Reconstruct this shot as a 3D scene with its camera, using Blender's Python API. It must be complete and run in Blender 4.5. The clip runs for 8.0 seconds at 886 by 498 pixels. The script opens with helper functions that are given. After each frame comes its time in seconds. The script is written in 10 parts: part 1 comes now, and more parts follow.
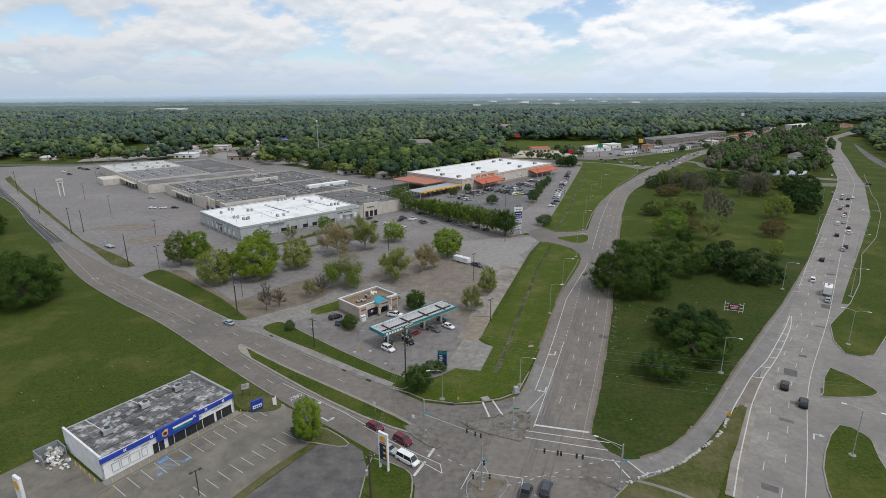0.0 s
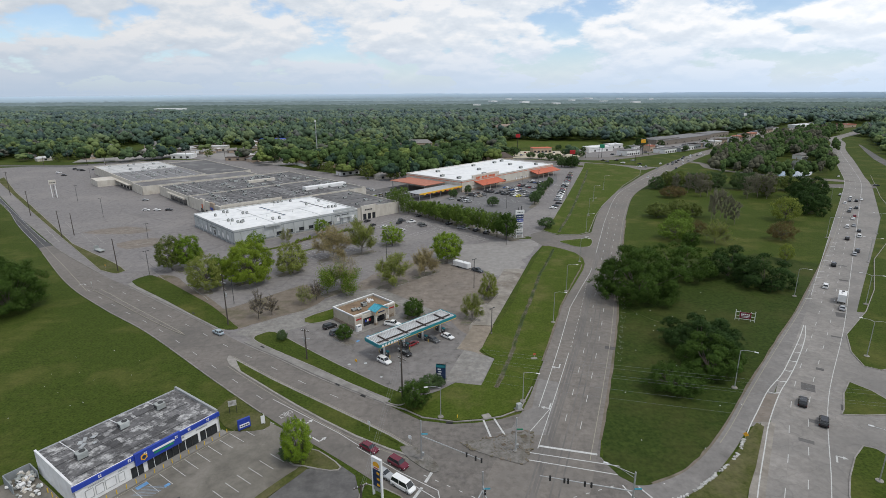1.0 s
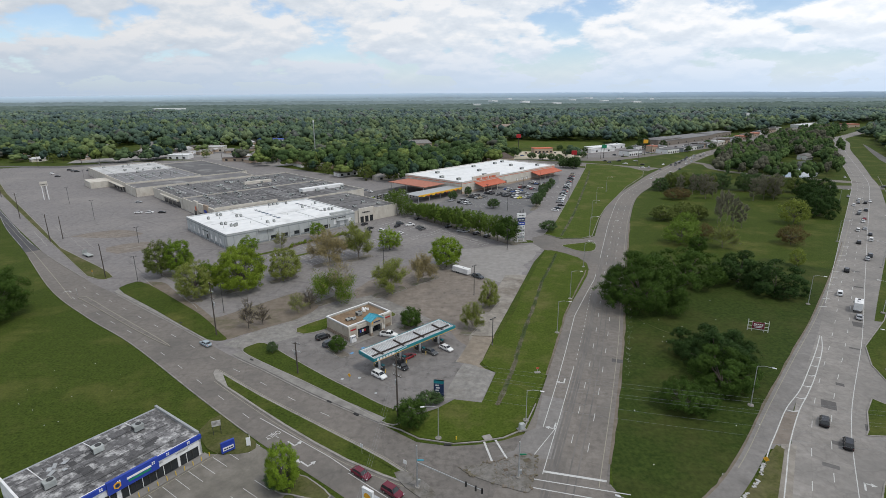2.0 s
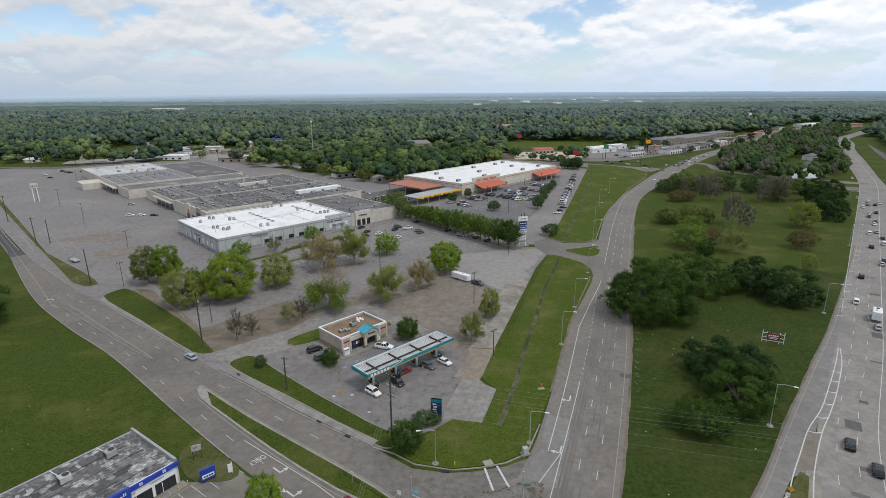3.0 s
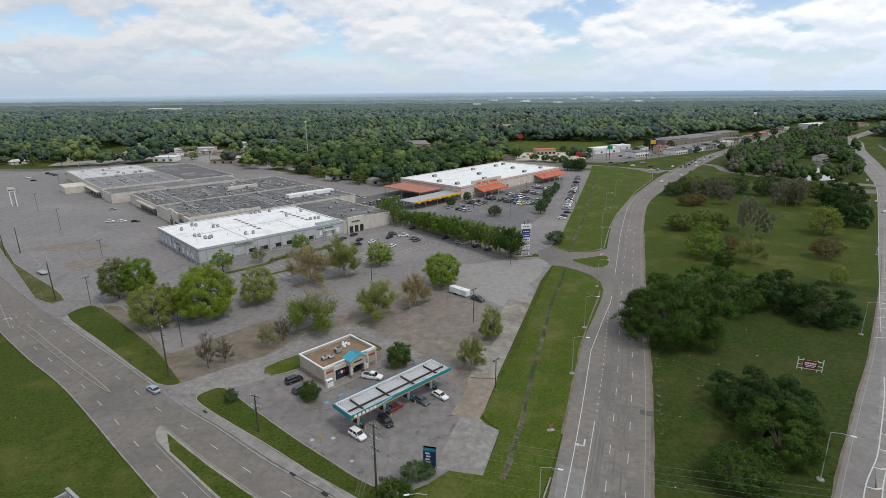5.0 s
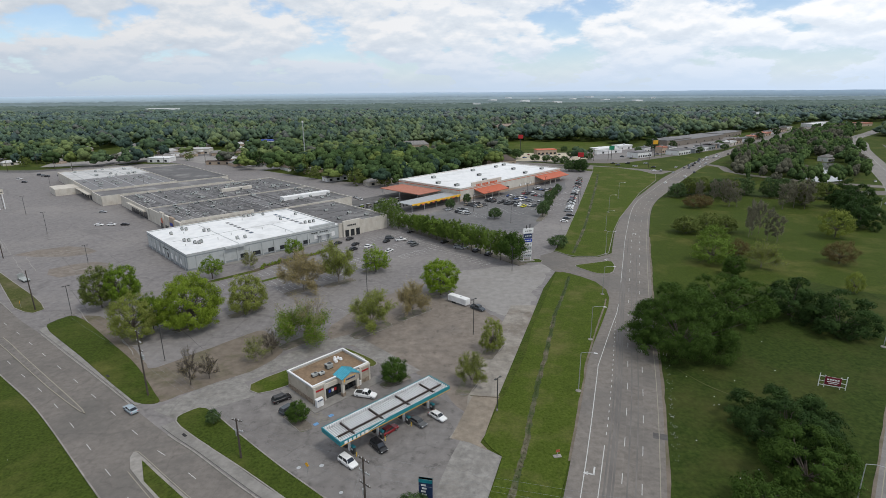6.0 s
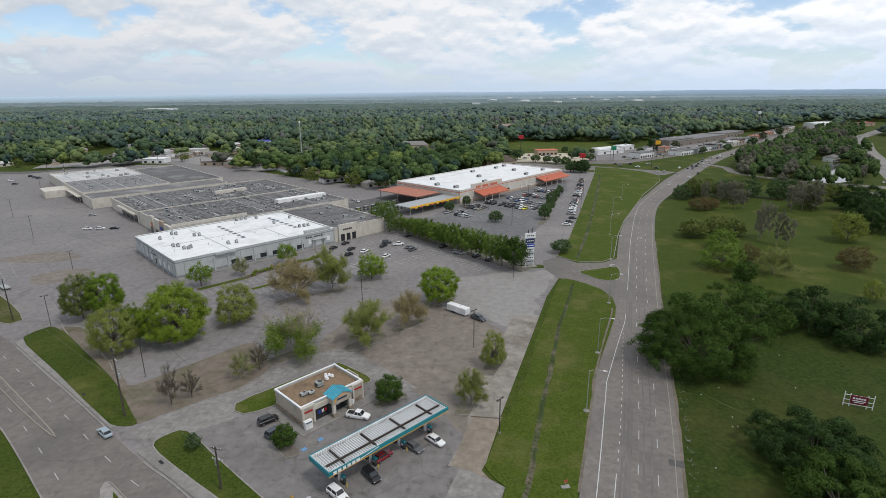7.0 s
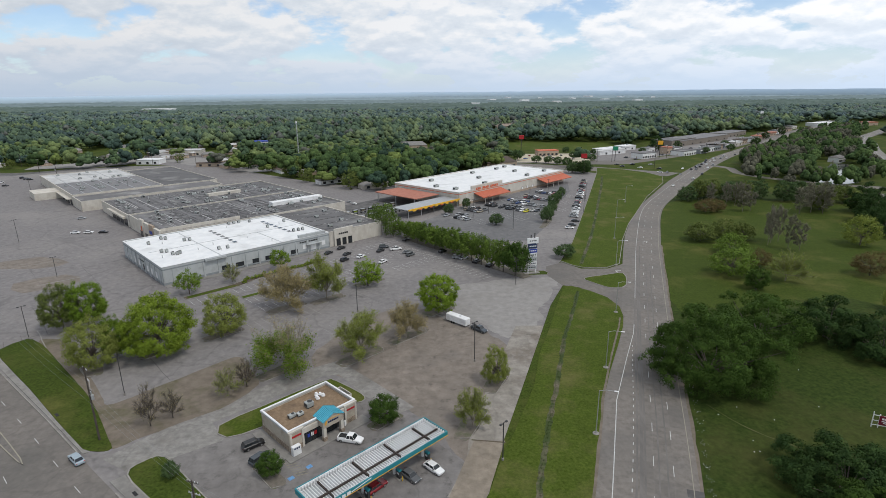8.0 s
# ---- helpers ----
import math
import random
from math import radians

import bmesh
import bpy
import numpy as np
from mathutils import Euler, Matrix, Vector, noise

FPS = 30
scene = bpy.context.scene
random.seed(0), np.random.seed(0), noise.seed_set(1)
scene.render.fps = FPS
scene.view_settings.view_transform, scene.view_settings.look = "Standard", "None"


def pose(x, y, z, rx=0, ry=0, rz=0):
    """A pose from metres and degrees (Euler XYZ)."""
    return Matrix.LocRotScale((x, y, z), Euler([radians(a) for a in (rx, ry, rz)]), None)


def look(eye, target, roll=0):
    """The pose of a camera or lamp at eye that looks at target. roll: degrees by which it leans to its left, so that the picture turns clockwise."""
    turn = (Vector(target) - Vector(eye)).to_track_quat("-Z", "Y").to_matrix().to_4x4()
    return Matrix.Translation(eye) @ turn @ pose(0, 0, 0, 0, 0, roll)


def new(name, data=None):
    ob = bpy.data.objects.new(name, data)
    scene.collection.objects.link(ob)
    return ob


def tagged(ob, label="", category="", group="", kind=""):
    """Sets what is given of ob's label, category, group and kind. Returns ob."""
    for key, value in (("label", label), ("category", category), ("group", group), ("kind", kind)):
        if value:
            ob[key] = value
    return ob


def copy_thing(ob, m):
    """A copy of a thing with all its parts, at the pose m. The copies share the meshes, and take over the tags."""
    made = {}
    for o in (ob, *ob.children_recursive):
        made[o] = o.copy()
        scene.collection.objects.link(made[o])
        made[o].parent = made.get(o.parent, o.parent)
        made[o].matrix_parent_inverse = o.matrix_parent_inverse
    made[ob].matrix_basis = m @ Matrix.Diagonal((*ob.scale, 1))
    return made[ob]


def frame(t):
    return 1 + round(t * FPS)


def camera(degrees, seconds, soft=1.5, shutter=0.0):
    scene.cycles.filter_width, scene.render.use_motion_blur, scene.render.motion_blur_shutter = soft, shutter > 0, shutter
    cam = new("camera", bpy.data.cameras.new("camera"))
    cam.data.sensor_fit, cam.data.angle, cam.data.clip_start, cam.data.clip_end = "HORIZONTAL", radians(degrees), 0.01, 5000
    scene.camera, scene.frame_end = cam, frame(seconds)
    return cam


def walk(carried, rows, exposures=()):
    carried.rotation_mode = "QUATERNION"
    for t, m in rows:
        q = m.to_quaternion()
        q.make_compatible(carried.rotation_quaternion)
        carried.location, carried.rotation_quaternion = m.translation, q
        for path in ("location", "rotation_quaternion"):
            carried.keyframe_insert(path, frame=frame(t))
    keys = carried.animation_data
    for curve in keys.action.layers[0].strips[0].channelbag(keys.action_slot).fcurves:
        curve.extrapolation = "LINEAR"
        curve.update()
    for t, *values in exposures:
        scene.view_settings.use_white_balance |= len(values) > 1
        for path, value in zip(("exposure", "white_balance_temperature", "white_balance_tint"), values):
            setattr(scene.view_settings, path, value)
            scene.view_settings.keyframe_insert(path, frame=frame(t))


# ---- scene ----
cam = camera(79.0, 8.0, soft=0.45)
PATH = [
    (0, (-2.117, 3.738, 75.379), (-2.184, 99.695, 47.165), -0.30),
    (0.5, (-1.897, 7.609, 75.378), (-2.004, 103.559, 47.146), -0.31),
    (1, (-1.651, 11.651, 75.347), (-1.792, 107.594, 47.098), -0.32),
    (1.5, (-1.385, 15.846, 75.289), (-1.553, 111.782, 47.022), -0.33),
    (2, (-1.102, 20.177, 75.207), (-1.292, 116.106, 46.924), -0.34),
    (2.5, (-0.809, 24.626, 75.104), (-1.014, 120.549, 46.805), -0.36),
    (3, (-0.509, 29.177, 74.983), (-0.725, 125.092, 46.669), -0.37),
    (3.5, (-0.209, 33.810, 74.848), (-0.429, 129.720, 46.519), -0.39),
    (4, (0.087, 38.511, 74.702), (-0.131, 134.414, 46.358), -0.40),
    (4.5, (0.375, 43.260, 74.547), (0.164, 139.157, 46.189), -0.42),
    (5, (0.648, 48.040, 74.387), (0.451, 143.931, 46.016), -0.44),
    (5.5, (0.903, 52.835, 74.225), (0.724, 148.720, 45.841), -0.46),
    (6, (1.133, 57.627, 74.064), (0.980, 153.506, 45.668), -0.48),
    (6.5, (1.335, 62.398, 73.908), (1.212, 158.271, 45.500), -0.51),
    (7, (1.503, 67.131, 73.759), (1.416, 162.999, 45.340), -0.53),
    (7.5, (1.631, 71.808, 73.621), (1.588, 167.671, 45.191), -0.56),
    (8, (1.716, 76.413, 73.497), (1.721, 172.270, 45.056), -0.58),
]
walk(cam, [(t, look(e, a, r)) for t, e, a, r in PATH])

# ---- light ----
world = bpy.data.worlds.new("world")
scene.world = world
world.use_nodes = True
wn, wl = world.node_tree.nodes, world.node_tree.links
wn.clear()
SUN_EL, SUN_AZ = radians(60), radians(125)      # azimuth clockwise from +y
sky = wn.new("ShaderNodeTexSky")
sky.sky_type, sky.sun_disc = "NISHITA", False
sky.sun_elevation, sky.sun_rotation = SUN_EL, SUN_AZ
sky.altitude, sky.air_density, sky.dust_density, sky.ozone_density = 60, 1.0, 0.4, 1.6
bg_sky = wn.new("ShaderNodeBackground")
bg_sky.inputs["Strength"].default_value = 0.13
tint = wn.new("ShaderNodeMix")
tint.data_type, tint.blend_type = "RGBA", "MULTIPLY"
tint.inputs["Factor"].default_value = 1.0
tint.inputs["B"].default_value = (0.86, 0.96, 1.12, 1)
wl.new(sky.outputs[0], tint.inputs["A"])
wl.new(tint.outputs["Result"], bg_sky.inputs["Color"])
wt = wn.new("ShaderNodeTexCoord")
sep = wn.new("ShaderNodeSeparateXYZ")
wl.new(wt.outputs["Generated"], sep.inputs[0])


def wmath(op, a, b=None, clamp=False):
    n = wn.new("ShaderNodeMath")
    n.operation, n.use_clamp = op, clamp
    for i, v in enumerate((a, b)):
        if v is None:
            continue
        if isinstance(v, (int, float)):
            n.inputs[i].default_value = v
        else:
            wl.new(v, n.inputs[i])
    return n.outputs[0]


def wramp(v, stops):
    n = wn.new("ShaderNodeValToRGB")
    e = n.color_ramp.elements
    e[0].position, e[0].color = stops[0][0], (*stops[0][1], 1)
    e[1].position, e[1].color = stops[-1][0], (*stops[-1][1], 1)
    for p, c in stops[1:-1]:
        k = e.new(p)
        k.color = (*c, 1)
    wl.new(v, n.inputs[0])
    return n.outputs[0]


up = wmath("MAXIMUM", sep.outputs[2], 0.0)
far = wmath("DIVIDE", 1.0, wmath("ADD", up, 0.36))
deck = wn.new("ShaderNodeCombineXYZ")                    # the cloud deck, seen in perspective
wl.new(wmath("MULTIPLY", sep.outputs[0], far), deck.inputs[0])
wl.new(wmath("MULTIPLY", sep.outputs[1], far), deck.inputs[1])


def puffs(scale_, shift):
    mp = wn.new("ShaderNodeMapping")
    mp.inputs["Scale"].default_value = (shift, shift, 1)
    wl.new(deck.outputs[0], mp.inputs["Vector"])
    t = wn.new("ShaderNodeTexNoise")
    t.inputs["Scale"].default_value, t.inputs["Detail"].default_value, t.inputs["Roughness"].default_value = scale_, 9.0, 0.56
    wl.new(mp.outputs[0], t.inputs["Vector"])
    return t.outputs[0]


cl = puffs(3.1, 1.0)
cover = wramp(cl, [(0.40, (0.22, 0.22, 0.22)), (0.435, (0.50, 0.50, 0.50)), (0.475, (1, 1, 1))])
haze = wmath("SUBTRACT", 1.0, wmath("MULTIPLY", up, 12.0, True), True)
cover = wmath("MAXIMUM", cover, wmath("MULTIPLY", haze, 0.95))
lit = wmath("ADD", wmath("MULTIPLY", wmath("SUBTRACT", cl, puffs(3.1, 0.978)), 4.5), 0.52, True)
tone = wramp(lit, [(0.1, (0.74, 0.81, 0.90)), (0.45, (0.83, 0.89, 0.965)), (0.78, (0.985, 1.0, 1.03))])
low = wn.new("ShaderNodeMix")
low.data_type = "RGBA"
low.inputs["B"].default_value = (0.62, 0.745, 0.915, 1)
wl.new(wmath("SUBTRACT", 1.0, wmath("MULTIPLY", up, 11.5, True), True), low.inputs["Factor"])
wl.new(tone, low.inputs["A"])
bg_cl = wn.new("ShaderNodeBackground")
wl.new(wmath("ADD", wmath("MULTIPLY", sep.outputs[0], 0.22), 0.93), bg_cl.inputs["Strength"])   # brighter towards the sun
wl.new(low.outputs["Result"], bg_cl.inputs["Color"])
wmix = wn.new("ShaderNodeMixShader")
wl.new(cover, wmix.inputs[0])
wl.new(bg_sky.outputs[0], wmix.inputs[1])
wl.new(bg_cl.outputs[0], wmix.inputs[2])
wout = wn.new("ShaderNodeOutputWorld")
wl.new(wmix.outputs[0], wout.inputs[0])

sun = new("sun", bpy.data.lights.new("sun", "SUN"))
sun.data.energy, sun.data.angle, sun.data.color = 1.45, radians(9), (1.0, 0.955, 0.88)
sun_from = Vector((math.cos(SUN_EL) * math.sin(SUN_AZ), math.cos(SUN_EL) * math.cos(SUN_AZ), math.sin(SUN_EL)))
sun.matrix_world = look(sun_from * 300, (0, 0, 0))
scene.view_settings.exposure = -0.05

# ---- materials ----
MATS = {}


def surf(name, c1, c2, scale=1.0, rough=0.85, metal=0.0, bump=0.0, stain=None, stain_scale=0.05, stain_at=(0.5, 0.7),
         rnd=0.0, island=0.0, stretch=(1, 1, 1), detail=5.0, spec=0.4, amount=1.0, mid=0.0, mid_scale=0.2, crack=0.0, crack_scale=0.11, spots=0.0, spot_scale=0.35):
    """Two-tone grain at one size, stains at a larger one, on world position."""
    m = bpy.data.materials.new(name)
    m.use_nodes = True
    n, l = m.node_tree.nodes, m.node_tree.links
    b = n["Principled BSDF"]
    b.inputs["Roughness"].default_value, b.inputs["Metallic"].default_value = rough, metal
    b.inputs["Specular IOR Level"].default_value = spec
    geo = n.new("ShaderNodeNewGeometry")
    mp = n.new("ShaderNodeMapping")
    mp.inputs["Scale"].default_value = stretch
    l.new(geo.outputs["Position"], mp.inputs["Vector"])
    t = n.new("ShaderNodeTexNoise")
    t.inputs["Scale"].default_value, t.inputs["Detail"].default_value, t.inputs["Roughness"].default_value = scale, detail, 0.65
    l.new(mp.outputs[0], t.inputs["Vector"])
    r = n.new("ShaderNodeValToRGB")
    r.color_ramp.elements[0].position, r.color_ramp.elements[0].color = 0.32, (*c1, 1)
    r.color_ramp.elements[1].position, r.color_ramp.elements[1].color = 0.68, (*c2, 1)
    l.new(t.outputs[0], r.inputs[0])
    col = r.outputs[0]
    if stain:
        t2 = n.new("ShaderNodeTexNoise")
        t2.inputs["Scale"].default_value, t2.inputs["Detail"].default_value, t2.inputs["Roughness"].default_value = stain_scale, 7.0, 0.62
        l.new(geo.outputs["Position"], t2.inputs["Vector"])
        r2 = n.new("ShaderNodeMapRange")
        r2.inputs["From Min"].default_value, r2.inputs["From Max"].default_value = stain_at
        r2.inputs["To Max"].default_value = amount
        l.new(t2.outputs[0], r2.inputs["Value"])
        mx = n.new("ShaderNodeMix")
        mx.data_type = "RGBA"
        mx.inputs["B"].default_value = (*stain, 1)
        l.new(r2.outputs[0], mx.inputs["Factor"])
        l.new(col, mx.inputs["A"])
        col = mx.outputs["Result"]
    if mid:
        t3 = n.new("ShaderNodeTexNoise")
        t3.inputs["Scale"].default_value, t3.inputs["Detail"].default_value, t3.inputs["Roughness"].default_value = mid_scale, 6.0, 0.7
        l.new(geo.outputs["Position"], t3.inputs["Vector"])
        r3 = n.new("ShaderNodeMapRange")
        r3.inputs["From Min"].default_value, r3.inputs["From Max"].default_value = 0.3, 0.7
        r3.inputs["To Min"].default_value, r3.inputs["To Max"].default_value = 1 - mid, 1 + mid
        l.new(t3.outputs[0], r3.inputs["Value"])
        h3 = n.new("ShaderNodeHueSaturation")
        l.new(r3.outputs[0], h3.inputs["Value"])
        l.new(col, h3.inputs["Color"])
        col = h3.outputs[0]
    if spots:
        t5 = n.new("ShaderNodeTexNoise")
        t5.inputs["Scale"].default_value, t5.inputs["Detail"].default_value, t5.inputs["Roughness"].default_value = spot_scale, 9.0, 0.68
        l.new(geo.outputs["Position"], t5.inputs["Vector"])
        r5 = n.new("ShaderNodeMapRange")
        r5.inputs["From Min"].default_value, r5.inputs["From Max"].default_value = 0.56, 0.70
        r5.inputs["To Min"].default_value, r5.inputs["To Max"].default_value = 1.0, 1 - spots
        l.new(t5.outputs[0], r5.inputs["Value"])
        h5 = n.new("ShaderNodeHueSaturation")
        l.new(r5.outputs[0], h5.inputs["Value"])
        l.new(col, h5.inputs["Color"])
        col = h5.outputs[0]
    if crack:
        wob = n.new("ShaderNodeTexNoise")
        wob.inputs["Scale"].default_value = 0.25
        l.new(geo.outputs["Position"], wob.inputs["Vector"])
        add = n.new("ShaderNodeVectorMath")
        add.operation = "MULTIPLY_ADD"
        add.inputs[1].default_value = (5, 5, 0)
        l.new(wob.outputs["Color"], add.inputs[0])
        l.new(geo.outputs["Position"], add.inputs[2])
        vo = n.new("ShaderNodeTexVoronoi")
        vo.feature = "DISTANCE_TO_EDGE"
        vo.inputs["Scale"].default_value = crack_scale
        l.new(add.outputs[0], vo.inputs["Vector"])
        r4 = n.new("ShaderNodeMapRange")
        r4.inputs["From Min"].default_value, r4.inputs["From Max"].default_value = 0.004, 0.022
        r4.inputs["To Min"].default_value, r4.inputs["To Max"].default_value = 1 - crack, 1.0
        l.new(vo.outputs["Distance"], r4.inputs["Value"])
        h4 = n.new("ShaderNodeHueSaturation")
        l.new(r4.outputs[0], h4.inputs["Value"])
        l.new(col, h4.inputs["Color"])
        col = h4.outputs[0]
    for amt, node, sock in ((rnd, "ShaderNodeObjectInfo", "Random"), (island, "ShaderNodeNewGeometry", "Random Per Island")):
        if amt:
            o = n.new(node)
            mr = n.new("ShaderNodeMapRange")
            mr.inputs["To Min"].default_value, mr.inputs["To Max"].default_value = 1 - amt, 1 + amt
            l.new(o.outputs[sock], mr.inputs["Value"])
            hs = n.new("ShaderNodeHueSaturation")
            l.new(mr.outputs[0], hs.inputs["Value"])
            l.new(col, hs.inputs["Color"])
            col = hs.outputs[0]
    l.new(col, b.inputs["Base Color"])
    if bump:
        bp = n.new("ShaderNodeBump")
        bp.inputs["Strength"].default_value, bp.inputs["Distance"].default_value = 0.6, bump
        l.new(t.outputs[0], bp.inputs["Height"])
        l.new(bp.outputs[0], b.inputs["Normal"])
    MATS[name] = m
    return m


grass = surf("grass", (0.024, 0.041, 0.006), (0.068, 0.093, 0.015), 1.6, 0.95, bump=0.06, stain=(0.125, 0.120, 0.036), stain_scale=0.045,
             stain_at=(0.50, 0.74), spec=0.1, amount=0.7, detail=12, mid=0.16, mid_scale=0.35)
grass_lush = surf("grass_lush", (0.035, 0.058, 0.006), (0.084, 0.112, 0.018), 1.6, 0.95, bump=0.05, stain=(0.135, 0.122, 0.046), stain_scale=0.07,
                  stain_at=(0.50, 0.72), spec=0.1, amount=0.75, detail=12, mid=0.16, mid_scale=0.35)
# median grass with the shade of clouds put into its colour
grass_shade = surf("grass_cloud_shade", (0.018, 0.034, 0.006), (0.048, 0.069, 0.014), 0.9, 0.95, bump=0.05, stain=(0.074, 0.072, 0.024), stain_scale=0.042,
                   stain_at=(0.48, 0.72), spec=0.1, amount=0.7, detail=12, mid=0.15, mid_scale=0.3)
grass_dry = surf("grass_dry", (0.045, 0.056, 0.014), (0.098, 0.104, 0.034), 1.2, 0.95, bump=0.05, stain=(0.150, 0.128, 0.076), stain_scale=0.07, stain_at=(0.46, 0.66), spec=0.1, amount=0.8, detail=10, mid=0.15, mid_scale=0.4)
street_m = surf("street_concrete", (0.138, 0.124, 0.111), (0.202, 0.182, 0.163), 0.7, 0.9, bump=0.01, stain=(0.118, 0.110, 0.100), stain_scale=0.05,
                stain_at=(0.45, 0.75), detail=9, mid=0.10, mid_scale=0.5, crack=0.10, crack_scale=0.07, spots=0.20)
street_tar = surf("street_asphalt", (0.052, 0.052, 0.056), (0.078, 0.078, 0.083), 0.5, 0.9, stain=(0.10, 0.098, 0.098), stain_scale=0.08, stain_at=(0.5, 0.75), detail=9, mid=0.12, mid_scale=0.3)
concrete = surf("road_concrete", (0.134, 0.120, 0.106), (0.211, 0.190, 0.169), 0.7, 0.9, bump=0.01, stain=(0.13, 0.122, 0.113), stain_scale=0.05,
                stain_at=(0.45, 0.75), detail=9, rnd=0.08, mid=0.12, mid_scale=0.4, spots=0.22)
concrete_pale = surf("road_concrete_pale", (0.202, 0.187, 0.172), (0.285, 0.266, 0.246), 0.7, 0.9, bump=0.01, stain=(0.165, 0.157, 0.147), stain_scale=0.05,
                     stain_at=(0.45, 0.75), detail=9, rnd=0.08, mid=0.12, mid_scale=0.4, crack=0.12, crack_scale=0.12)
road_grey = surf("road_wear", (0.124, 0.112, 0.101), (0.188, 0.171, 0.155), 0.7, 0.9, bump=0.01, stain=(0.125, 0.115, 0.105), stain_scale=0.07,
                 stain_at=(0.5, 0.75), detail=9, rnd=0.07, mid=0.18, mid_scale=0.35, crack=0.10, crack_scale=0.08, spots=0.35)
rubber = surf("tyre_marks", (0.110, 0.102, 0.096), (0.180, 0.166, 0.152), 0.30, 0.85, stretch=(1, 0.1, 1), detail=6)
lot = surf("lot_asphalt", (0.160, 0.149, 0.145), (0.226, 0.211, 0.206), 0.45, 0.92, bump=0.01, stain=(0.245, 0.228, 0.214), stain_scale=0.016,
           stain_at=(0.48, 0.70), detail=11, mid=0.13, mid_scale=0.5, crack=0.16, crack_scale=0.045, spots=0.25, spot_scale=0.2)
lot_dark = surf("lot_dark_asphalt", (0.085, 0.082, 0.080), (0.125, 0.120, 0.116), 0.3, 0.9, bump=0.01, stain=(0.17, 0.16, 0.15), stain_scale=0.05,
                stain_at=(0.5, 0.75), detail=9, mid=0.2, mid_scale=0.3)
lot_tan = surf("lot_tan", (0.158, 0.134, 0.112), (0.232, 0.199, 0.168), 0.4, 0.95, bump=0.01, stain=(0.16, 0.14, 0.122), stain_scale=0.05,
               stain_at=(0.5, 0.7), detail=10, mid=0.20, mid_scale=0.25, crack=0.07, crack_scale=0.05, spots=0.4)
lot_pale = surf("lot_pale", (0.215, 0.203, 0.192), (0.300, 0.285, 0.268), 0.4, 0.92, stain=(0.215, 0.20, 0.185), stain_scale=0.06, stain_at=(0.5, 0.72), detail=9)
lot_shop = surf("lot_shop", (0.126, 0.116, 0.098), (0.190, 0.175, 0.149), 0.35, 0.92, stain=(0.225, 0.205, 0.18), stain_scale=0.05, stain_at=(0.5, 0.75), detail=10, mid=0.2, mid_scale=0.2,
                crack=0.08, crack_scale=0.08, spots=0.3)
lot_lane = surf("lot_lane", (0.205, 0.185, 0.160), (0.310, 0.285, 0.250), 0.4, 0.93, stain=(0.15, 0.125, 0.10), stain_scale=0.09, stain_at=(0.5, 0.68), detail=10, mid=0.18, mid_scale=0.3, crack=0.10, crack_scale=0.06, spots=0.3)
station_m = surf("station_concrete", (0.148, 0.138, 0.131), (0.220, 0.206, 0.196), 0.4, 0.9, stain=(0.15, 0.138, 0.13), stain_scale=0.07, stain_at=(0.48, 0.70), detail=10, mid=0.14, mid_scale=0.25, crack=0.12, crack_scale=0.06,
                 spots=0.5, spot_scale=0.28)
apron_m = surf("apron_tan", (0.192, 0.160, 0.124), (0.280, 0.238, 0.188), 0.5, 0.94, stain=(0.17, 0.145, 0.115), stain_scale=0.12, stain_at=(0.5, 0.7), detail=10, mid=0.16, mid_scale=0.3, spots=0.3)
lot_store = surf("lot_store", (0.112, 0.110, 0.111), (0.160, 0.157, 0.156), 0.4, 0.9, stain=(0.21, 0.205, 0.20), stain_scale=0.04, stain_at=(0.5, 0.75), detail=9, mid=0.15, mid_scale=0.3)
sand_m = surf("sandy_lot", (0.42, 0.37, 0.27), (0.52, 0.465, 0.35), 0.2, 0.95, stain=(0.33, 0.30, 0.24), stain_scale=0.06)
patch = surf("asphalt_patch", (0.085, 0.080, 0.078), (0.12, 0.115, 0.11), 0.8, 0.9, rnd=0.25)
kerb_m = surf("kerb_concrete", (0.225, 0.21, 0.19), (0.32, 0.30, 0.275), 0.7, 0.9, stain=(0.16, 0.15, 0.13), stain_scale=0.2, stain_at=(0.5, 0.75))
kerb_white = surf("kerb_white", (0.36, 0.355, 0.34), (0.56, 0.55, 0.53), 1.4, 0.9, stain=(0.20, 0.19, 0.17), stain_scale=0.6, stain_at=(0.5, 0.7))
walk_m = surf("pavement_concrete", (0.19, 0.18, 0.166), (0.26, 0.247, 0.228), 0.5, 0.9, stain=(0.14, 0.132, 0.12), stain_scale=0.15, rnd=0.05)
dirt = surf("bare_dirt", (0.130, 0.106, 0.082), (0.200, 0.168, 0.134), 0.4, 0.97, bump=0.04, stain=(0.09, 0.085, 0.04), stain_scale=0.12, stain_at=(0.5, 0.7), detail=9)
mulch = surf("mulch", (0.075, 0.058, 0.042), (0.13, 0.10, 0.075), 1.2, 0.97, bump=0.05, stain=(0.07, 0.085, 0.03), stain_scale=0.3, detail=8)
gravel = surf("ditch_gravel", (0.10, 0.084, 0.056), (0.18, 0.152, 0.108), 1.6, 0.95, bump=0.05, stain=(0.040, 0.060, 0.013), stain_scale=0.09, stain_at=(0.36, 0.52), detail=9)
white_line = surf("road_white", (0.40, 0.40, 0.39), (0.60, 0.60, 0.58), 1.3, 0.7, stain=(0.33, 0.32, 0.31), stain_scale=0.5, stain_at=(0.55, 0.8), detail=8)
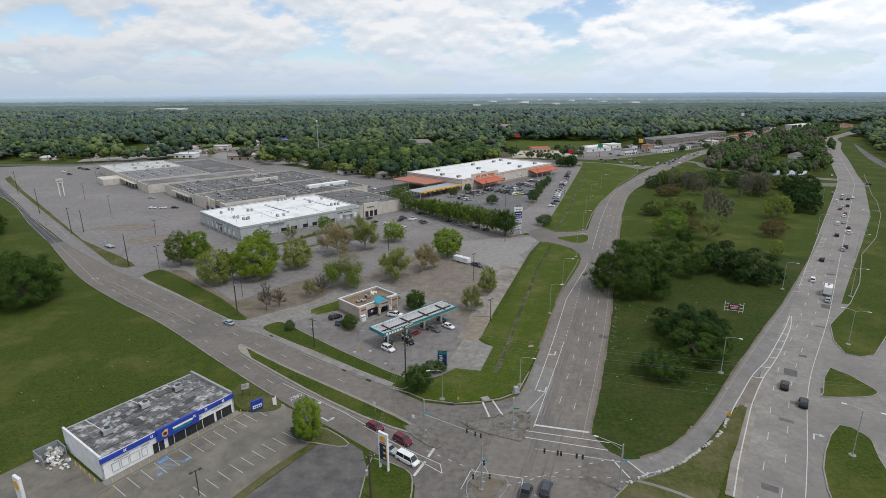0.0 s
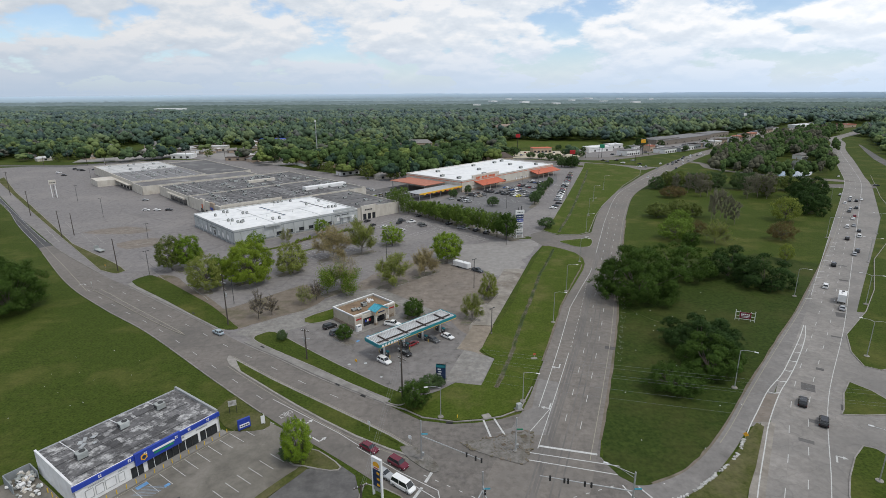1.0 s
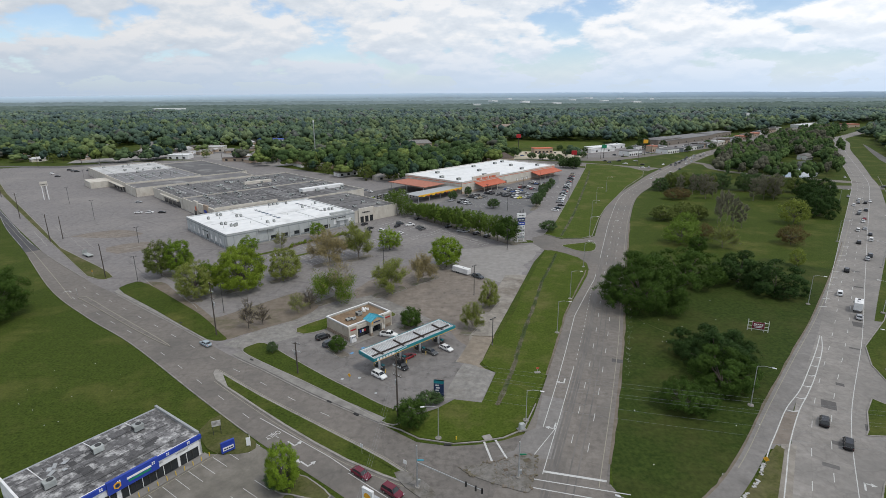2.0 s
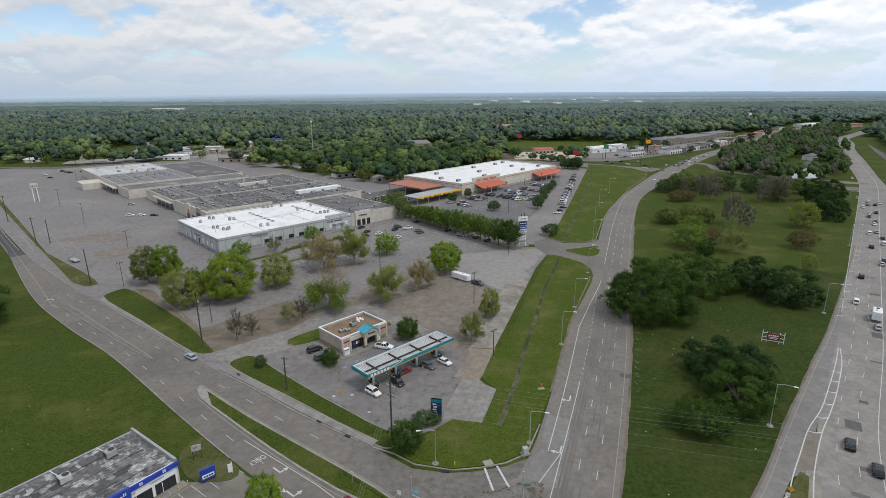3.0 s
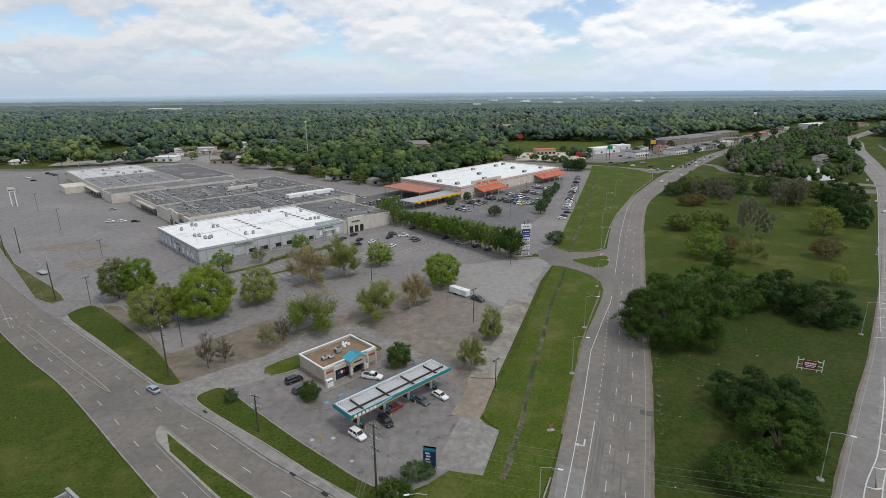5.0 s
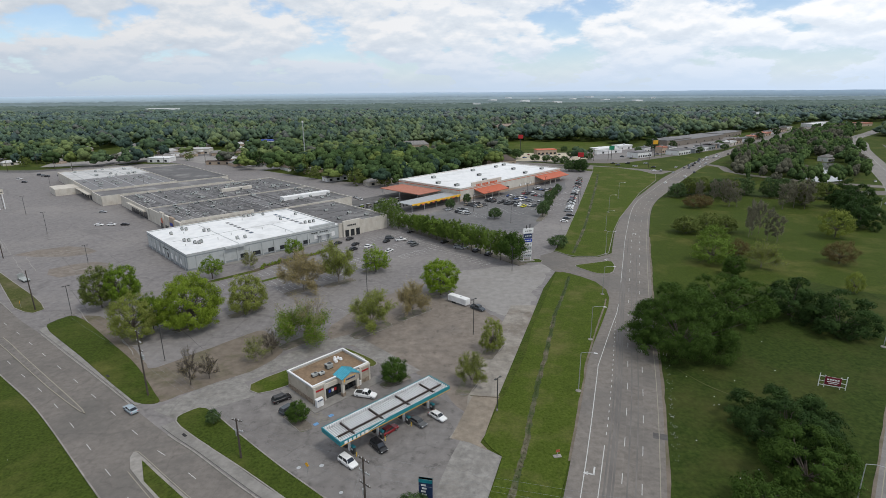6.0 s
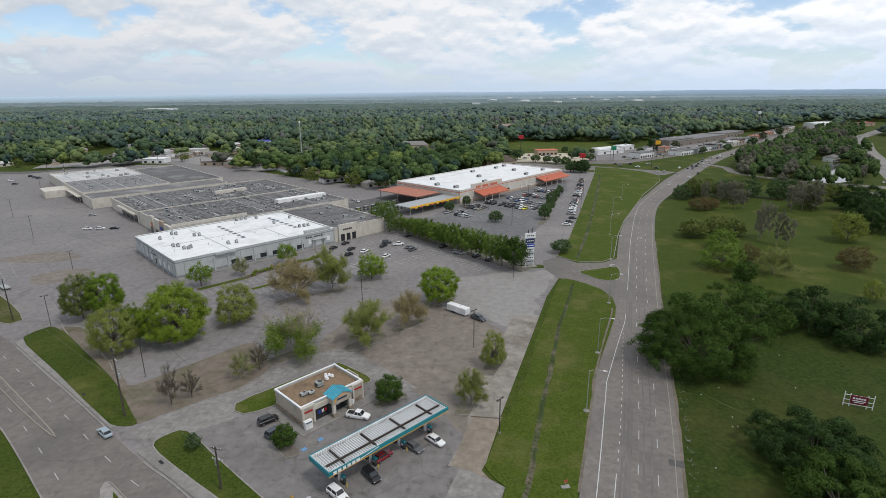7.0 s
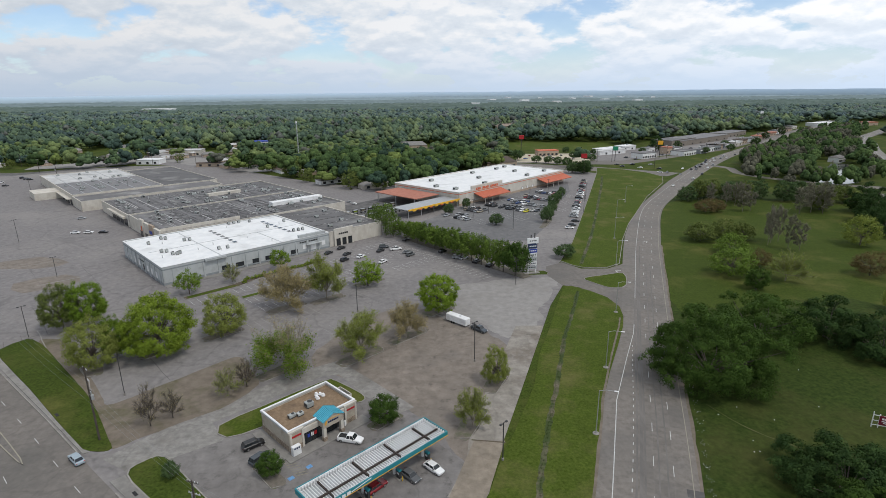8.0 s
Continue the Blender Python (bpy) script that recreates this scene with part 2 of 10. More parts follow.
yellow_line = surf("road_yellow", (0.235, 0.218, 0.175), (0.315, 0.292, 0.232), 1.3, 0.75, stain=(0.30, 0.27, 0.20), stain_scale=0.4, stain_at=(0.45, 0.7), detail=8)
blue_pale = surf("bay_blue_worn", (0.17, 0.22, 0.27), (0.27, 0.33, 0.40), 1.2, 0.85)
blue_line = surf("bay_blue", (0.09, 0.22, 0.42), (0.17, 0.34, 0.56), 1.5, 0.8)
isle_m = surf("island_concrete", (0.130, 0.122, 0.110), (0.215, 0.202, 0.185), 0.9, 0.92, stain=(0.10, 0.088, 0.068), stain_scale=0.35, stain_at=(0.48, 0.66), detail=10, crack=0.3, crack_scale=0.3)
slip_m = surf("slip_concrete", (0.166, 0.156, 0.147), (0.236, 0.223, 0.210), 0.7, 0.9, stain=(0.135, 0.126, 0.117), stain_scale=0.07, stain_at=(0.5, 0.75), detail=9, mid=0.12, mid_scale=0.4, crack=0.08, crack_scale=0.08, spots=0.25)
wall_grey = surf("wall_grey", (0.40, 0.42, 0.42), (0.47, 0.49, 0.49), 0.4, 0.9, stain=(0.33, 0.34, 0.34), stain_scale=0.3, stretch=(1, 1, 0.3))
wall_dark = surf("wall_dark_grey", (0.22, 0.24, 0.25), (0.28, 0.30, 0.31), 0.5, 0.9)
wall_cream = surf("wall_cream", (0.50, 0.465, 0.41), (0.60, 0.565, 0.50), 0.4, 0.9, stain=(0.46, 0.415, 0.355), stain_scale=0.25, stretch=(1, 1, 0.3))
wall_beige = surf("wall_beige", (0.37, 0.325, 0.265), (0.46, 0.41, 0.335), 0.5, 0.9, stain=(0.28, 0.24, 0.19), stain_scale=0.4, stain_at=(0.52, 0.75))
wall_stone = surf("wall_stone", (0.17, 0.125, 0.09), (0.36, 0.30, 0.235), 1.8, 0.92, stain=(0.13, 0.10, 0.075), stain_scale=1.1, detail=4)
wall_tan = surf("wall_tan", (0.36, 0.28, 0.21), (0.44, 0.35, 0.27), 0.6, 0.9, rnd=0.1)
wall_white = surf("wall_white", (0.70, 0.70, 0.70), (0.80, 0.80, 0.79), 0.5, 0.8, stain=(0.58, 0.57, 0.55), stain_scale=0.4, stain_at=(0.5, 0.8))
roof_white = surf("roof_white", (0.68, 0.69, 0.69), (0.80, 0.80, 0.79), 0.25, 0.7, stain=(0.50, 0.50, 0.49), stain_scale=0.09, stain_at=(0.52, 0.8), detail=8)
roof_grey = surf("roof_grey_membrane", (0.098, 0.095, 0.096), (0.158, 0.154, 0.154), 0.10, 0.9, stain=(0.27, 0.265, 0.255), stain_scale=0.05,
                 stain_at=(0.54, 0.70), detail=10, rnd=0.2, stretch=(0.55, 1.6, 1))
roof_tar = surf("roof_tar", (0.062, 0.060, 0.061), (0.140, 0.136, 0.137), 0.7, 0.85, stain=(0.36, 0.355, 0.35), stain_scale=0.4, stain_at=(0.49, 0.64), detail=10, mid=0.3, mid_scale=1.6,
                rnd=0.25)
roof_gravel = surf("roof_gravel", (0.17, 0.115, 0.070), (0.27, 0.19, 0.12), 1.2, 0.97, bump=0.03, stain=(0.13, 0.09, 0.06), stain_scale=0.25, detail=9)
metal_grey = surf("galvanised", (0.40, 0.41, 0.41), (0.52, 0.53, 0.53), 2.0, 0.5, 0.6, rnd=0.12)
unit_m = surf("unit_enamel", (0.28, 0.30, 0.29), (0.40, 0.42, 0.41), 1.0, 0.6, rnd=0.2, stain=(0.30, 0.27, 0.23), stain_scale=0.9, stain_at=(0.55, 0.8))
dark_m = surf("dark_metal", (0.022, 0.022, 0.023), (0.05, 0.05, 0.05), 2.0, 0.6)
black_m = surf("black_matt", (0.012, 0.012, 0.012), (0.03, 0.03, 0.03), 3.0, 0.8)
wood_pole = surf("weathered_pole", (0.045, 0.036, 0.030), (0.085, 0.070, 0.058), 1.0, 0.9, stretch=(6, 6, 0.5))
bark = surf("bark", (0.075, 0.062, 0.050), (0.14, 0.12, 0.10), 3.0, 0.95, bump=0.03)
bark_pale = surf("bark_pale", (0.20, 0.172, 0.142), (0.30, 0.262, 0.222), 2.0, 0.95)
glass_m = surf("window_glass", (0.015, 0.018, 0.02), (0.03, 0.034, 0.038), 0.3, 0.06, spec=0.6)
blue_m = surf("royal_blue", (0.018, 0.045, 0.30), (0.026, 0.062, 0.38), 0.6, 0.5)
teal_m = surf("teal_enamel", (0.010, 0.165, 0.205), (0.018, 0.215, 0.255), 0.6, 0.45)
teal_roof = surf("teal_roof", (0.06, 0.33, 0.46), (0.09, 0.40, 0.52), 1.0, 0.5)
orange_m = surf("orange_enamel", (0.50, 0.105, 0.040), (0.60, 0.14, 0.055), 0.5, 0.6)
canopy_orange = surf("canopy_orange", (0.42, 0.105, 0.055), (0.50, 0.135, 0.072), 0.5, 0.7)
terracotta = surf("terracotta_roof", (0.34, 0.13, 0.085), (0.44, 0.18, 0.12), 0.5, 0.8)
bed_soil = surf("bed_soil", (0.115, 0.100, 0.082), (0.185, 0.163, 0.135), 0.9, 0.97, bump=0.03, stain=(0.085, 0.10, 0.04), stain_scale=0.3, detail=8)
drive_m = surf("drive_concrete", (0.192, 0.182, 0.168), (0.262, 0.250, 0.231), 0.6, 0.92, stain=(0.165, 0.152, 0.136), stain_scale=0.12, stain_at=(0.5, 0.72), detail=9, mid=0.16, mid_scale=0.3, crack=0.10, crack_scale=0.07, spots=0.3)
yellow_faded = surf("road_yellow_faded", (0.20, 0.18, 0.125), (0.30, 0.265, 0.17), 1.3, 0.85)
yellow_m = surf("yellow_enamel", (0.72, 0.40, 0.03), (0.80, 0.47, 0.05), 0.7, 0.6)
red_m = surf("red_enamel", (0.36, 0.015, 0.02), (0.45, 0.02, 0.025), 0.7, 0.5)
maroon_m = surf("maroon_board", (0.13, 0.008, 0.02), (0.17, 0.012, 0.028), 0.7, 0.6)
bollard_m = surf("yellow_post", (0.62, 0.42, 0.03), (0.72, 0.50, 0.05), 1.0, 0.6)
green_m = surf("green_board", (0.01, 0.19, 0.10), (0.015, 0.24, 0.13), 1.0, 0.5)
navy_m = surf("navy_board", (0.012, 0.025, 0.07), (0.02, 0.04, 0.10), 1.0, 0.5)
amber_m = surf("amber_sign", (0.75, 0.36, 0.02), (0.80, 0.42, 0.03), 1.0, 0.6)
tyre_m = surf("tyre_rubber", (0.012, 0.012, 0.012), (0.024, 0.024, 0.024), 4.0, 0.85)
rim_m = surf("alloy_rim", (0.35, 0.35, 0.36), (0.5, 0.5, 0.5), 4.0, 0.35, 0.8)
lens_m = surf("clear_lens", (0.55, 0.56, 0.57), (0.7, 0.7, 0.7), 3.0, 0.15)
tail_m = surf("red_lens", (0.30, 0.01, 0.01), (0.4, 0.015, 0.015), 3.0, 0.25)
PAINT = {}
for pn, pc in (("white", (0.74, 0.74, 0.73)), ("silver", (0.34, 0.35, 0.36)), ("grey", (0.12, 0.125, 0.13)), ("black", (0.012, 0.012, 0.014)),
               ("red", (0.22, 0.010, 0.014)), ("maroon", (0.12, 0.008, 0.022)), ("blue", (0.03, 0.07, 0.20)), ("tan", (0.30, 0.26, 0.20)),
               ("yellow", (0.55, 0.50, 0.03)), ("slate", (0.045, 0.055, 0.065)), ("ice_blue", (0.30, 0.36, 0.40))):
    PAINT[pn] = surf("car_paint_" + pn, pc, tuple(min(1, v * 1.08) for v in pc), 0.8, 0.22, 0.0, spec=0.6)
LEAF = {}
for ln, c1, c2 in (("oak", (0.034, 0.066, 0.013), (0.078, 0.134, 0.027)), ("deep", (0.024, 0.050, 0.016), (0.057, 0.100, 0.028)),
                   ("green", (0.145, 0.212, 0.022), (0.250, 0.330, 0.045)), ("bright", (0.140, 0.225, 0.018), (0.240, 0.340, 0.045)),
                   ("olive", (0.175, 0.208, 0.044), (0.280, 0.314, 0.085)), ("tan", (0.275, 0.228, 0.108), (0.40, 0.340, 0.175)),
                   ("rust", (0.108, 0.082, 0.034), (0.168, 0.130, 0.060)), ("grey", (0.170, 0.168, 0.112), (0.250, 0.245, 0.168)), ("hedge", (0.068, 0.116, 0.020), (0.130, 0.192, 0.040)),
                   
                   ("wood", (0.056, 0.098, 0.038), (0.106, 0.158, 0.062)), ("leafy", (0.100, 0.168, 0.018), (0.185, 0.272, 0.038)), ("moss", (0.100, 0.132, 0.034), (0.170, 0.205, 0.060)),
                   ("spring", (0.098, 0.160, 0.026), (0.170, 0.245, 0.048)), ("limes", (0.150, 0.190, 0.034), (0.235, 0.275, 0.064)), ("lime", (0.105, 0.150, 0.038), (0.180, 0.225, 0.066))):
    lm = surf("leaves_" + ln, c1, c2, 0.5, 0.75, island=0.14, spec=0.06, detail=3, mid=0.20, mid_scale=0.12)
    nt = lm.node_tree
    pb = nt.nodes["Principled BSDF"]
    tl, ms = nt.nodes.new("ShaderNodeBsdfTranslucent"), nt.nodes.new("ShaderNodeMixShader")
    ms.inputs[0].default_value = 0.28
    nt.links.new(pb.inputs["Base Color"].links[0].from_socket, tl.inputs["Color"])
    nt.links.new(pb.outputs[0], ms.inputs[1])
    nt.links.new(tl.outputs[0], ms.inputs[2])
    nt.links.new(ms.outputs[0], nt.nodes["Material Output"].inputs["Surface"])
    LEAF[ln] = lm


# ---- building helpers ----
def link_bm(name, bm, material, parent=None, label=""):
    me = bpy.data.meshes.new(name)
    bm.normal_update()
    bm.to_mesh(me)
    bm.free()
    return link_me(name, me, material, parent, label)


def link_me(name, me, material, parent=None, label=""):
    if material:
        me.materials.append(material)
    ob = new(name, me)
    if parent is not None:
        ob.parent = parent
    if label:
        ob["label"] = label
    return ob


def part(name, bm, material, parent, label=""):
    return link_bm(name, bm, material, parent, label)


def thing(name, m, label, category, group="", kind=""):
    ob = new(name)
    ob.empty_display_size = 0.5
    ob.matrix_basis = m
    return tagged(ob, label, category, group, kind)


def box(sx, sy, sz, x=0, y=0, z=0, bm=None, bevel=0.0, rz=0.0, rx=0.0, ry=0.0):
    """A box centred in x and y, standing on z."""
    bm = bm or bmesh.new()
    r = bmesh.ops.create_cube(bm, size=1, matrix=pose(x, y, z + sz / 2, rx, ry, rz) @ Matrix.Diagonal((sx, sy, sz, 1)))
    if bevel:
        es = list({e for v in r["verts"] for e in v.link_edges})
        bmesh.ops.bevel(bm, geom=es, offset=bevel, segments=1, affect="EDGES")
    return bm


def rod(p, q, r1, r2=None, sides=8, bm=None):
    bm = bm or bmesh.new()
    p, q = Vector(p), Vector(q)
    d = q - p
    m = Matrix.Translation((p + q) / 2) @ d.to_track_quat("Z", "Y").to_matrix().to_4x4()
    bmesh.ops.create_cone(bm, cap_ends=True, segments=sides, radius1=r1, radius2=r1 if r2 is None else r2, depth=d.length, matrix=m)
    return bm


def smooth(pts, n=6, closed=False):
    """Points along a Catmull-Rom curve through pts."""
    p = [np.array(q, float) for q in pts]
    if closed:
        p = [p[-1]] + p + [p[0], p[1]]
    else:
        p = [2 * p[0] - p[1]] + p + [2 * p[-1] - p[-2]]
    out = []
    for i in range(1, len(p) - 2):
        for k in range(n):
            t = k / n
            out.append(0.5 * (2 * p[i] + (p[i + 1] - p[i - 1]) * t + (2 * p[i - 1] - 5 * p[i] + 4 * p[i + 1] - p[i + 2]) * t * t
                              + (3 * p[i] - p[i - 1] - 3 * p[i + 1] + p[i + 2]) * t ** 3))
    if not closed:
        out.append(p[-2])
    return [tuple(q) for q in out]


def even(line, step):
    """The line cut anew at even steps."""
    p = np.array(line)
    s = np.r_[0, np.cumsum(np.hypot(*np.diff(p, axis=0).T))]
    k = np.linspace(0, s[-1], max(2, int(round(s[-1] / step)) + 1))
    return np.c_[np.interp(k, s, p[:, 0]), np.interp(k, s, p[:, 1])], k


def offset(line, d):
    """The line moved d metres to its left."""
    p = np.array(line)
    t = np.gradient(p, axis=0)
    t /= np.linalg.norm(t, axis=1)[:, None]
    return p + np.c_[-t[:, 1], t[:, 0]] * d


def strip_bm(left, right, z, thick=0.0, bm=None):
    """A band between two lines of equal count."""
    bm = bm or bmesh.new()
    a = [bm.verts.new((*p, z)) for p in left]
    b = [bm.verts.new((*p, z)) for p in right]
    for i in range(len(a) - 1):
        bm.faces.new((b[i], b[i + 1], a[i + 1], a[i]))
    if thick:
        for side, flip in ((a, False), (b, True)):
            low_v = [bm.verts.new((v.co.x, v.co.y, z - thick)) for v in side]
            for i in range(len(side) - 1):
                q = (side[i], side[i + 1], low_v[i + 1], low_v[i])
                bm.faces.new(q[::-1] if flip else q)
    return bm


def area_bm(pts, z, thick=0.3):
    """A flat piece of ground of any outline, with sides."""
    if sum(pts[i - 1][0] * pts[i][1] - pts[i][0] * pts[i - 1][1] for i in range(len(pts))) < 0:
        pts = pts[::-1]
    bm = bmesh.new()
    top = [bm.verts.new((p[0], p[1], z)) for p in pts]
    f = bm.faces.new(top)
    if thick:
        bot = [bm.verts.new((p[0], p[1], z - thick)) for p in pts]
        for i in range(len(top)):
            bm.faces.new((top[i - 1], bot[i - 1], bot[i], top[i]))
    bm.normal_update()
    bmesh.ops.triangulate(bm, faces=[f])
    return bm


def area(name, pts, z, material, label, category="ground", kind="structure", thick=0.3):
    return tagged(link_bm(name, area_bm(pts, z, thick), material), label, category, kind=kind)


def kerb(line, w=0.28, z=0.15, name="kerb", closed=False):
    line = list(line)
    if closed:
        line = line + [line[0]]
    ob = link_bm(name, strip_bm(offset(line, w / 2), offset(line, -w / 2), z, 0.3), kerb_m)
    return tagged(ob, "pale weathered concrete kerb along the road edge", "kerb", kind="structure")


def verge(pts, material=None, z=0.11, name="grass_verge", label="mown green grass verge inside a concrete kerb", edge=True):
    area(name, pts, z, material or grass, label, "grass")
    if edge:
        kerb(pts, closed=True)


def place(x, y, deg=0, z=0.0, s=1.0, sz=None):
    return pose(x, y, z, 0, 0, deg) @ Matrix.Diagonal((s, s, sz or s, 1))


def ragged(pts, amp, seed, n=8):
    """A smooth closed outline with a worn, uneven edge."""
    p = np.array(smooth(pts, n, True))
    d = np.array([[noise.noise(Vector((x * 0.12 + seed, y * 0.12, 1.0))) + 0.6 * noise.noise(Vector((x * 0.5 + seed, y * 0.5, 4.0))),
                   noise.noise(Vector((x * 0.12 - seed, y * 0.12, 7.0))) + 0.6 * noise.noise(Vector((x * 0.5 - seed, y * 0.5, 9.0)))] for x, y in p])
    return [tuple(q) for q in p + d * amp]

# ---- ground, roads, lots ----
def ground_sheet():
    """One grass sheet, finer near the camera, that swells gently towards the horizon."""
    bm = bmesh.new()
    xs = [-6000, -4500, -3000, -2000, -1200, -700, -400, 0, 400, 700, 1200, 2000, 3000, 4500, 6000]
    ys = [-600, -100, 0, 300, 600, 900, 1300, 1800, 2400, 3100, 3900, 4850]
    g = [[bm.verts.new((x, y, -0.06 + 0.0 * x)) for x in xs] for y in ys]
    for j in range(len(ys) - 1):
        for i in range(len(xs) - 1):
            bm.faces.new((g[j][i], g[j][i + 1], g[j + 1][i + 1], g[j + 1][i]))
    return tagged(link_bm("ground", bm, grass), "green grass land that reaches to the horizon", "ground", kind="structure")


ground_sheet()

RA = smooth([(-38, -80), (-7, 5), (5, 42), (10, 55), (21, 84), (30.4, 108.4), (43.5, 143), (55.8, 177), (72.2, 226), (91, 280), (111.5, 337), (139, 404.5), (170, 456),
             (213, 522), (257.6, 586.5), (320, 668), (385, 742), (470, 840), (600, 985), (760, 1160)], 8)
RA, _ = even(RA, 4.0)
wa = np.interp(RA[:, 1], [0, 100, 126, 151, 187, 205, 229, 250, 297, 339, 369, 405, 449, 504, 600, 1200],
               [22, 20, 18.3, 18.6, 19, 18, 16, 15.6, 16.8, 17.3, 16.2, 13.6, 15, 17, 16, 14])
LA = offset(RA, 1.0)
LA = RA + (LA - RA) * wa[:, None]
tagged(link_bm("road_highway", strip_bm(LA, RA, 0.0, 0.3), concrete), "pale worn concrete highway with three lanes and dark tyre tracks", "road", kind="structure")

LB = smooth([(-18, -80), (-2, -20), (10, 22), (24, 50), (35, 64), (54.4, 90.5), (66.5, 108.1), (87, 138.7), (121, 180.8), (160.2, 231.8), (215, 303), (289, 399), (337, 463),
             (381, 531), (495, 711), (560, 802), (609.6, 879), (689, 956), (797, 1062), (950, 1200)], 8)
LB, _ = even(LB, 4.0)
wb_ = np.interp(LB[:, 1], [60, 94, 120, 166, 212, 280, 340, 390, 494, 620, 1200], [15, 14.7, 14, 12.6, 15, 19, 22, 20, 16, 18, 16])
RB = LB + (LB - offset(LB, 1.0)) * wb_[:, None]
tagged(link_bm("road_avenue", strip_bm(LB, RB, 0.0, 0.3), concrete_pale), "pale concrete avenue with three lanes and dark patches", "road", kind="structure")

RAMP = smooth([(31.7, 109.4), (33.6, 103.6), (36.6, 100.8), (41.8, 101.8), (49.7, 106.2), (61.1, 117), (78.4, 137.2), (100.5, 162.4), (131.2, 197.3),
               (189.8, 268.5), (267.2, 367.8), (289, 397)], 6)
ramp_in = smooth([(87, 138.7), (73, 121.6), (69, 119.6), (61.5, 111.6), (54.3, 104.6), (46.6, 98.2), (39.1, 94.0), (33, 92.4)], 4)
lb_mid = [tuple(p) for p in LB[::-1] if 140 < p[1] < 398]
area("road_slip", RAMP + lb_mid + ramp_in + [(28, 100)], -0.005, slip_m, "concrete slip road that curves from the junction to the avenue", "road")

LS = smooth([(-480, 566), (-386, 452), (-307.7, 379), (-254, 321), (-207, 273), (-158, 221), (-126, 193.4), (-98.8, 172.5), (-65, 142.5), (-43.2, 123.7),
             (-25.1, 109.7), (-10, 97.3)], 6)
RS = smooth([(-470, 572), (-378, 457), (-262, 336), (-203, 277.5), (-150.6, 232.3), (-131.5, 217.6), (-109.8, 200.4), (-93.7, 187.8), (-80.2, 177), (-70.8, 169.3), (-59.7, 160.6),
             (-52.5, 155.6), (-35.3, 142.4), (-16.7, 130)], 6)
far_l = [p for p in LS if p[0] < -206]
far_r = [p for p in RS if p[0] < -203]
area("road_street_asphalt", far_l + [(-207, 273)] + [(-203, 277.5)] + far_r[::-1], 0.002, street_tar, "dark asphalt two-lane street", "road")
area("road_street", [p for p in LS if p[0] >= -207.5] + [(-16.7, 130)] + [p for p in RS[::-1] if p[0] >= -203.5], 0.0, street_m,
     "pale concrete street with a kerbed median", "road")
area("road_junction", [(-43, 124), (-25, 109.9), (-10, 97.5), (-8, 93), (-9, 40), (-20, 0), (12, 0), (20, 40), (31, 90), (39, 94.2), (36.8, 100.4), (33.8, 103.4), (31.5, 109.4), (37, 126),
                       (17.3, 126), (12, 123.5), (6, 122), (0, 121.5), (-7.4, 123), (-16.7, 130.2)], -0.004, road_grey, "worn concrete road junction", "road")
area("road_junction_slip", [(20, 128), (17.3, 126.5), (14, 120), (10, 118), (22, 117), (26, 128), (29, 140), (24, 142)], 0.0066, slip_m,
     "worn concrete right-turn lane", "road")

LOT = [(-480, 574), (-378, 456), (-262, 336), (-203, 277.8), (-152, 228), (-133, 215), (-78, 171), (-66, 161), (-38, 139), (-18, 127), (-9, 133),
       (-2.5, 136.6), (1.3, 140.1), (8.1, 138.6), (13, 153.6), (8.2, 157.7), (13.2, 172.9), (19.4, 191.5), (30.9, 226.3), (39.6, 253), (48.3, 273.2), (52, 285),
       (47, 294), (53.5, 302.5), (65.6, 333), (87, 396.5), (103.9, 448), (118.2, 491), (140.5, 559), (100, 600), (20, 560), (-60, 500), (-100, 520),
       (-177, 585), (-245, 640), (-330, 640), (-400, 600)]
area("ground_parking_lot", LOT, -0.014, lot, "weathered grey asphalt car park of a shopping mall", "parking lot")
area("ground_driveway", [(44, 286), (48, 273), (54, 270.5), (60, 260.5), (62.3, 240), (66, 238), (76, 262), (84, 292), (82, 301), (78, 297), (71.5, 292.5), (60.3, 292.8),
                         (54, 302), (46, 296)], -0.006, concrete, "pale concrete driveway from the highway to the car park", "driveway")
area("ground_lot_store", [(-14, 375), (24, 336), (46, 338), (62, 372), (74, 416), (96, 470), (104, 512), (60, 470), (14, 420)], -0.008, lot_store,
     "dark asphalt car park of the warehouse store", "parking lot")
area("ground_lot_tan", ragged([(-36, 213), (-24, 244), (-7, 251), (5, 238), (17, 229), (22, 211), (16.5, 193), (11, 174), (7, 160), (4.6, 161), (5, 173), (-14, 198)], 1.6, 2.0), -0.009, lot_tan,
     "tan sun-bleached patch of the car park", "parking lot")
area("ground_lot_pale", ragged([(20, 229), (29, 229), (37, 250), (45, 271), (46, 282), (30, 281), (10, 275), (-6, 266), (2, 250), (12, 240)], 2.6, 5.0), -0.010, lot_pale,
     "pale worn patch of the car park near the drive", "parking lot")
area("ground_station_slab", [(13, 153.6), (8.1, 138.6), (-1.4, 141.2), (0.2, 147), (2.4, 154), (4.6, 159.6)], -0.006, drive_m, "pale concrete apron of the fuel station", "parking lot")
area("ground_station_lot", [(-57, 171.5), (-47, 178), (-40, 182), (-27, 195), (-18, 195), (-9, 187.5), (6, 169.2), (4.6, 159.6), (2.4, 154), (0.2, 147), (-1.4, 141.2), (-6.4, 142.6), (-11.6, 134.4), (-34, 152)], -0.0088, station_m,
     "stained pale concrete forecourt of a fuel station", "parking lot")
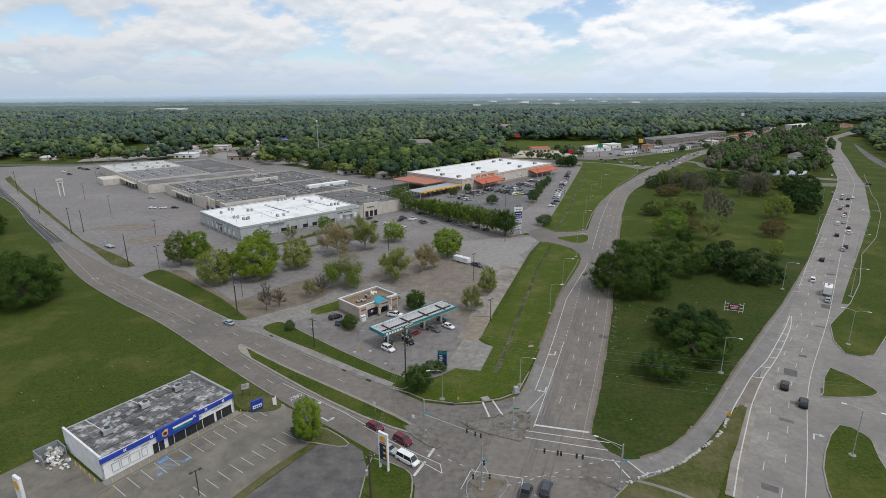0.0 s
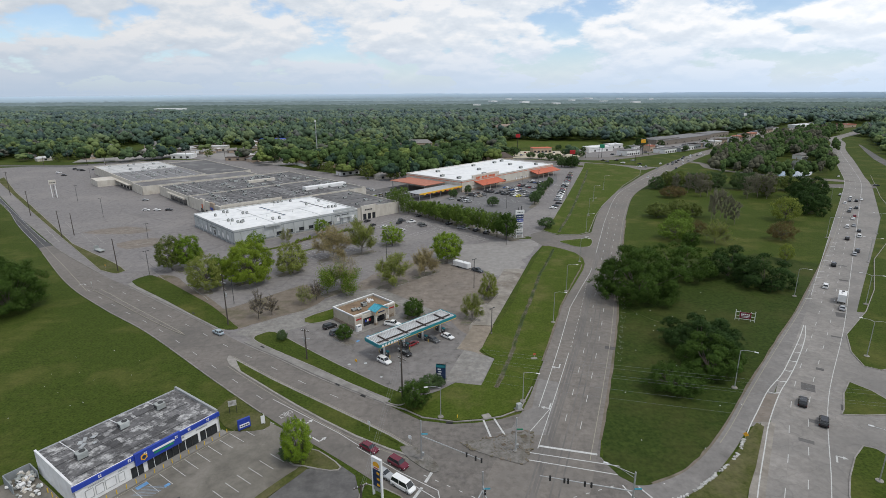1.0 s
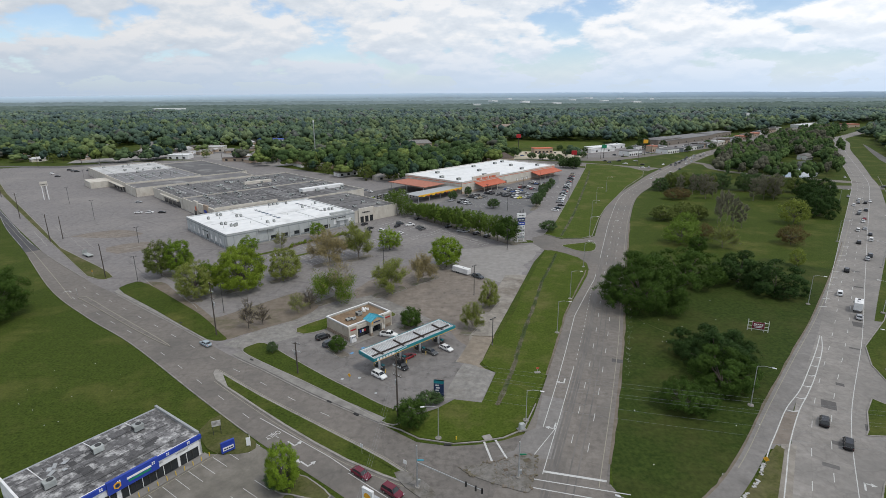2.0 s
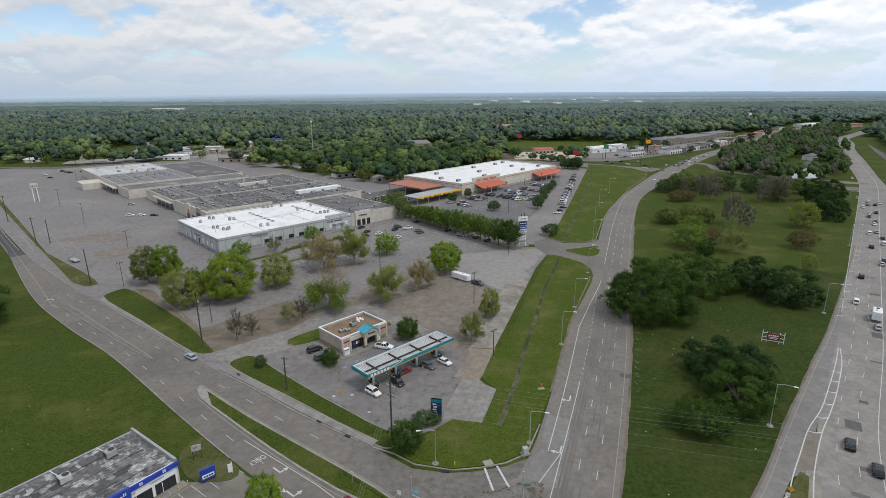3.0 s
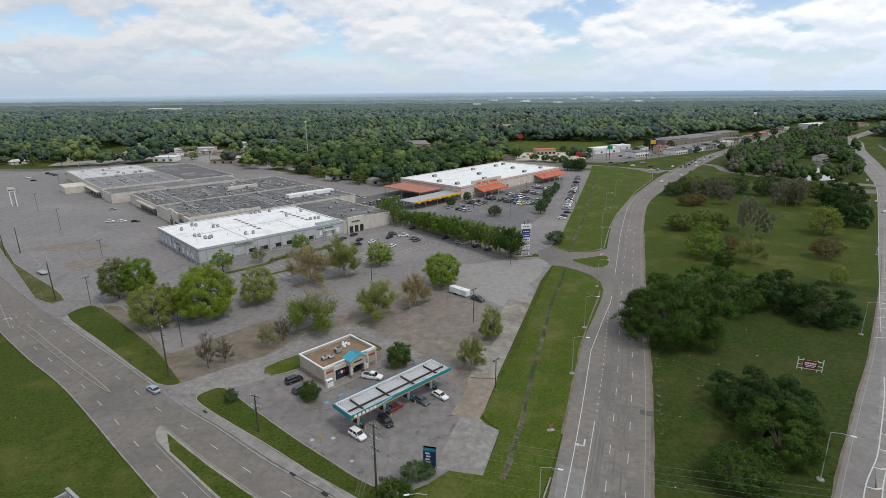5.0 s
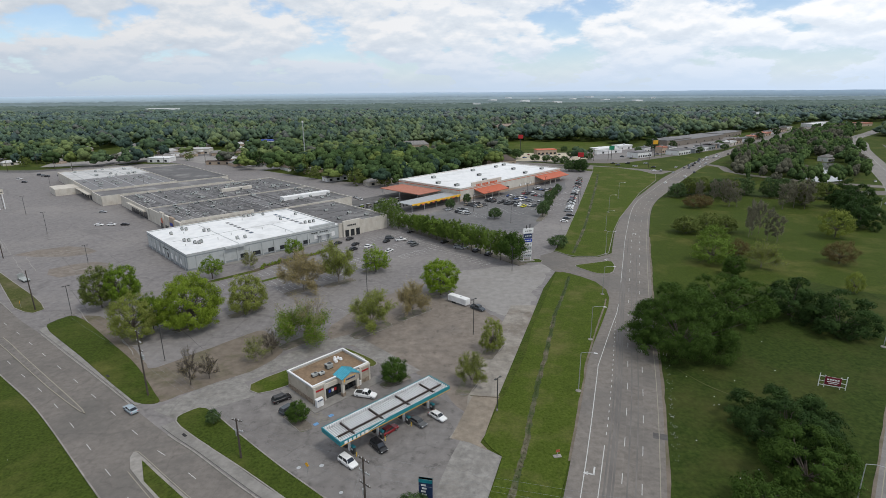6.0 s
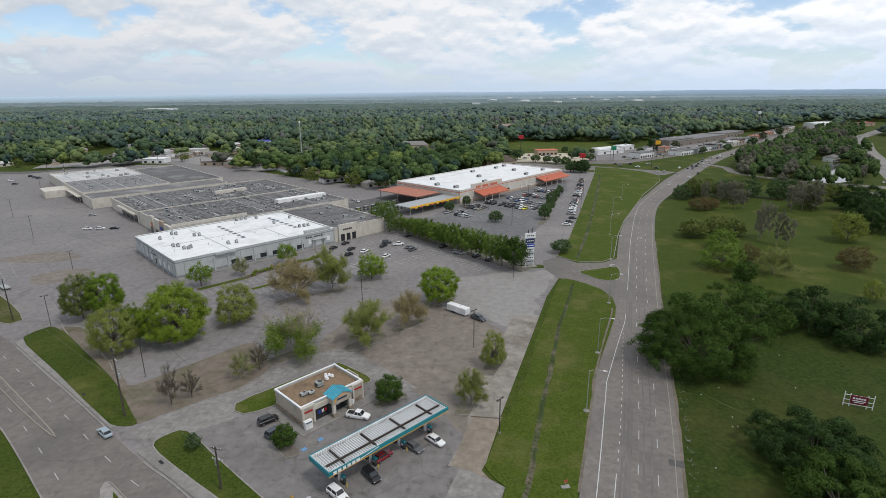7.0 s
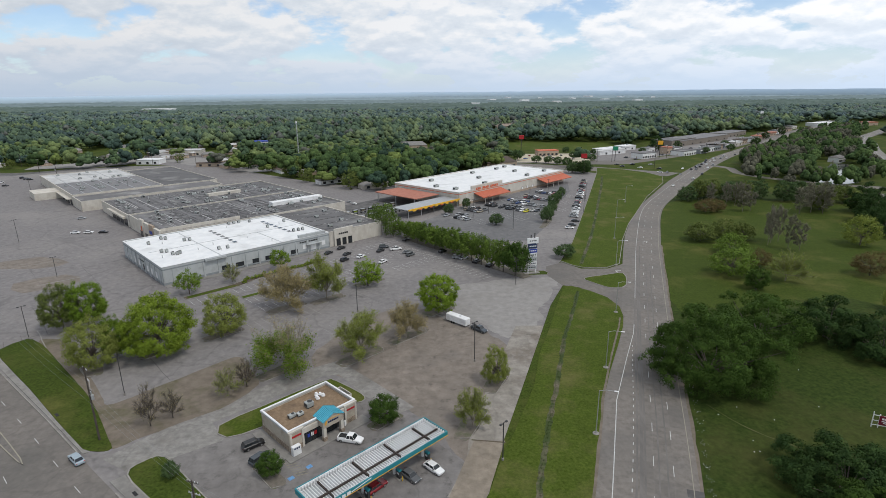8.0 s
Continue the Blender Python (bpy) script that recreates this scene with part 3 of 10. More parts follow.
area("ground_drive_concrete", [(-70, 172), (-63.5, 181), (-53.2, 190.9), (-44.2, 201.5), (-36, 208.8), (-28.3, 213.8), (-18.2, 203.6), (-5.6, 190.1), (-9, 187.5), (-18, 195), (-26.7, 206), (-31, 205),
                               (-43, 193), (-52, 184.5), (-47, 178), (-57, 171), (-62, 167.5)], -0.007, drive_m, "pale concrete drive behind the fuel station", "driveway")
area("ground_tan_drive", [(25, 236), (34, 236), (30.9, 226.3), (19.4, 191.5), (13.2, 172.9), (10, 161), (8.6, 158.2), (2, 160), (6, 169.2), (7.5, 182), (12, 196), (17, 211)], -0.004, lot_lane, "tan worn concrete drive beside the fuel station", "driveway")
area("ground_tan_apron", [(8.1, 177), (11.4, 176.4), (14.8, 176.8), (13.4, 172.3), (10.1, 161.6), (8.8, 158.4), (10.4, 155.6), (6.4, 158.4), (2.4, 159.9), (5.2, 168.5)], -0.002, apron_m, "tan dirty concrete beside the fuel station", "driveway")
tagged(link_bm("apron_joint", box(7.4, 0.4, 0.006, 11.2, 176.7, -0.002, rz=-8), mulch), "dark weedy joint across a concrete drive", "joint", kind="structure")
area("ground_dirt", ragged([(-124, 229.5), (-117, 228.8), (-108, 219.8), (-99.8, 211.8), (-91, 203), (-84, 195.4), (-80.4, 192.6), (-73.9, 199.7), (-63.4, 211.6), (-57.6, 216.6), (-51.6, 209), (-47.0, 201.1), (-51.9, 191.0), (-60.6, 183.6), (-66.4, 178.6), (-69.9, 175.4), (-73.2, 178.5), (-81.6, 188.4), (-88, 196), (-98, 204.5), (-109, 214), (-119, 223)], 0.35, 8.0), -0.0065, dirt,
     "bare brown dirt and dead grass beside the car park", "dirt")
for q in ([(-176, 300), (-168, 309), (-188, 318), (-205, 303)], [(-160, 270), (-146, 283), (-158, 292), (-172, 281)]):
    area("ground_lot_tan", smooth(q, 2, True), -0.010, lot_tan, "tan bare patch of the car park", "parking lot")

area("ground_shops_lot", [(170, 632), (230, 668), (300, 722), (400, 815), (480, 890), (440, 930), (330, 830), (240, 755), (180, 735), (150, 690)], -0.03, lot, "grey asphalt lots of the roadside shops", "parking lot")
area("ground_sandy_lot", [(78, 640), (150, 632), (178, 690), (165, 714), (92, 714)], -0.0008, sand_m, "pale sandy lot beside a restaurant", "parking lot")
area("ground_back_lot", [(-345, 665), (-200, 608), (-172, 640), (-230, 700), (-300, 745), (-380, 735), (-400, 690)], -0.034, lot, "worn grey lots and yards behind the mall", "parking lot")
area("grass_field", [(84, 760), (225, 752), (236, 842), (92, 852)], -0.03, grass_lush, "open bright green field before far woods", "grass")
area("ground_back_lot", [(-250, 632), (-180, 585), (-150, 600), (-215, 660), (-300, 720), (-330, 700)], -0.03, lot_pale, "pale lot behind the mall", "parking lot")
area("ground_back_lot", [(-420, 620), (-370, 632), (-330, 690), (-350, 700), (-430, 650)], -0.03, lot_pale, "pale lot across the far street", "parking lot")

water_m = surf("pond_water", (0.030, 0.036, 0.030), (0.050, 0.058, 0.050), 0.05, 0.07, spec=0.9, bump=0.02)
for q in ([(300, 497), (322, 493), (346, 516), (378, 566), (396, 598), (382, 604), (352, 566), (318, 522)], [(279, 545), (287, 540), (291, 547), (283, 553)]):
    area("water_pond", ragged(q, 2.0, 4.0, 5), 0.02, water_m, "still pale pond that mirrors the sky among trees", "water")
# verges, islands and medians
verge([(-405, 496), (-390.5, 480), (-306, 392.5), (-252, 337), (-213.3, 297.5), (-186.6, 270.5), (-153.8, 237.2), (-147, 233.2), (-143.4, 232.2), (-141.6, 235.6), (-147, 241.5), (-156.1, 249.6), (-174.6, 264.4), (-195.2, 281.2), (-232.4, 320.4), (-279.5, 369.6), (-340.6, 433), (-412.6, 513)], grass_dry, label="dry grass verge between the street and the car park")
verge(smooth([(-131.4, 222.6), (-128.6, 229.6), (-124, 227.8), (-117.6, 223), (-104.3, 210.9), (-90, 198), (-82, 189.6), (-73, 179), (-70.2, 175.7), (-71.2, 174.5), (-74.1, 174.6), (-76.3, 175.4), (-88.8, 185.6), (-106, 200.2), (-126, 216.4)], 2, True), edge=False)
verge(smooth([(-62, 167), (-61, 171), (-57, 172.4), (-47.5, 164), (-34, 152), (-24.9, 144.5), (-17.6, 138.5), (-11.6, 134.2), (-11.5, 130.5), (-15, 130), (-25, 138.4), (-40, 150),
              (-52.9, 159.4)], 3, True))
CORNER = [(-11.8, 131.5), (-6.1, 132.7), (-2.5, 136.6), (1.3, 140.1), (8.1, 138.6), (11.4, 147.8), (13.1, 153.6), (11.0, 156.3), (9.5, 159.4), (11.6, 165.5), (14.2, 173), (17, 179), (20.1, 187), (24.8, 199), (29.4, 217),
          (34.4, 230.6), (41.4, 251.5), (48.2, 271.2), (51.3, 272), (57, 266.6), (61.6, 259.8), (63.3, 251), (62, 242.6), (59.4, 234.9), (53.4, 221.2), (46.3, 205.6), (40.3, 191), (35, 176.3), (30.7, 163.3), (27.5, 154.2), (24.6, 146.3),
          (20.6, 136.5), (16.4, 128), (12, 124.9), (6.6, 123.5), (0.8, 122.8), (-7, 124.6), (-11.5, 128.3)]
verge(CORNER, grass_lush, name="grass_corner", label="lush mown grass strip with a drainage ditch", edge=False)
kerb([(-16.7, 130), (-11.5, 127.6), (-7, 124.2), (0.8, 122.3), (6.6, 123), (12, 124.4), (17, 127.4), (21.6, 138)])
FAR_VERGE = [(53.8, 303.5), (58, 297), (62, 294), (71.5, 293.8), (78.5, 299), (93, 339), (106, 369.5), (124, 405.5), (146, 449.5), (179, 505), (191, 537), (186, 560), (170, 583),
             (150, 592), (140.7, 559), (118.4, 491.3), (104.2, 448), (87.2, 396.5), (65.9, 333)]
verge(FAR_VERGE, grass_lush, name="grass_corner", label="lush mown grass strip with a drainage ditch")
verge(smooth([(58.5, 280.5), (67, 284), (76, 286), (72.5, 272), (66, 269.5), (61, 275)], 3, True), grass_lush, name="grass_island", label="small grass island between two driveways")
for pts, w in (([(12.0, 137.5), (15.1, 146.4), (18.7, 157.8), (21.8, 169.6), (25.2, 181.5), (32.7, 205.9), (38.5, 225.9), (45.6, 245.7), (52.4, 266)], 1.4),
               ([(61.8, 299), (78.9, 346.3), (101.6, 416.1), (125.4, 491.0), (140, 540)], 1.7)):
    c, _ = even(smooth(pts, 6), 1.5)
    rng = np.random.default_rng(int(w * 10))
    j = rng.uniform(0.55, 1.2, (len(c), 1))
    lft, rgt = c + (offset(c, 1) - c) * w / 2 * j, c - (offset(c, 1) - c) * w / 2 * j[::-1]
    tagged(link_bm("ditch_bed", strip_bm(lft, rgt, 0.116), gravel), "stony bed of a shallow drainage ditch", "ditch", kind="structure")
    bm = bmesh.new()
    for k in range(420):
        q = c[rng.integers(len(c))] + rng.normal(0, w * 0.22, 2)
        bmesh.ops.create_icosphere(bm, subdivisions=1, radius=rng.uniform(0.12, 0.32), matrix=pose(q[0], q[1], 0.13, *rng.uniform(0, 180, 3)) @ Matrix.Diagonal((1, 0.8, 0.55, 1)))
    tagged(link_bm("ditch_stones", bm, gravel), "loose broken stones in the drainage ditch", "stones", kind="stuff")

MED2 = smooth([(-65.8, 155.9), (-62.2, 153.6), (-48.6, 142.7), (-30, 129.2), (-14.1, 117.5), (-5, 109), (-8.2, 109.2), (-22.1, 116.8), (-38.9, 129.4), (-53.3, 141.5), (-63.5, 150.5)], 2, True)
area("median", MED2, 0.13, kerb_m, "kerbed concrete edge of a road median", "median")
area("grass_median", [tuple(p) for p in offset(MED2 + [MED2[0]], -0.55)[2:-3]], 0.16, grass, "dry green grass on a road median", "grass")
MED1 = [(-141, 211.4), (-138.6, 213), (-123, 200.6), (-101.2, 183.4), (-87.4, 172.4), (-87.2, 171.2), (-102.4, 182), (-124, 198.8), (-138.5, 210)]
area("median", smooth(MED1, 2, True), 0.13, road_grey, "narrow kerbed concrete road median", "median")
M1 = smooth(MED1, 2, True)
tagged(link_bm("median_edge", strip_bm(offset(M1 + [M1[0]], 0.02), offset(M1 + [M1[0]], -0.2), 0.137), yellow_line), "faded yellow kerb edge of a median", "median", kind="structure")
ISLE = [(2.2, 114.4), (4.2, 112.1), (9.7, 109.2), (15.1, 107.2), (16.6, 110.6), (18.0, 114.3), (18.3, 118.4), (14.4, 118.0), (10.4, 116.6), (6.0, 115.4)]
area("median", ragged(ISLE, 0.12, 3.0, 3), 0.12, isle_m, "worn concrete traffic island with broken edges", "median")
rr = random.Random(14)
bm = bmesh.new()
for k in range(70):
    t = rr.random() * (len(ISLE) - 1)
    p, q, f = ISLE[int(t)], ISLE[int(t) + 1], t % 1
    box(rr.uniform(0.25, 0.9), rr.uniform(0.15, 0.4), rr.uniform(0.1, 0.2), p[0] + (q[0] - p[0]) * f + rr.uniform(-0.5, 0.5), p[1] + (q[1] - p[1]) * f + rr.uniform(-0.4, 0.4), 0.06, bm, rz=rr.uniform(0, 180))
for k in range(46):
    box(rr.uniform(0.1, 0.5), rr.uniform(0.1, 0.4), 0.1, rr.uniform(8.5, 16.5), rr.uniform(110.6, 115.6), 0.08, bm, rz=rr.uniform(0, 180))
tagged(link_bm("island_rubble", bm, dirt), "broken kerb and loose rubble on a traffic island", "rubble", kind="stuff")
for x, y, w, h in ((16.2, 116.6, 1.5, 1.0), (11.4, 113.6, 1.0, 0.8)):
    tagged(link_bm("median_hole", box(w, h, 0.01, x, y, 0.12, rz=20), mulch), "dark dug-out hole in a traffic island", "hole", kind="structure")
TIP = [(2.3, 93.1), (3.7, 95.4), (7.3, 96.3), (10.2, 94.9), (10.4, 92.6), (8.4, 89.5), (5.2, 88.2), (2.4, 89.6)]
area("median", smooth(TIP, 2, True), 0.14, isle_m, "small worn concrete traffic island", "median")
kerb(smooth(TIP, 2, True), 0.22, 0.17, "kerb", True)
area("median_dirt", smooth([(3.4, 93.0), (4.6, 94.6), (7.2, 95.2), (9.0, 94.0), (9.2, 92.6), (7.6, 90.3), (5.2, 89.4), (3.5, 90.2)], 2, True), 0.146, dirt, "bare soil in a traffic island", "median")
area("median", smooth([(-11.6, 112.9), (-8.3, 113.0), (-4.4, 109.2), (-2.7, 105.8), (-3.4, 104.8), (-4.9, 105.0), (-9.2, 108.9)], 2, True), 0.165, isle_m, "worn concrete tip of the grass median", "median")
area("pavement", [(-64.4, 165), (-59.4, 161.1), (-52.3, 156.1), (-35.1, 142.9), (-16.7, 130.3), (-15.4, 132.1), (-33.8, 144.9), (-50.8, 158.1), (-58, 163.2), (-62.4, 166.8)], 0.14, walk_m,
     "pale concrete pavement beside the street", "pavement")
area("pavement", [(-131, 218), (-109.4, 200.9), (-93.4, 188.3), (-80, 177.5), (-75.2, 173.6), (-74, 174.4), (-76.2, 175.2), (-88.7, 185.4), (-105.9, 200), (-126, 216.2), (-130.6, 221)], 0.14, walk_m, "pale concrete pavement beside the street", "pavement")

rr_ = random.Random(15)
GORE = [(71.8, 121.4), (72.6, 119.8), (63, 106), (53.5, 93.6), (40, 75), (22, 52), (20, 60), (29, 88), (34.6, 93.2), (43.9, 96.8), (54.3, 103.6), (61.5, 110.8), (69, 118.8)]
verge(GORE, grass_dry, name="grass_verge", label="dry grass wedge between the slip road and the avenue", edge=False)
kerb([(20, 60), (29, 88), (34.2, 92.9)])
bm = bmesh.new()
gl, _ = even(smooth([(34.6, 93.4), (38, 95.4), (45, 97.9), (53.1, 103.3), (58, 107), (61.2, 109.8), (66, 116)], 6), 0.42)
for k, (x, y) in enumerate(gl):
    if noise.noise(Vector((x * 0.4, y * 0.4, 5.0))) > -0.22:
        box(rr_.uniform(0.3, 0.75), rr_.uniform(0.25, 0.5), rr_.uniform(0.14, 0.26), x + rr_.uniform(-0.25, 0.25), y + rr_.uniform(-0.25, 0.25), 0.02, bm, rz=rr_.uniform(0, 180))
tagged(link_bm("kerb_stones", bm, kerb_white), "broken white kerb stones along the grass wedge", "kerb", kind="stuff")
for q in ([(106.7, 139.6), (110.3, 128.6), (109, 125.6), (104.6, 124.3), (94.8, 124.4), (96, 126.6)],
          [(90.2, 112.6), (93.2, 109), (93, 106), (90.3, 100.6), (84, 84), (76, 70), (68, 74), (73, 91.4), (80.4, 103)],
          [(126.7, 168.4), (119.6, 156.6), (117, 148), (120, 145.6), (125, 147), (136.7, 157.9), (170, 190), (330, 380), (400, 490), (385, 497), (315, 396), (300, 372), (270, 330),
           (226, 277), (196, 247), (166, 208), (147, 187)]):
    verge(smooth(q, 2, True) if len(q) < 12 else q, grass, label="mown grass verge beside the avenue")
area("ground_side_lot", [(45, 70), (63, 95), (78, 115), (95, 138), (108, 155), (120, 172), (133, 190), (146, 186), (124, 150), (138, 158), (182, 196), (190, 180), (140, 115), (112, 78), (90, 52)], -0.012, concrete_pale,
     "pale concrete turn lane and forecourt beside the avenue", "driveway")
area("road_cross", [(196, 538), (214, 556), (150, 600), (60, 640), (40, 625), (140, 575)], -0.006, concrete, "concrete cross street", "road")
area("road_frontage", smooth([(60, 640), (170, 615), (203, 628), (237, 652), (294, 696), (350, 739), (413, 804), (484, 873), (582, 979), (760, 1150), (750, 1165), (570, 985), (472, 880), (402, 811),
                              (340, 748), (286, 704), (225, 662), (190, 645), (80, 655)], 2, True), -0.003, concrete, "concrete road curving towards the shops", "road")
area("road_cross", smooth([(262, 598), (268, 580), (260, 553), (268, 524), (284, 503), (300, 490), (318, 472), (340, 460), (345, 470), (322, 484), (304, 498), (289, 511),
                           (275, 530), (268, 553), (276, 580), (270, 600)], 2, True), 0.006, concrete, "narrow concrete lane through the trees", "road")
area("road_cross", [(300, 436), (320, 432), (400, 430), (560, 420), (560, 432), (400, 446), (330, 449), (305, 451)], -0.003, road_grey, "concrete cross street at the signals", "road")
area("road_service", smooth([(381, 452), (429, 524), (476, 612), (570, 760), (578, 768), (503, 640), (440, 528), (392, 452)], 2, True), 0.0, lot_dark, "asphalt service road", "road")
area("road_far_street", smooth([(-560, 592), (-461, 590), (-400, 580), (-362, 622), (-324, 670), (-280, 727), (-246, 780), (-200, 860), (-208, 866), (-256, 786), (-290, 734),
                                (-334, 678), (-372, 632), (-410, 597), (-560, 606)], 2, True), 0.0, lot_dark, "asphalt street behind the mall", "road")

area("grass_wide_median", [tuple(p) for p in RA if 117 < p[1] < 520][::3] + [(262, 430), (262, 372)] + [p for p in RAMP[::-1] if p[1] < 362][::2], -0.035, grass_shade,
     "green grass between highway and avenue, coloured darker for cloud shade", "grass")
path_pts, _ = even(smooth([(65, 190.1), (68.5, 182.5), (72.3, 177.5), (76.4, 173.9), (82, 167.2), (88.1, 160)], 6), 1.0)
tagged(link_bm("footpath", strip_bm(offset(path_pts, 0.11), offset(path_pts, -0.11), -0.03), grass_dry), "thin trodden path across the grass", "path", kind="structure")
area("grass_median_far", [(83, 246), (92, 250), (101, 247), (110, 252), (119, 249), (128, 256), (139, 252), (147, 258), (154, 250)] + [(x - 0.6, y) for x, y in RAMP if 236 < y < 362] + [(262, 372), (262, 430), (222, 430), (180, 440), (160, 434)] + [tuple(p) for p in RA[::-1] if 258 < p[1] < 425][::4], -0.0345, grass,
     "lighter mown grass with yellow patches between the roads", "grass")
kerb([p for p in LS if -206 < p[0] < -44])
kerb([p for p in RS if -201 < p[0] < -146])
kerb([p for p in RS if -131 < p[0] < -74])
kerb([p for p in RS if -62 < p[0] < -17])
for pth, d1, d2, lo_, hi_ in ((RA, 0.0, -0.9, 112, 330), (LA, 0.75, 0.0, 150, 245), (np.array(RAMP[16:]), 0.7, 0.0, 100, 300)):
    q = pth[(pth[:, 1] > lo_) & (pth[:, 1] < hi_)]
    jit = np.array([[0.75 + 0.5 * noise.noise(Vector((x * 0.3, y * 0.3, 2.0)))] for x, y in q])
    tagged(link_bm("road_gutter", strip_bm(q + (offset(q, 1) - q) * max(d1, d2) * (jit if d1 > 0 else 1), q + (offset(q, 1) - q) * min(d1, d2) * (jit if d2 < 0 else 1), 0.117 if d1 == 0.75 else 0.008), dirt),
           "tan dirt gutter worn along the road edge", "gutter", kind="structure")

# fuel and repair corner
area("ground_shop_lot", [(-86, 103.6), (-72, 93.6), (-53.6, 119.4), (-48.6, 119), (-43.6, 122.8), (-35, 117), (-31.5, 108), (-41.5, 90), (-52, 70), (-80, 20), (-130, 40), (-94, 96), (-89, 104)], -0.010, lot_shop,
     "grey asphalt car park with painted bays beside a parts shop", "parking lot")
area("ground_shop_side", [(-87.6, 105.6), (-80.4, 100.8), (-71.0, 94.2), (-72.5, 92.8), (-82, 98.5), (-89, 103.4)], 0.004, lot_shop, "brown stained concrete beside the shop wall", "parking lot")
area("ground_dark_lot", [(-41, 90), (-30.6, 106), (-24, 107.5), (-20, 104), (-18.2, 98), (-19, 60), (-32, 20), (-80, 20)], -0.008, lot_dark, "dark asphalt forecourt", "parking lot")
area("grass_strip", smooth([(-42.6, 91), (-36.6, 100.6), (-31.5, 107), (-30.6, 105.6), (-36, 98), (-41.2, 89.6), (-54, 66), (-56, 67)], 2, True), 0.08, grass_dry, "dry grass strip between two car parks",
     "grass")
verge(smooth([(-18.2, 98.4), (-16.3, 101), (-10.3, 98), (-8.6, 94.6), (-8.8, 88), (-10, 72), (-18, 72)], 2, True), label="grass island with weeds below a tall sign")
verge(smooth([(-34.5, 108), (-31.5, 112.6), (-27, 110), (-23.4, 106.4), (-25.4, 105.4), (-31, 106.8)], 2, True), grass_dry, label="weedy grass corner with shrubs")
area("grass_corner_dirt", smooth([(-55.5, 134), (-50.9, 129.6), (-43.3, 123.2), (-43.8, 119.8), (-48.8, 119.2), (-53.4, 121), (-58, 128)], 2, True), 0.06, grass_dry,
     "rough dry grass beside a blue sign", "grass")

# ---- paint on the roads ----
def line(path, d, w, material, label, z=0.012, lo=-1e9, hi=1e9):
    p = offset(path, d)
    p = p[(p[:, 1] > lo) & (p[:, 1] < hi)]
    ob = link_bm("road_line", strip_bm(offset(p, w / 2), offset(p, -w / 2), z), material)
    return tagged(ob, label, "road marking", kind="structure")


def dashes(path, d, w, on, gap, lo, hi, material=None, z=0.012, shift=0.0, label="broken white lane line"):
    p, s = even(offset(path, d), 1.0)
    bm, k = bmesh.new(), shift
    while k < s[-1] - on:
        i, j = int(k), int(k + on) + 1
        seg = p[i:j + 1] if j - i > 1 else p[i:i + 2]
        if lo < seg[0][1] < hi:
            t = np.linspace(k, k + on, 4)
            seg = np.c_[np.interp(t, s, p[:, 0]), np.interp(t, s, p[:, 1])]
            strip_bm(offset(seg, w / 2), offset(seg, -w / 2), z, bm=bm)
        k += on + gap
    return tagged(link_bm("road_line", bm, material or white_line), label, "road marking", kind="structure")


line(RA, 1.15, 0.16, yellow_line, "faded yellow edge line", lo=108)
dashes(RA, 4.5, 0.14, 3.3, 8.9, 112, 1000, shift=3)
dashes(RA, 8.25, 0.14, 3.3, 8.9, 112, 1000, shift=5)
line(RA, 12.3, 0.16, white_line, "white lane line", lo=109, hi=160)
dashes(RA, 12.2, 0.16, 1.0, 2.0, 160, 222)
line(RA, 11.4, 0.16, white_line, "white edge line", lo=256, hi=1000)
tp = RA[(RA[:, 1] > 120) & (RA[:, 1] < 236)]
ow = np.interp(tp[:, 1], [120, 146, 171, 187, 208, 226, 240], [15.2, 15.5, 16.0, 16.1, 13.9, 11.8, 11.5])
tp = tp + (offset(tp, 1) - tp) * ow[:, None]
tagged(link_bm("road_line", strip_bm(offset(tp, 0.09), offset(tp, -0.09), 0.012), white_line), "white edge line of a turn lane", "road marking", kind="structure")
for d0, w0, lo0, hi0 in ((10.6, 1.0, 60, 330), (6.4, 0.8, 90, 300)):
    line(RA, d0 + 0.8, w0 * 0.4, rubber, "dark tyre track worn into the concrete", 0.009, lo0, hi0)
    line(RA, d0 - 0.8, w0 * 0.4, rubber, "dark tyre track worn into the concrete", 0.009, lo0, hi0)
line(RA, 10.5, 0.7, rubber, "dark oil streak along a lane", 0.0075, 60, 290)
line(LB, 0.0, 0.16, white_line, "white edge line", lo=200, hi=1000)
dashes(LB, -3.7, 0.14, 3.3, 8.9, 60, 1000, shift=2)
dashes(LB, -7.4, 0.14, 3.3, 8.9, 60, 1000, shift=6)
line(LB, -11.2, 0.16, white_line, "white edge line", lo=60, hi=1000)
ramp_np = np.array(RAMP)
line(ramp_np, -0.9, 0.16, yellow_line, "faded yellow edge line", lo=112, hi=400)
GL = np.array(smooth([(60, 107), (68, 118.2), (75, 126.6), (82.7, 135.6), (91.0, 143.6), (98.7, 152.4), (110, 165.8), (118, 176)], 5))
GR = np.array(smooth([(53.6, 89.6), (60.5, 100.5), (68.4, 112.2), (75, 121.8), (84.7, 134.0), (92.1, 142.0), (99.9, 150.9), (111.5, 165.4), (118.2, 175.5)], 5))
line(GL, 0.0, 0.24, white_line, "white line of a painted wedge", 0.016, lo=116)
line(GR, 0.0, 0.24, white_line, "white line of a painted wedge", 0.0165)
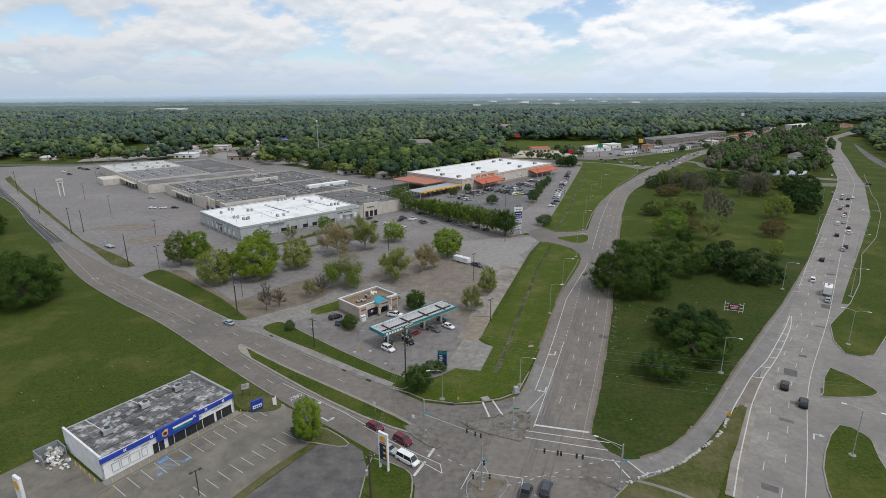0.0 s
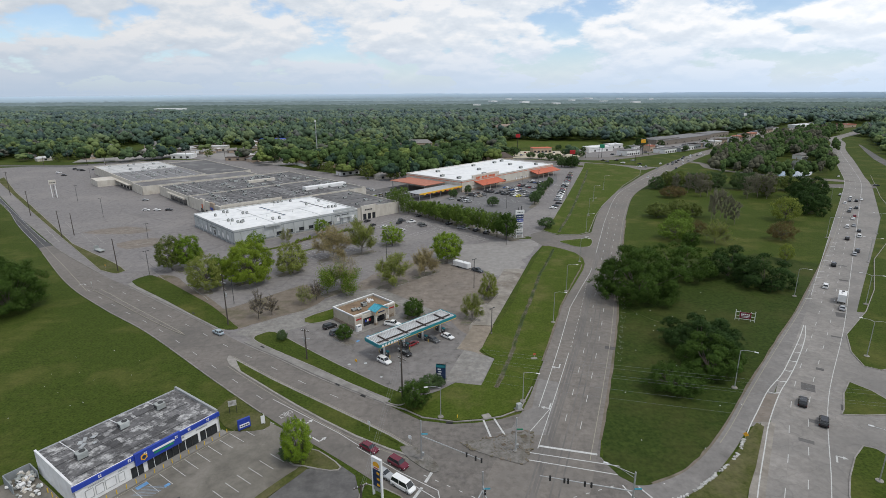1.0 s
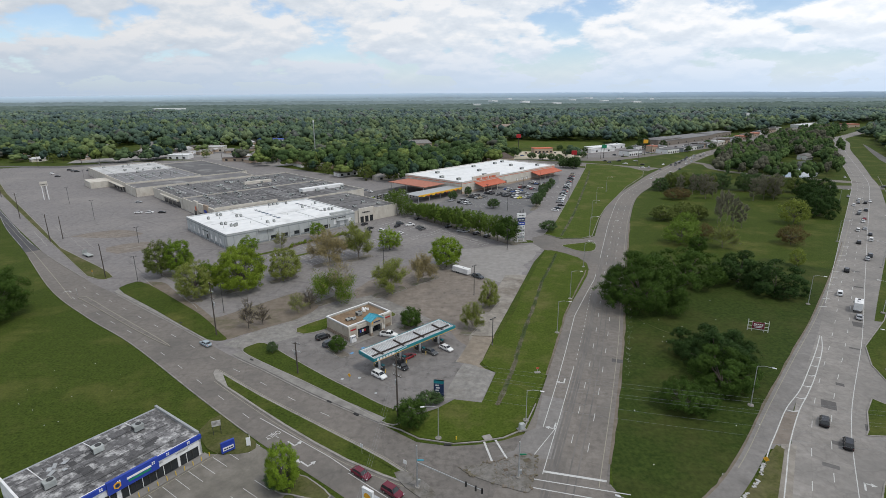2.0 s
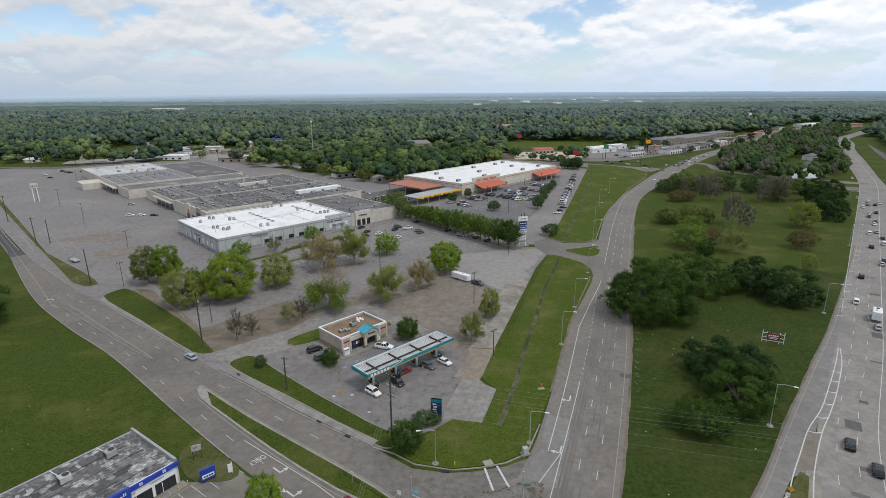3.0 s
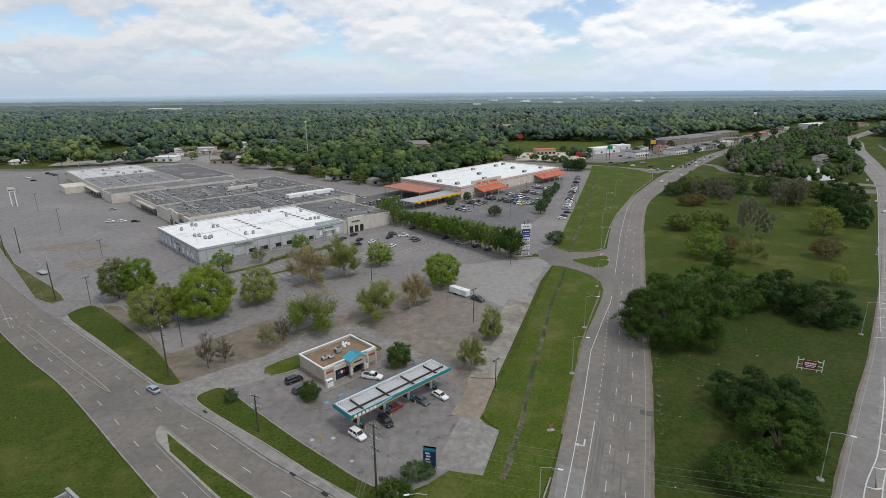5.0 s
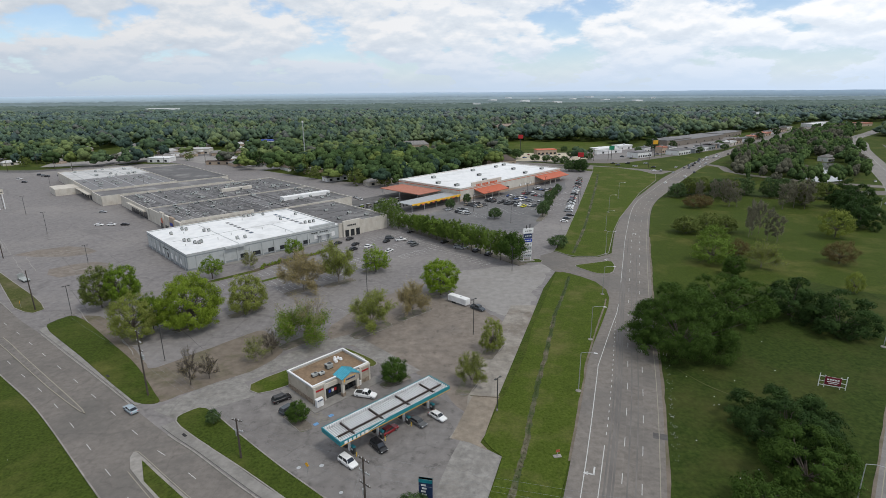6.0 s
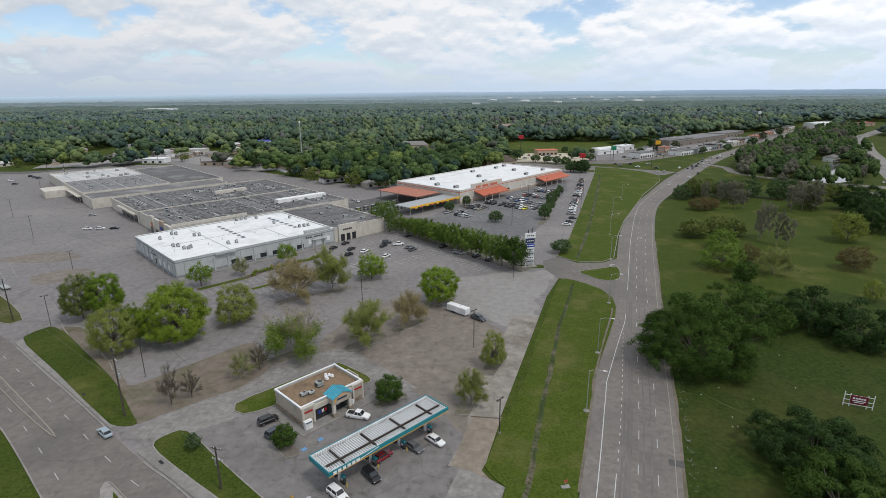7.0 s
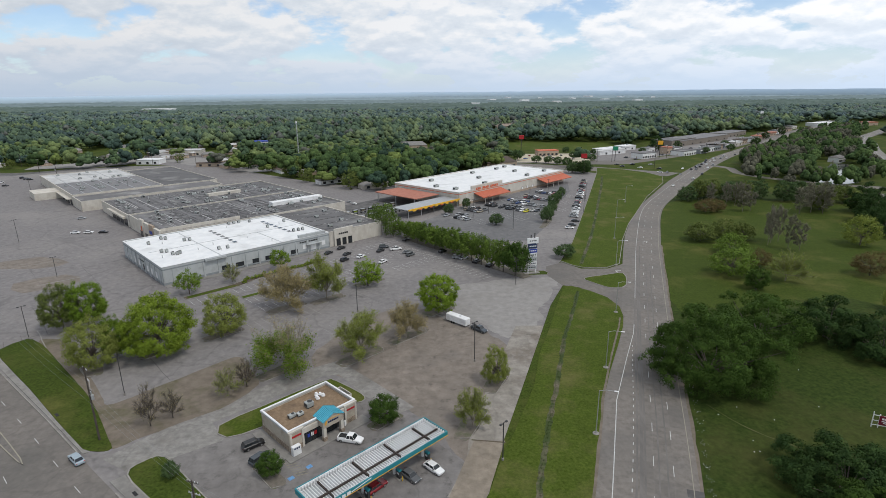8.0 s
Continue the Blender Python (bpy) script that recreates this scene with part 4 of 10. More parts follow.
for k, t in enumerate((135.0, 140.6, 146.2, 151.7, 157.0, 162.0)):
    a = np.array((np.interp(t, GL[:, 1], GL[:, 0]), t))
    b = np.array((np.interp(t - 0.6, GR[:, 1], GR[:, 0]), t - 0.6))
    m_ = (a + b) / 2 - np.array((0.25, 0.5))
    bm = strip_bm([a + (0, 0.2), m_ + (0, 0.2), b + (0, 0.2)], [a - (0, 0.2), m_ - (0, 0.2), b - (0, 0.2)], 0.017)
    tagged(link_bm("road_chevron", bm, white_line), "white rung in a painted wedge", "road marking", kind="structure")
line(GR, 0.1, 2.8, lot_lane, "gravelly edge between the grass and the avenue", 0.009, hi=122)
wedge = [tuple(p) for p in GL if 121.5 < p[1] < 135] + [tuple(p) for p in GR[::-1] if 121 < p[1] < 134.5]
area("road_wedge", wedge, 0.011, lot_tan, "bare dirty tip between two white lines", "road")
for k in range(11):
    p = np.array((133, 199.5)) + (np.array((196, 276)) - np.array((133, 199.5))) * k / 10
    bm = box(2.6, 0.35, 0.004, p[0] + 2.0, p[1], 0.012, rz=-6)
    tagged(link_bm("road_hatch", bm, white_line), "pale hatching stripe at the road edge", "road marking", kind="structure")
for a, b, w in (((19.2, 113.2), (31.2, 110.2), 0.6), ((15.8, 111.2), (34.8, 106.4), 0.25), ((15.2, 108.8), (33.6, 103.8), 0.25), ((7.6, 123), (9.6, 112), 0.45), ((10.2, 123.6), (13.4, 112.6), 0.45),
                ((33.6, 100.8), (35.4, 95), 0.3), ((36.6, 100.4), (39.2, 95.4), 0.3), ((-8.4, 95.9), (-6.2, 100.4), 0.6), ((-5.6, 101.8), (-4.2, 105.1), 0.6), ((-2.6, 96.7), (-3.0, 99.5), 0.18),
                ((-3.0, 99.5), (-11.1, 105), 0.18), ((-2.6, 96.7), (-12, 104.4), 0.18), ((-11.1, 105), (-21, 113), 0.18), ((17, 117), (24.6, 128), 0.16), ((1.1, 92.1), (3.3, 97.4), 0.18), ((3.3, 97.4), (13.8, 95.1), 0.18), ((13.8, 95.1), (12.3, 89.5), 0.18)):
    a, b = np.array(a), np.array(b)
    n_ = np.array((-(b - a)[1], (b - a)[0])) / np.hypot(*(b - a)) * w / 2
    tagged(link_bm("road_bar", strip_bm([a + n_, b + n_], [a - n_, b - n_], 0.018), white_line), "worn white stop or crossing line", "road marking", kind="structure")
for a, b in (((-6, 104), (16, 90)), ((2, 90), (33, 101)), ((14, 95.6), (34, 95.2))):
    q = np.array([a, ((a[0] + b[0]) / 2, (a[1] + b[1]) / 2), b], float)
    dashes(q, 0, 0.16, 0.8, 2.0, 0, 200, z=0.019, label="dotted white turning guide")
sm = np.array(LS)
rs_ = np.array(RS)
dashes(sm, 3.6, 0.13, 3.0, 9.2, 120, 215)
dashes(rs_, -4.1, 0.13, 3.0, 9.2, 128, 225)
line(np.array(MED2[:12]), 0.35, 0.14, yellow_line, "faded yellow line beside the median", 0.012)
line(np.array(smooth([(-63.5, 150), (-53.3, 141), (-38.9, 128.9), (-22.1, 116.2), (-8, 108.6)], 4)), -0.25, 0.14, yellow_line, "faded yellow line beside the median")
line(np.array(smooth([(-205, 275.2), (-165, 234), (-143, 211)], 4)), 0, 0.2, yellow_line, "faded double yellow centre line")
line(np.array(smooth([(-480, 569), (-382, 454.5), (-258, 328.5), (-206, 276)], 4)), 0, 0.14, yellow_line, "yellow centre line")
line(sm, 0.35, 0.12, white_line, "white edge line", lo=274, hi=600)
line(rs_, -0.35, 0.12, white_line, "white edge line", lo=279, hi=600)
line(np.array([(-45.5, 132.5), (-26, 118.2), (-19.5, 112.6)]), 0.0, 0.16, white_line, "solid white lane line", 0.014)
for k, (x, y, w, h) in enumerate(((94, 137, 3.2, 4.2), (86, 121.6, 3.1, 1.6), (103.5, 146.5, 1.9, 1.6), (136, 184, 3.0, 4.6), (96.4, 127.5, 0.8, 3.0), (150, 203, 2.8, 2.4), (162, 219, 3, 1.8), (62, 92, 3.0, 2.0),
                                  (79, 114.5, 3.0, 1.4), (48.8, 160, 3.0, 2.2), (63, 205.5, 6, 2.0), (175, 238, 3, 2), (66.5, 216, 6.0, 1.2), (122.5, 166.8, 3, 1.0))):
    ang = -32.0 if x > 60 and y < 200 and x > 0.62 * y or x > 120 else -18.0
    tagged(link_bm("road_patch", box(w, h, 0.006, x, y, 0.004, rz=ang), patch), "dark asphalt patch in the concrete road", "road patch", kind="structure")


def arrow(x, y, deg, kind):
    bm = box(0.35, 2.6, 0.004, 0, -0.4, 0)
    sgn = {"left": -1, "right": 1}.get(kind, 0)
    if sgn:
        box(1.2, 0.35, 0.004, sgn * 0.6, 0.75, 0, bm)
        tip = [(sgn * 1.1, 1.35), (sgn * 1.1, 0.15), (sgn * 2.1, 0.75)]
    else:
        tip = [(-0.6, 0.9), (0.6, 0.9), (0, 2.3)]
    bm.faces.new([bm.verts.new((*p, 0.004)) for p in (tip if sgn <= 0 else tip)])
    ob = link_bm("road_arrow", bm, white_line)
    ob.matrix_basis = pose(x, y, 0.014, 0, 0, deg)
    return tagged(ob, "white painted arrow on the road", "road marking", kind="structure")


for x, y, deg, kind in ((24.4, 128.4, 158, "right"), (31.0, 148.6, 160, "right"), (-35, 122.4, -128, "left"), (-30.4, 115.6, -128, "left"), (-33.5, 117.6, -128, "straight"),
                        (81.7, 108.7, -32, "right"), (74.6, 289.5, 100, "left"), (-149, 219, 52, "left"), (103, 333, -24, "left")):
    arrow(x, y, deg, kind)


def words(text, x, y, deg, size, sx=1.0, material=None, z=0.016, name="road_word", label=""):
    cu = bpy.data.curves.new(name, "FONT")
    cu.body, cu.size, cu.align_x, cu.align_y = text, size, "CENTER", "CENTER"
    tmp = bpy.data.objects.new("tmp", cu)
    scene.collection.objects.link(tmp)
    dg = bpy.context.evaluated_depsgraph_get()
    me = bpy.data.meshes.new_from_object(tmp.evaluated_get(dg))
    bpy.data.objects.remove(tmp)
    me.materials.clear()
    ob = link_me(name, me, material or white_line)
    ob.matrix_basis = pose(x, y, z, 0, 0, deg) @ Matrix.Diagonal((sx, 1, 1, 1))
    return ob


tagged(words("ONLY", -40.4, 125.8, -128, 2.1, 0.66), "worn white word ONLY painted on the road", "road marking", kind="structure")


# ---- concrete road panels ----
def panels(road, path, offs, lo, hi, step=4.6, z=0.005, material=None):
    """Single cast panels with open joints, laid along a road."""
    parent = bpy.data.objects[road]
    meshes = {}
    for a, b in zip(offs, offs[1:]):
        w = abs(b - a) - 0.12
        key = round(w, 2)
        if key not in meshes:
            bm = box(step - 0.11, w, 0.02, 0, 0, -0.02)
            me = bpy.data.meshes.new("road_panel")
            bm.to_mesh(me)
            bm.free()
            me.materials.append(material or concrete)
            meshes[key] = me
        p, s = even(offset(path, (a + b) / 2), step)
        for i in range(len(p) - 1):
            if lo < p[i][1] < hi:
                ob = new("road_panel", meshes[key])
                d = p[i + 1] - p[i]
                ob.parent = parent
                c = (p[i] + p[i + 1]) / 2
                ob.matrix_basis = pose(c[0], c[1], z, 0, 0, math.degrees(math.atan2(d[1], d[0])))


panels("road_highway", RA, (1.1, 4.5, 8.25, 12.2), 108, 262)
panels("road_avenue", LB, (0.0, -3.7, -7.4, -11.2), 84, 232, material=concrete_pale)

# ---- buildings ----
def wall(parent, x0, y0, x1, y1, z0, z1, t, material, name="wall", label=""):
    """A wall of thickness t whose outer face runs from (x0, y0) to (x1, y1), the inside to the left."""
    d = Vector((x1 - x0, y1 - y0, 0))
    n = Vector((-d.y, d.x, 0)).normalized() * t
    bm = bmesh.new()
    v = [bm.verts.new((x0 + o.x, y0 + o.y, z)) for z in (z0, z1) for o in (Vector((0, 0, 0)), n)]
    w = [bm.verts.new((x1 + o.x, y1 + o.y, z)) for z in (z0, z1) for o in (Vector((0, 0, 0)), n)]
    for q in ((v[0], w[0], w[2], v[2]), (w[1], v[1], v[3], w[3]), (v[2], w[2], w[3], v[3]), (v[1], v[0], v[2], v[3]), (w[0], w[1], w[3], w[2])):
        bm.faces.new(q)
    return part(name, bm, material, parent, label)


def shell(parent, L, D, H, material, t=0.35, x=0.0, y=0.0, z=0.0, roof=None, drop=0.7, cap=None):
    """Four walls and a roof sunk behind their parapet; x along the front, y to the back."""
    c = [(x, y), (x + L, y), (x + L, y + D), (x, y + D)]
    for i in range(4):
        wall(parent, *c[i], *c[(i + 1) % 4], z, z + H, t, material)
    part("roof", box(L - 2 * t + 0.02, D - 2 * t + 0.02, 0.3, x + L / 2, y + D / 2, z + H - drop - 0.3), roof, parent)
    if cap:
        for i, (sx, sy, px, py) in enumerate(((L + 0.2, t + 0.2, x + L / 2, y + t / 2), (L + 0.2, t + 0.2, x + L / 2, y + D - t / 2),
                                              (t + 0.2, D - t * 2 - 0.4, x + t / 2, y + D / 2), (t + 0.2, D - t * 2 - 0.4, x + L - t / 2, y + D / 2))):
            part("coping", box(sx, sy, 0.12, px, py, z + H), cap, parent)


def window_unit(parent, x, y, z, w, h, face, material=None, frame_m=None, name="window"):
    """A framed pane set proud on a wall; face: 's' front, 'w' left end, 'e' right end."""
    fm = frame_m or dark_m
    horiz = face == "s"
    o = -1
    fr = bmesh.new()
    for a, b, cw, ch in ((0, 0, w, 0.09), (0, h - 0.09, w, 0.09), (-w / 2 + 0.045, 0.09, 0.09, h - 0.18), (w / 2 - 0.045, 0.09, 0.09, h - 0.18)):
        if horiz:
            box(cw, 0.12, ch, x + a, y - 0.06, z + b, fr)
        else:
            box(0.12, cw, ch, x - 0.06 if face == "w" else x + 0.06, y + a, z + b, fr)
    f = part(name, fr, fm, parent)
    if horiz:
        pb = box(w - 0.18, 0.05, h - 0.18, x, y - 0.03, z + 0.09)
    else:
        pb = box(0.05, w - 0.18, h - 0.18, x - 0.03 if face == "w" else x + 0.03, y, z + 0.09)
    part("pane", pb, material or glass_m, f)
    return f


def bars(parent, x, y, z, n, w, h, gap, material, face="s", name="sign_letter"):
    """Plain bars in place of lettering."""
    for i in range(n):
        q = i * (w + gap)
        b = box(w, 0.12, h, x + q, y - 0.07, z) if face == "s" else box(0.12, w, h, x - 0.07, y - q, z)
        part(name, b, material, parent)


def rooftop_unit(x, y, z, deg, sx=2.0, sy=1.4, sz=1.2, label="grey rooftop air-conditioning unit with a fan grille"):
    ob = thing("rooftop_unit", pose(x, y, z, 0, 0, deg), label, "air conditioner", "rooftop units")
    part("casing", box(sx, sy, sz, 0, 0, 0.2, bevel=0.06), unit_m, ob)
    part("base", box(sx * 0.9, sy * 0.9, 0.2, 0, 0, 0), dark_m, ob)
    part("fan_grille", rod((sx * 0.12, 0, sz + 0.2), (sx * 0.12, 0, sz + 0.27), min(sx, sy) * 0.36, sides=14), dark_m, ob)
    part("side_grille", box(0.06, sy * 0.75, sz * 0.6, -sx / 2 - 0.02, 0, 0.2 + sz * 0.2), dark_m, ob)
    return ob


def vent_pipe(x, y, z, h=0.9):
    ob = thing("roof_vent", pose(x, y, z), "small grey metal roof vent pipe", "vent", "roof vents")
    part("pipe", rod((0, 0, 0), (0, 0, h), 0.14), metal_grey, ob)
    part("cap", rod((0, 0, h), (0, 0, h + 0.2), 0.28, 0.1), metal_grey, ob)
    return ob


MALL = pose(-108.7, 276.5, 0, 0, 0, 43.5)


def mall_xy(a, b):
    v = MALL @ Vector((a, b, 0))
    return v.x, v.y


roof_mid = surf("roof_mid", (0.135, 0.132, 0.134), (0.20, 0.196, 0.198), 0.3, 0.9, detail=9, island=0.2)
roof_pale = surf("roof_pale", (0.40, 0.40, 0.39), (0.58, 0.575, 0.565), 0.12, 0.8, stain=(0.26, 0.255, 0.25), stain_scale=0.04, stain_at=(0.5, 0.7), detail=9)


def white_roof_building():
    ob = thing("supermarket_building", MALL, "low grey-walled commercial building with a bright white flat roof", "building")
    shell(ob, 76, 55, 7.6, wall_grey, roof=roof_white, drop=0.35, cap=roof_white)
    part("roof_seam", box(0.3, 50, 0.12, 24, 27, 7.25), metal_grey, ob)
    part("roof_seam", box(70, 0.3, 0.12, 38, 27, 7.25), metal_grey, ob)
    part("roof_seam", box(0.3, 26, 0.12, 52, 14, 7.25), metal_grey, ob)
    for z, h, m in ((0.0, 1.0, wall_dark), (6.2, 0.5, wall_dark)):
        part("wall_band", box(76.06, 0.06, h, 38, -0.03, z), m, ob)
        part("wall_band", box(0.06, 55, h, -0.03, 27.5, z), m, ob)
    for a in np.arange(4, 75, 6.0):
        part("pilaster", box(0.7, 0.3, 6.2, a, -0.15, 0), wall_grey, ob)
    for b in np.arange(3, 54, 6.5):
        part("pilaster", box(0.3, 0.7, 6.2, -0.15, b, 0), wall_grey, ob)
    for a in (25, 31, 38.5, 44.5, 51, 57):
        window_unit(ob, a, 0, 0.2, 3.6, 2.7, "s")
    window_unit(ob, 62.5, 0, 2.2, 2.0, 2.2, "s", wall_white, wall_white)
    window_unit(ob, 67, 0, 0.2, 3, 3.4, "s", wall_white, wall_white)
    window_unit(ob, 72.5, 0, 2.2, 2.0, 2.2, "s", wall_white, wall_white)
    for b in (8, 14, 19.5, 31, 37, 43, 49):
        window_unit(ob, 0, b, 1.6, 1.9, 2.4, "w", wall_white, wall_white)
    window_unit(ob, 0, 25, 0.1, 2.6, 3.4, "w", dark_m, wall_white, "door")
    part("canopy", box(8, 1.6, 0.25, 67, -0.8, 4.0), wall_grey, ob)
    bars(ob, 60.5, 0, 5.2, 9, 0.9, 0.6, 0.3, dark_m)
    bars(ob, 0, 31, 4.4, 8, 0.7, 0.5, 0.3, dark_m, "w")
    part("entrance_block", box(14, 1.4, 1.4, 67, 0.7, 7.6), wall_grey, ob)
    part("step_block", box(9, 1.2, 0.9, 21, -0.62, 6.6), wall_grey, ob)
    for a, b in ((7.2, 41.4), (14.2, 47), (15.6, 45.2), (7.4, 23.8), (9.0, 22.4), (9.6, 16.4), (11.0, 15.0), (12.4, 16.2), (21, 36), (23, 35), (26.9, 10.5), (30.4, 9.7), (49, 53), (51.5, 52.6), (54, 52.4),
                 (58.7, 49.9), (60.3, 32.3), (72.0, 37.4), (65.6, 15.4), (68.0, 15.0), (70.2, 14.8)):
        x, y = mall_xy(a, b)
        rooftop_unit(x, y, 7.25, 43.5, 1.2, 1.1, 1.25)
    for k in range(14):
        x, y = mall_xy(36.7 if k < 7 else 64.0, 17 + (k % 7) * 4.7)
        sk = thing("skylight", pose(x, y, 7.25, 0, 0, 43.5), "dark square rooftop skylight in a low frame", "skylight", "skylights")
        part("frame", box(1.7, 2.5, 0.2), metal_grey, sk)
        part("pane", box(1.5, 2.3, 0.05, 0, 0, 0.2), glass_m, sk)
    for a, b in ((5, 15), (27, 8), (28, 20), (44, 20), (50, 7), (62, 40), (45, 46), (12, 38), (20, 16), (68, 35)):
        vent_pipe(*mall_xy(a, b), 7.25)


def mall():
    ob = thing("mall_building", MALL @ Matrix.Translation((18, 58, 0)), "long low cream-walled shopping mall with a patchy grey flat roof", "building")
    shell(ob, 106, 58, 7.6, wall_cream, roof=roof_grey, drop=0.5, cap=wall_cream)
    shell(ob, 108, 62, 7.0, wall_cream, y=58.4, x=0, roof=roof_grey, drop=0.5, cap=wall_cream)
    part("roof_wall", box(40, 0.5, 1.6, 20, 2, 7.6), wall_cream, ob)
    part("roof_wall", box(34, 5, 2.2, 86, 24, 7.1), wall_white, ob)
    part("roof_wall", box(22, 3, 2.0, 66, 86, 6.5), wall_cream, ob)
    rng = random.Random(5)
    for tone, n, lo_w, hi_w in ((roof_tar, 70, 1.2, 5.0), (roof_mid, 90, 0.6, 3.0), (roof_pale, 60, 0.15, 0.5), (black_m, 46, 0.1, 0.28)):
        bm = bmesh.new()
        for k in range(n):
            back = k % 2
            L = rng.uniform(8, 50)
            b = rng.uniform(2 + L / 2, 56 - L / 2) if not back else rng.uniform(60.5 + L / 2, 118.5 - L / 2)
            box(rng.uniform(lo_w, hi_w), L, 0.03, rng.uniform(4, 101), b, (6.5 if back else 7.1) + 0.0025 * k + (0.3 if tone is black_m else 0.0) * 0.1, bm, rz=rng.uniform(-0.6, 0.6))
        tagged(part("roof_membrane", bm, tone, ob, "overlapping weathered strips of roofing felt"), kind="stuff")
    part("roof_spine", box(100, 1.6, 0.5, 53, 30, 7.1), roof_mid, ob)
    part("roof_spine", box(2.2, 54, 0.5, 62, 29, 7.1), roof_tar, ob)
    # shop fronts along the west face
    for b, w, h, m in ((5, 9, 8.6, wall_cream), (14, 6, 9.2, wall_tan), (22, 8, 8.8, wall_cream), (31, 6, 9.4, wall_cream)):
        part("shop_gable", box(1.2, w, h, -0.6, b, 0), m, ob)
        window_unit(ob, -1.2, b, 0.1, w * 0.7, 3.2, "w")
    part("shop_sign", box(0.2, 4, 1.6, -1.35, 14, 4.6), blue_m, ob, "blue shop sign board")
    part("shop_sign", box(0.2, 1.6, 2.6, -1.35, 30, 3.6), orange_m, ob, "orange shop banner")
    part("canopy", box(1.8, 36, 0.9, -0.9, 82, 4.4), wall_cream, ob)
    for k in range(3):
        part("canopy_post", box(0.9, 0.9, 4.0, -1.3, 3 + k * 7, 0), wall_cream, ob)
    for k in range(4):
        part("shop_front", box(0.1, 7.6, 4.2, -0.06, 66 + k * 8.6, 0.1), glass_m, ob)
    for k in range(120):
        a, b = rng.uniform(5, 100), rng.uniform(4, 116)
        x, y = mall_xy(18 + a, 58 + b)
        z = 7.1 if b < 57 else 6.5
        if 54 < b < 64:
            continue
        if k % 3:
            rooftop_unit(x, y, z, 43.5 + rng.choice((0, 90)), rng.uniform(1.6, 3.4), rng.uniform(1.2, 2.0), rng.uniform(0.8, 1.4))
        else:
            vent_pipe(x, y, z, rng.uniform(0.6, 1.3))
    east = thing("mall_wing", MALL @ Matrix.Translation((76.3, 0.6, 0)), "cream-walled mall wing with a three-bay arcade entrance", "building")
    shell(east, 32, 57, 7.4, wall_cream, roof=roof_grey, drop=0.5, cap=wall_cream)
    part("entrance_gable", box(11, 1.0, 8.6, 8, -0.5, 0), wall_cream, east)
    for a in (4.6, 8, 11.4):
        window_unit(east, a, -1.0, 0.1, 2.3, 3.6, "s")
    bars(east, 5.4, -1.0, 5.6, 5, 0.8, 0.8, 0.3, dark_m)
    for a, b in ((8, 12), (20, 20), (14, 35), (25, 45), (24, 9)):
        x, y = mall_xy(76.3 + a, b)
        rooftop_unit(x, y, 6.9, 43.5, 2.2, 1.6, 1.1)
    for k in range(5):
        part("roof_seam", box(30, 0.3, 0.2, 16, 8 + k * 10, 6.9), roof_tar, east)
    north = thing("mall_north_building", MALL @ Matrix.Translation((8, 186, 0)), "long mall building with a pale white roof and cream walls", "building")
    shell(north, 92, 26, 6.6, wall_cream, roof=roof_grey, drop=0.4, cap=wall_cream)
    shell(north, 58, 128, 7.4, wall_cream, y=26.4, roof=roof_pale, drop=0.4, cap=wall_cream)
    shell(north, 40, 110, 6.8, wall_cream, x=58.4, y=26.4, roof=roof_grey, drop=0.4, cap=wall_cream)
    part("roof_sheet", box(56.8, 66, 0.03, 29, 60.4, 7.01), roof_mid, north, "grey weathered roofing felt")
    part("service_block", box(16, 22, 5.0, -8, 78, 0), wall_cream, north)
    part("canopy", box(3, 40, 0.4, -1.5, 48, 4.4), wall_cream, north)
    for b in (32, 41, 50, 59):
        window_unit(north, 0, b, 0.1, 6, 3.2, "w")
    for k in range(26):
        a, b = rng.uniform(5, 52), rng.uniform(32, 148)
        x, y = mall_xy(8 + a, 186 + b)
        rooftop_unit(x, y, 7.0, 43.5, rng.uniform(1.6, 3), rng.uniform(1.2, 2), rng.uniform(0.8, 1.4))
    for k in range(5):
        part("roof_seam", box(0.4, 124, 0.15, 8 + k * 10.5, 90, 7.0), metal_grey, north)
    bin_ = thing("waste_container", MALL @ Matrix.Translation((-3, 260, 0)), "green steel waste container beside the mall wall", "container")
    part("body", box(4.2, 2.0, 1.8, 0, 0, 0, bevel=0.1), green_m, bin_)
    part("lid", box(4.3, 2.1, 0.15, 0, 0, 1.8), dark_m, bin_)


HD = pose(12.6, 422.5, 0, 0, 0, 47.2)


def hd_xy(a, b):
    v = HD @ Vector((a, b, 0))
    return v.x, v.y


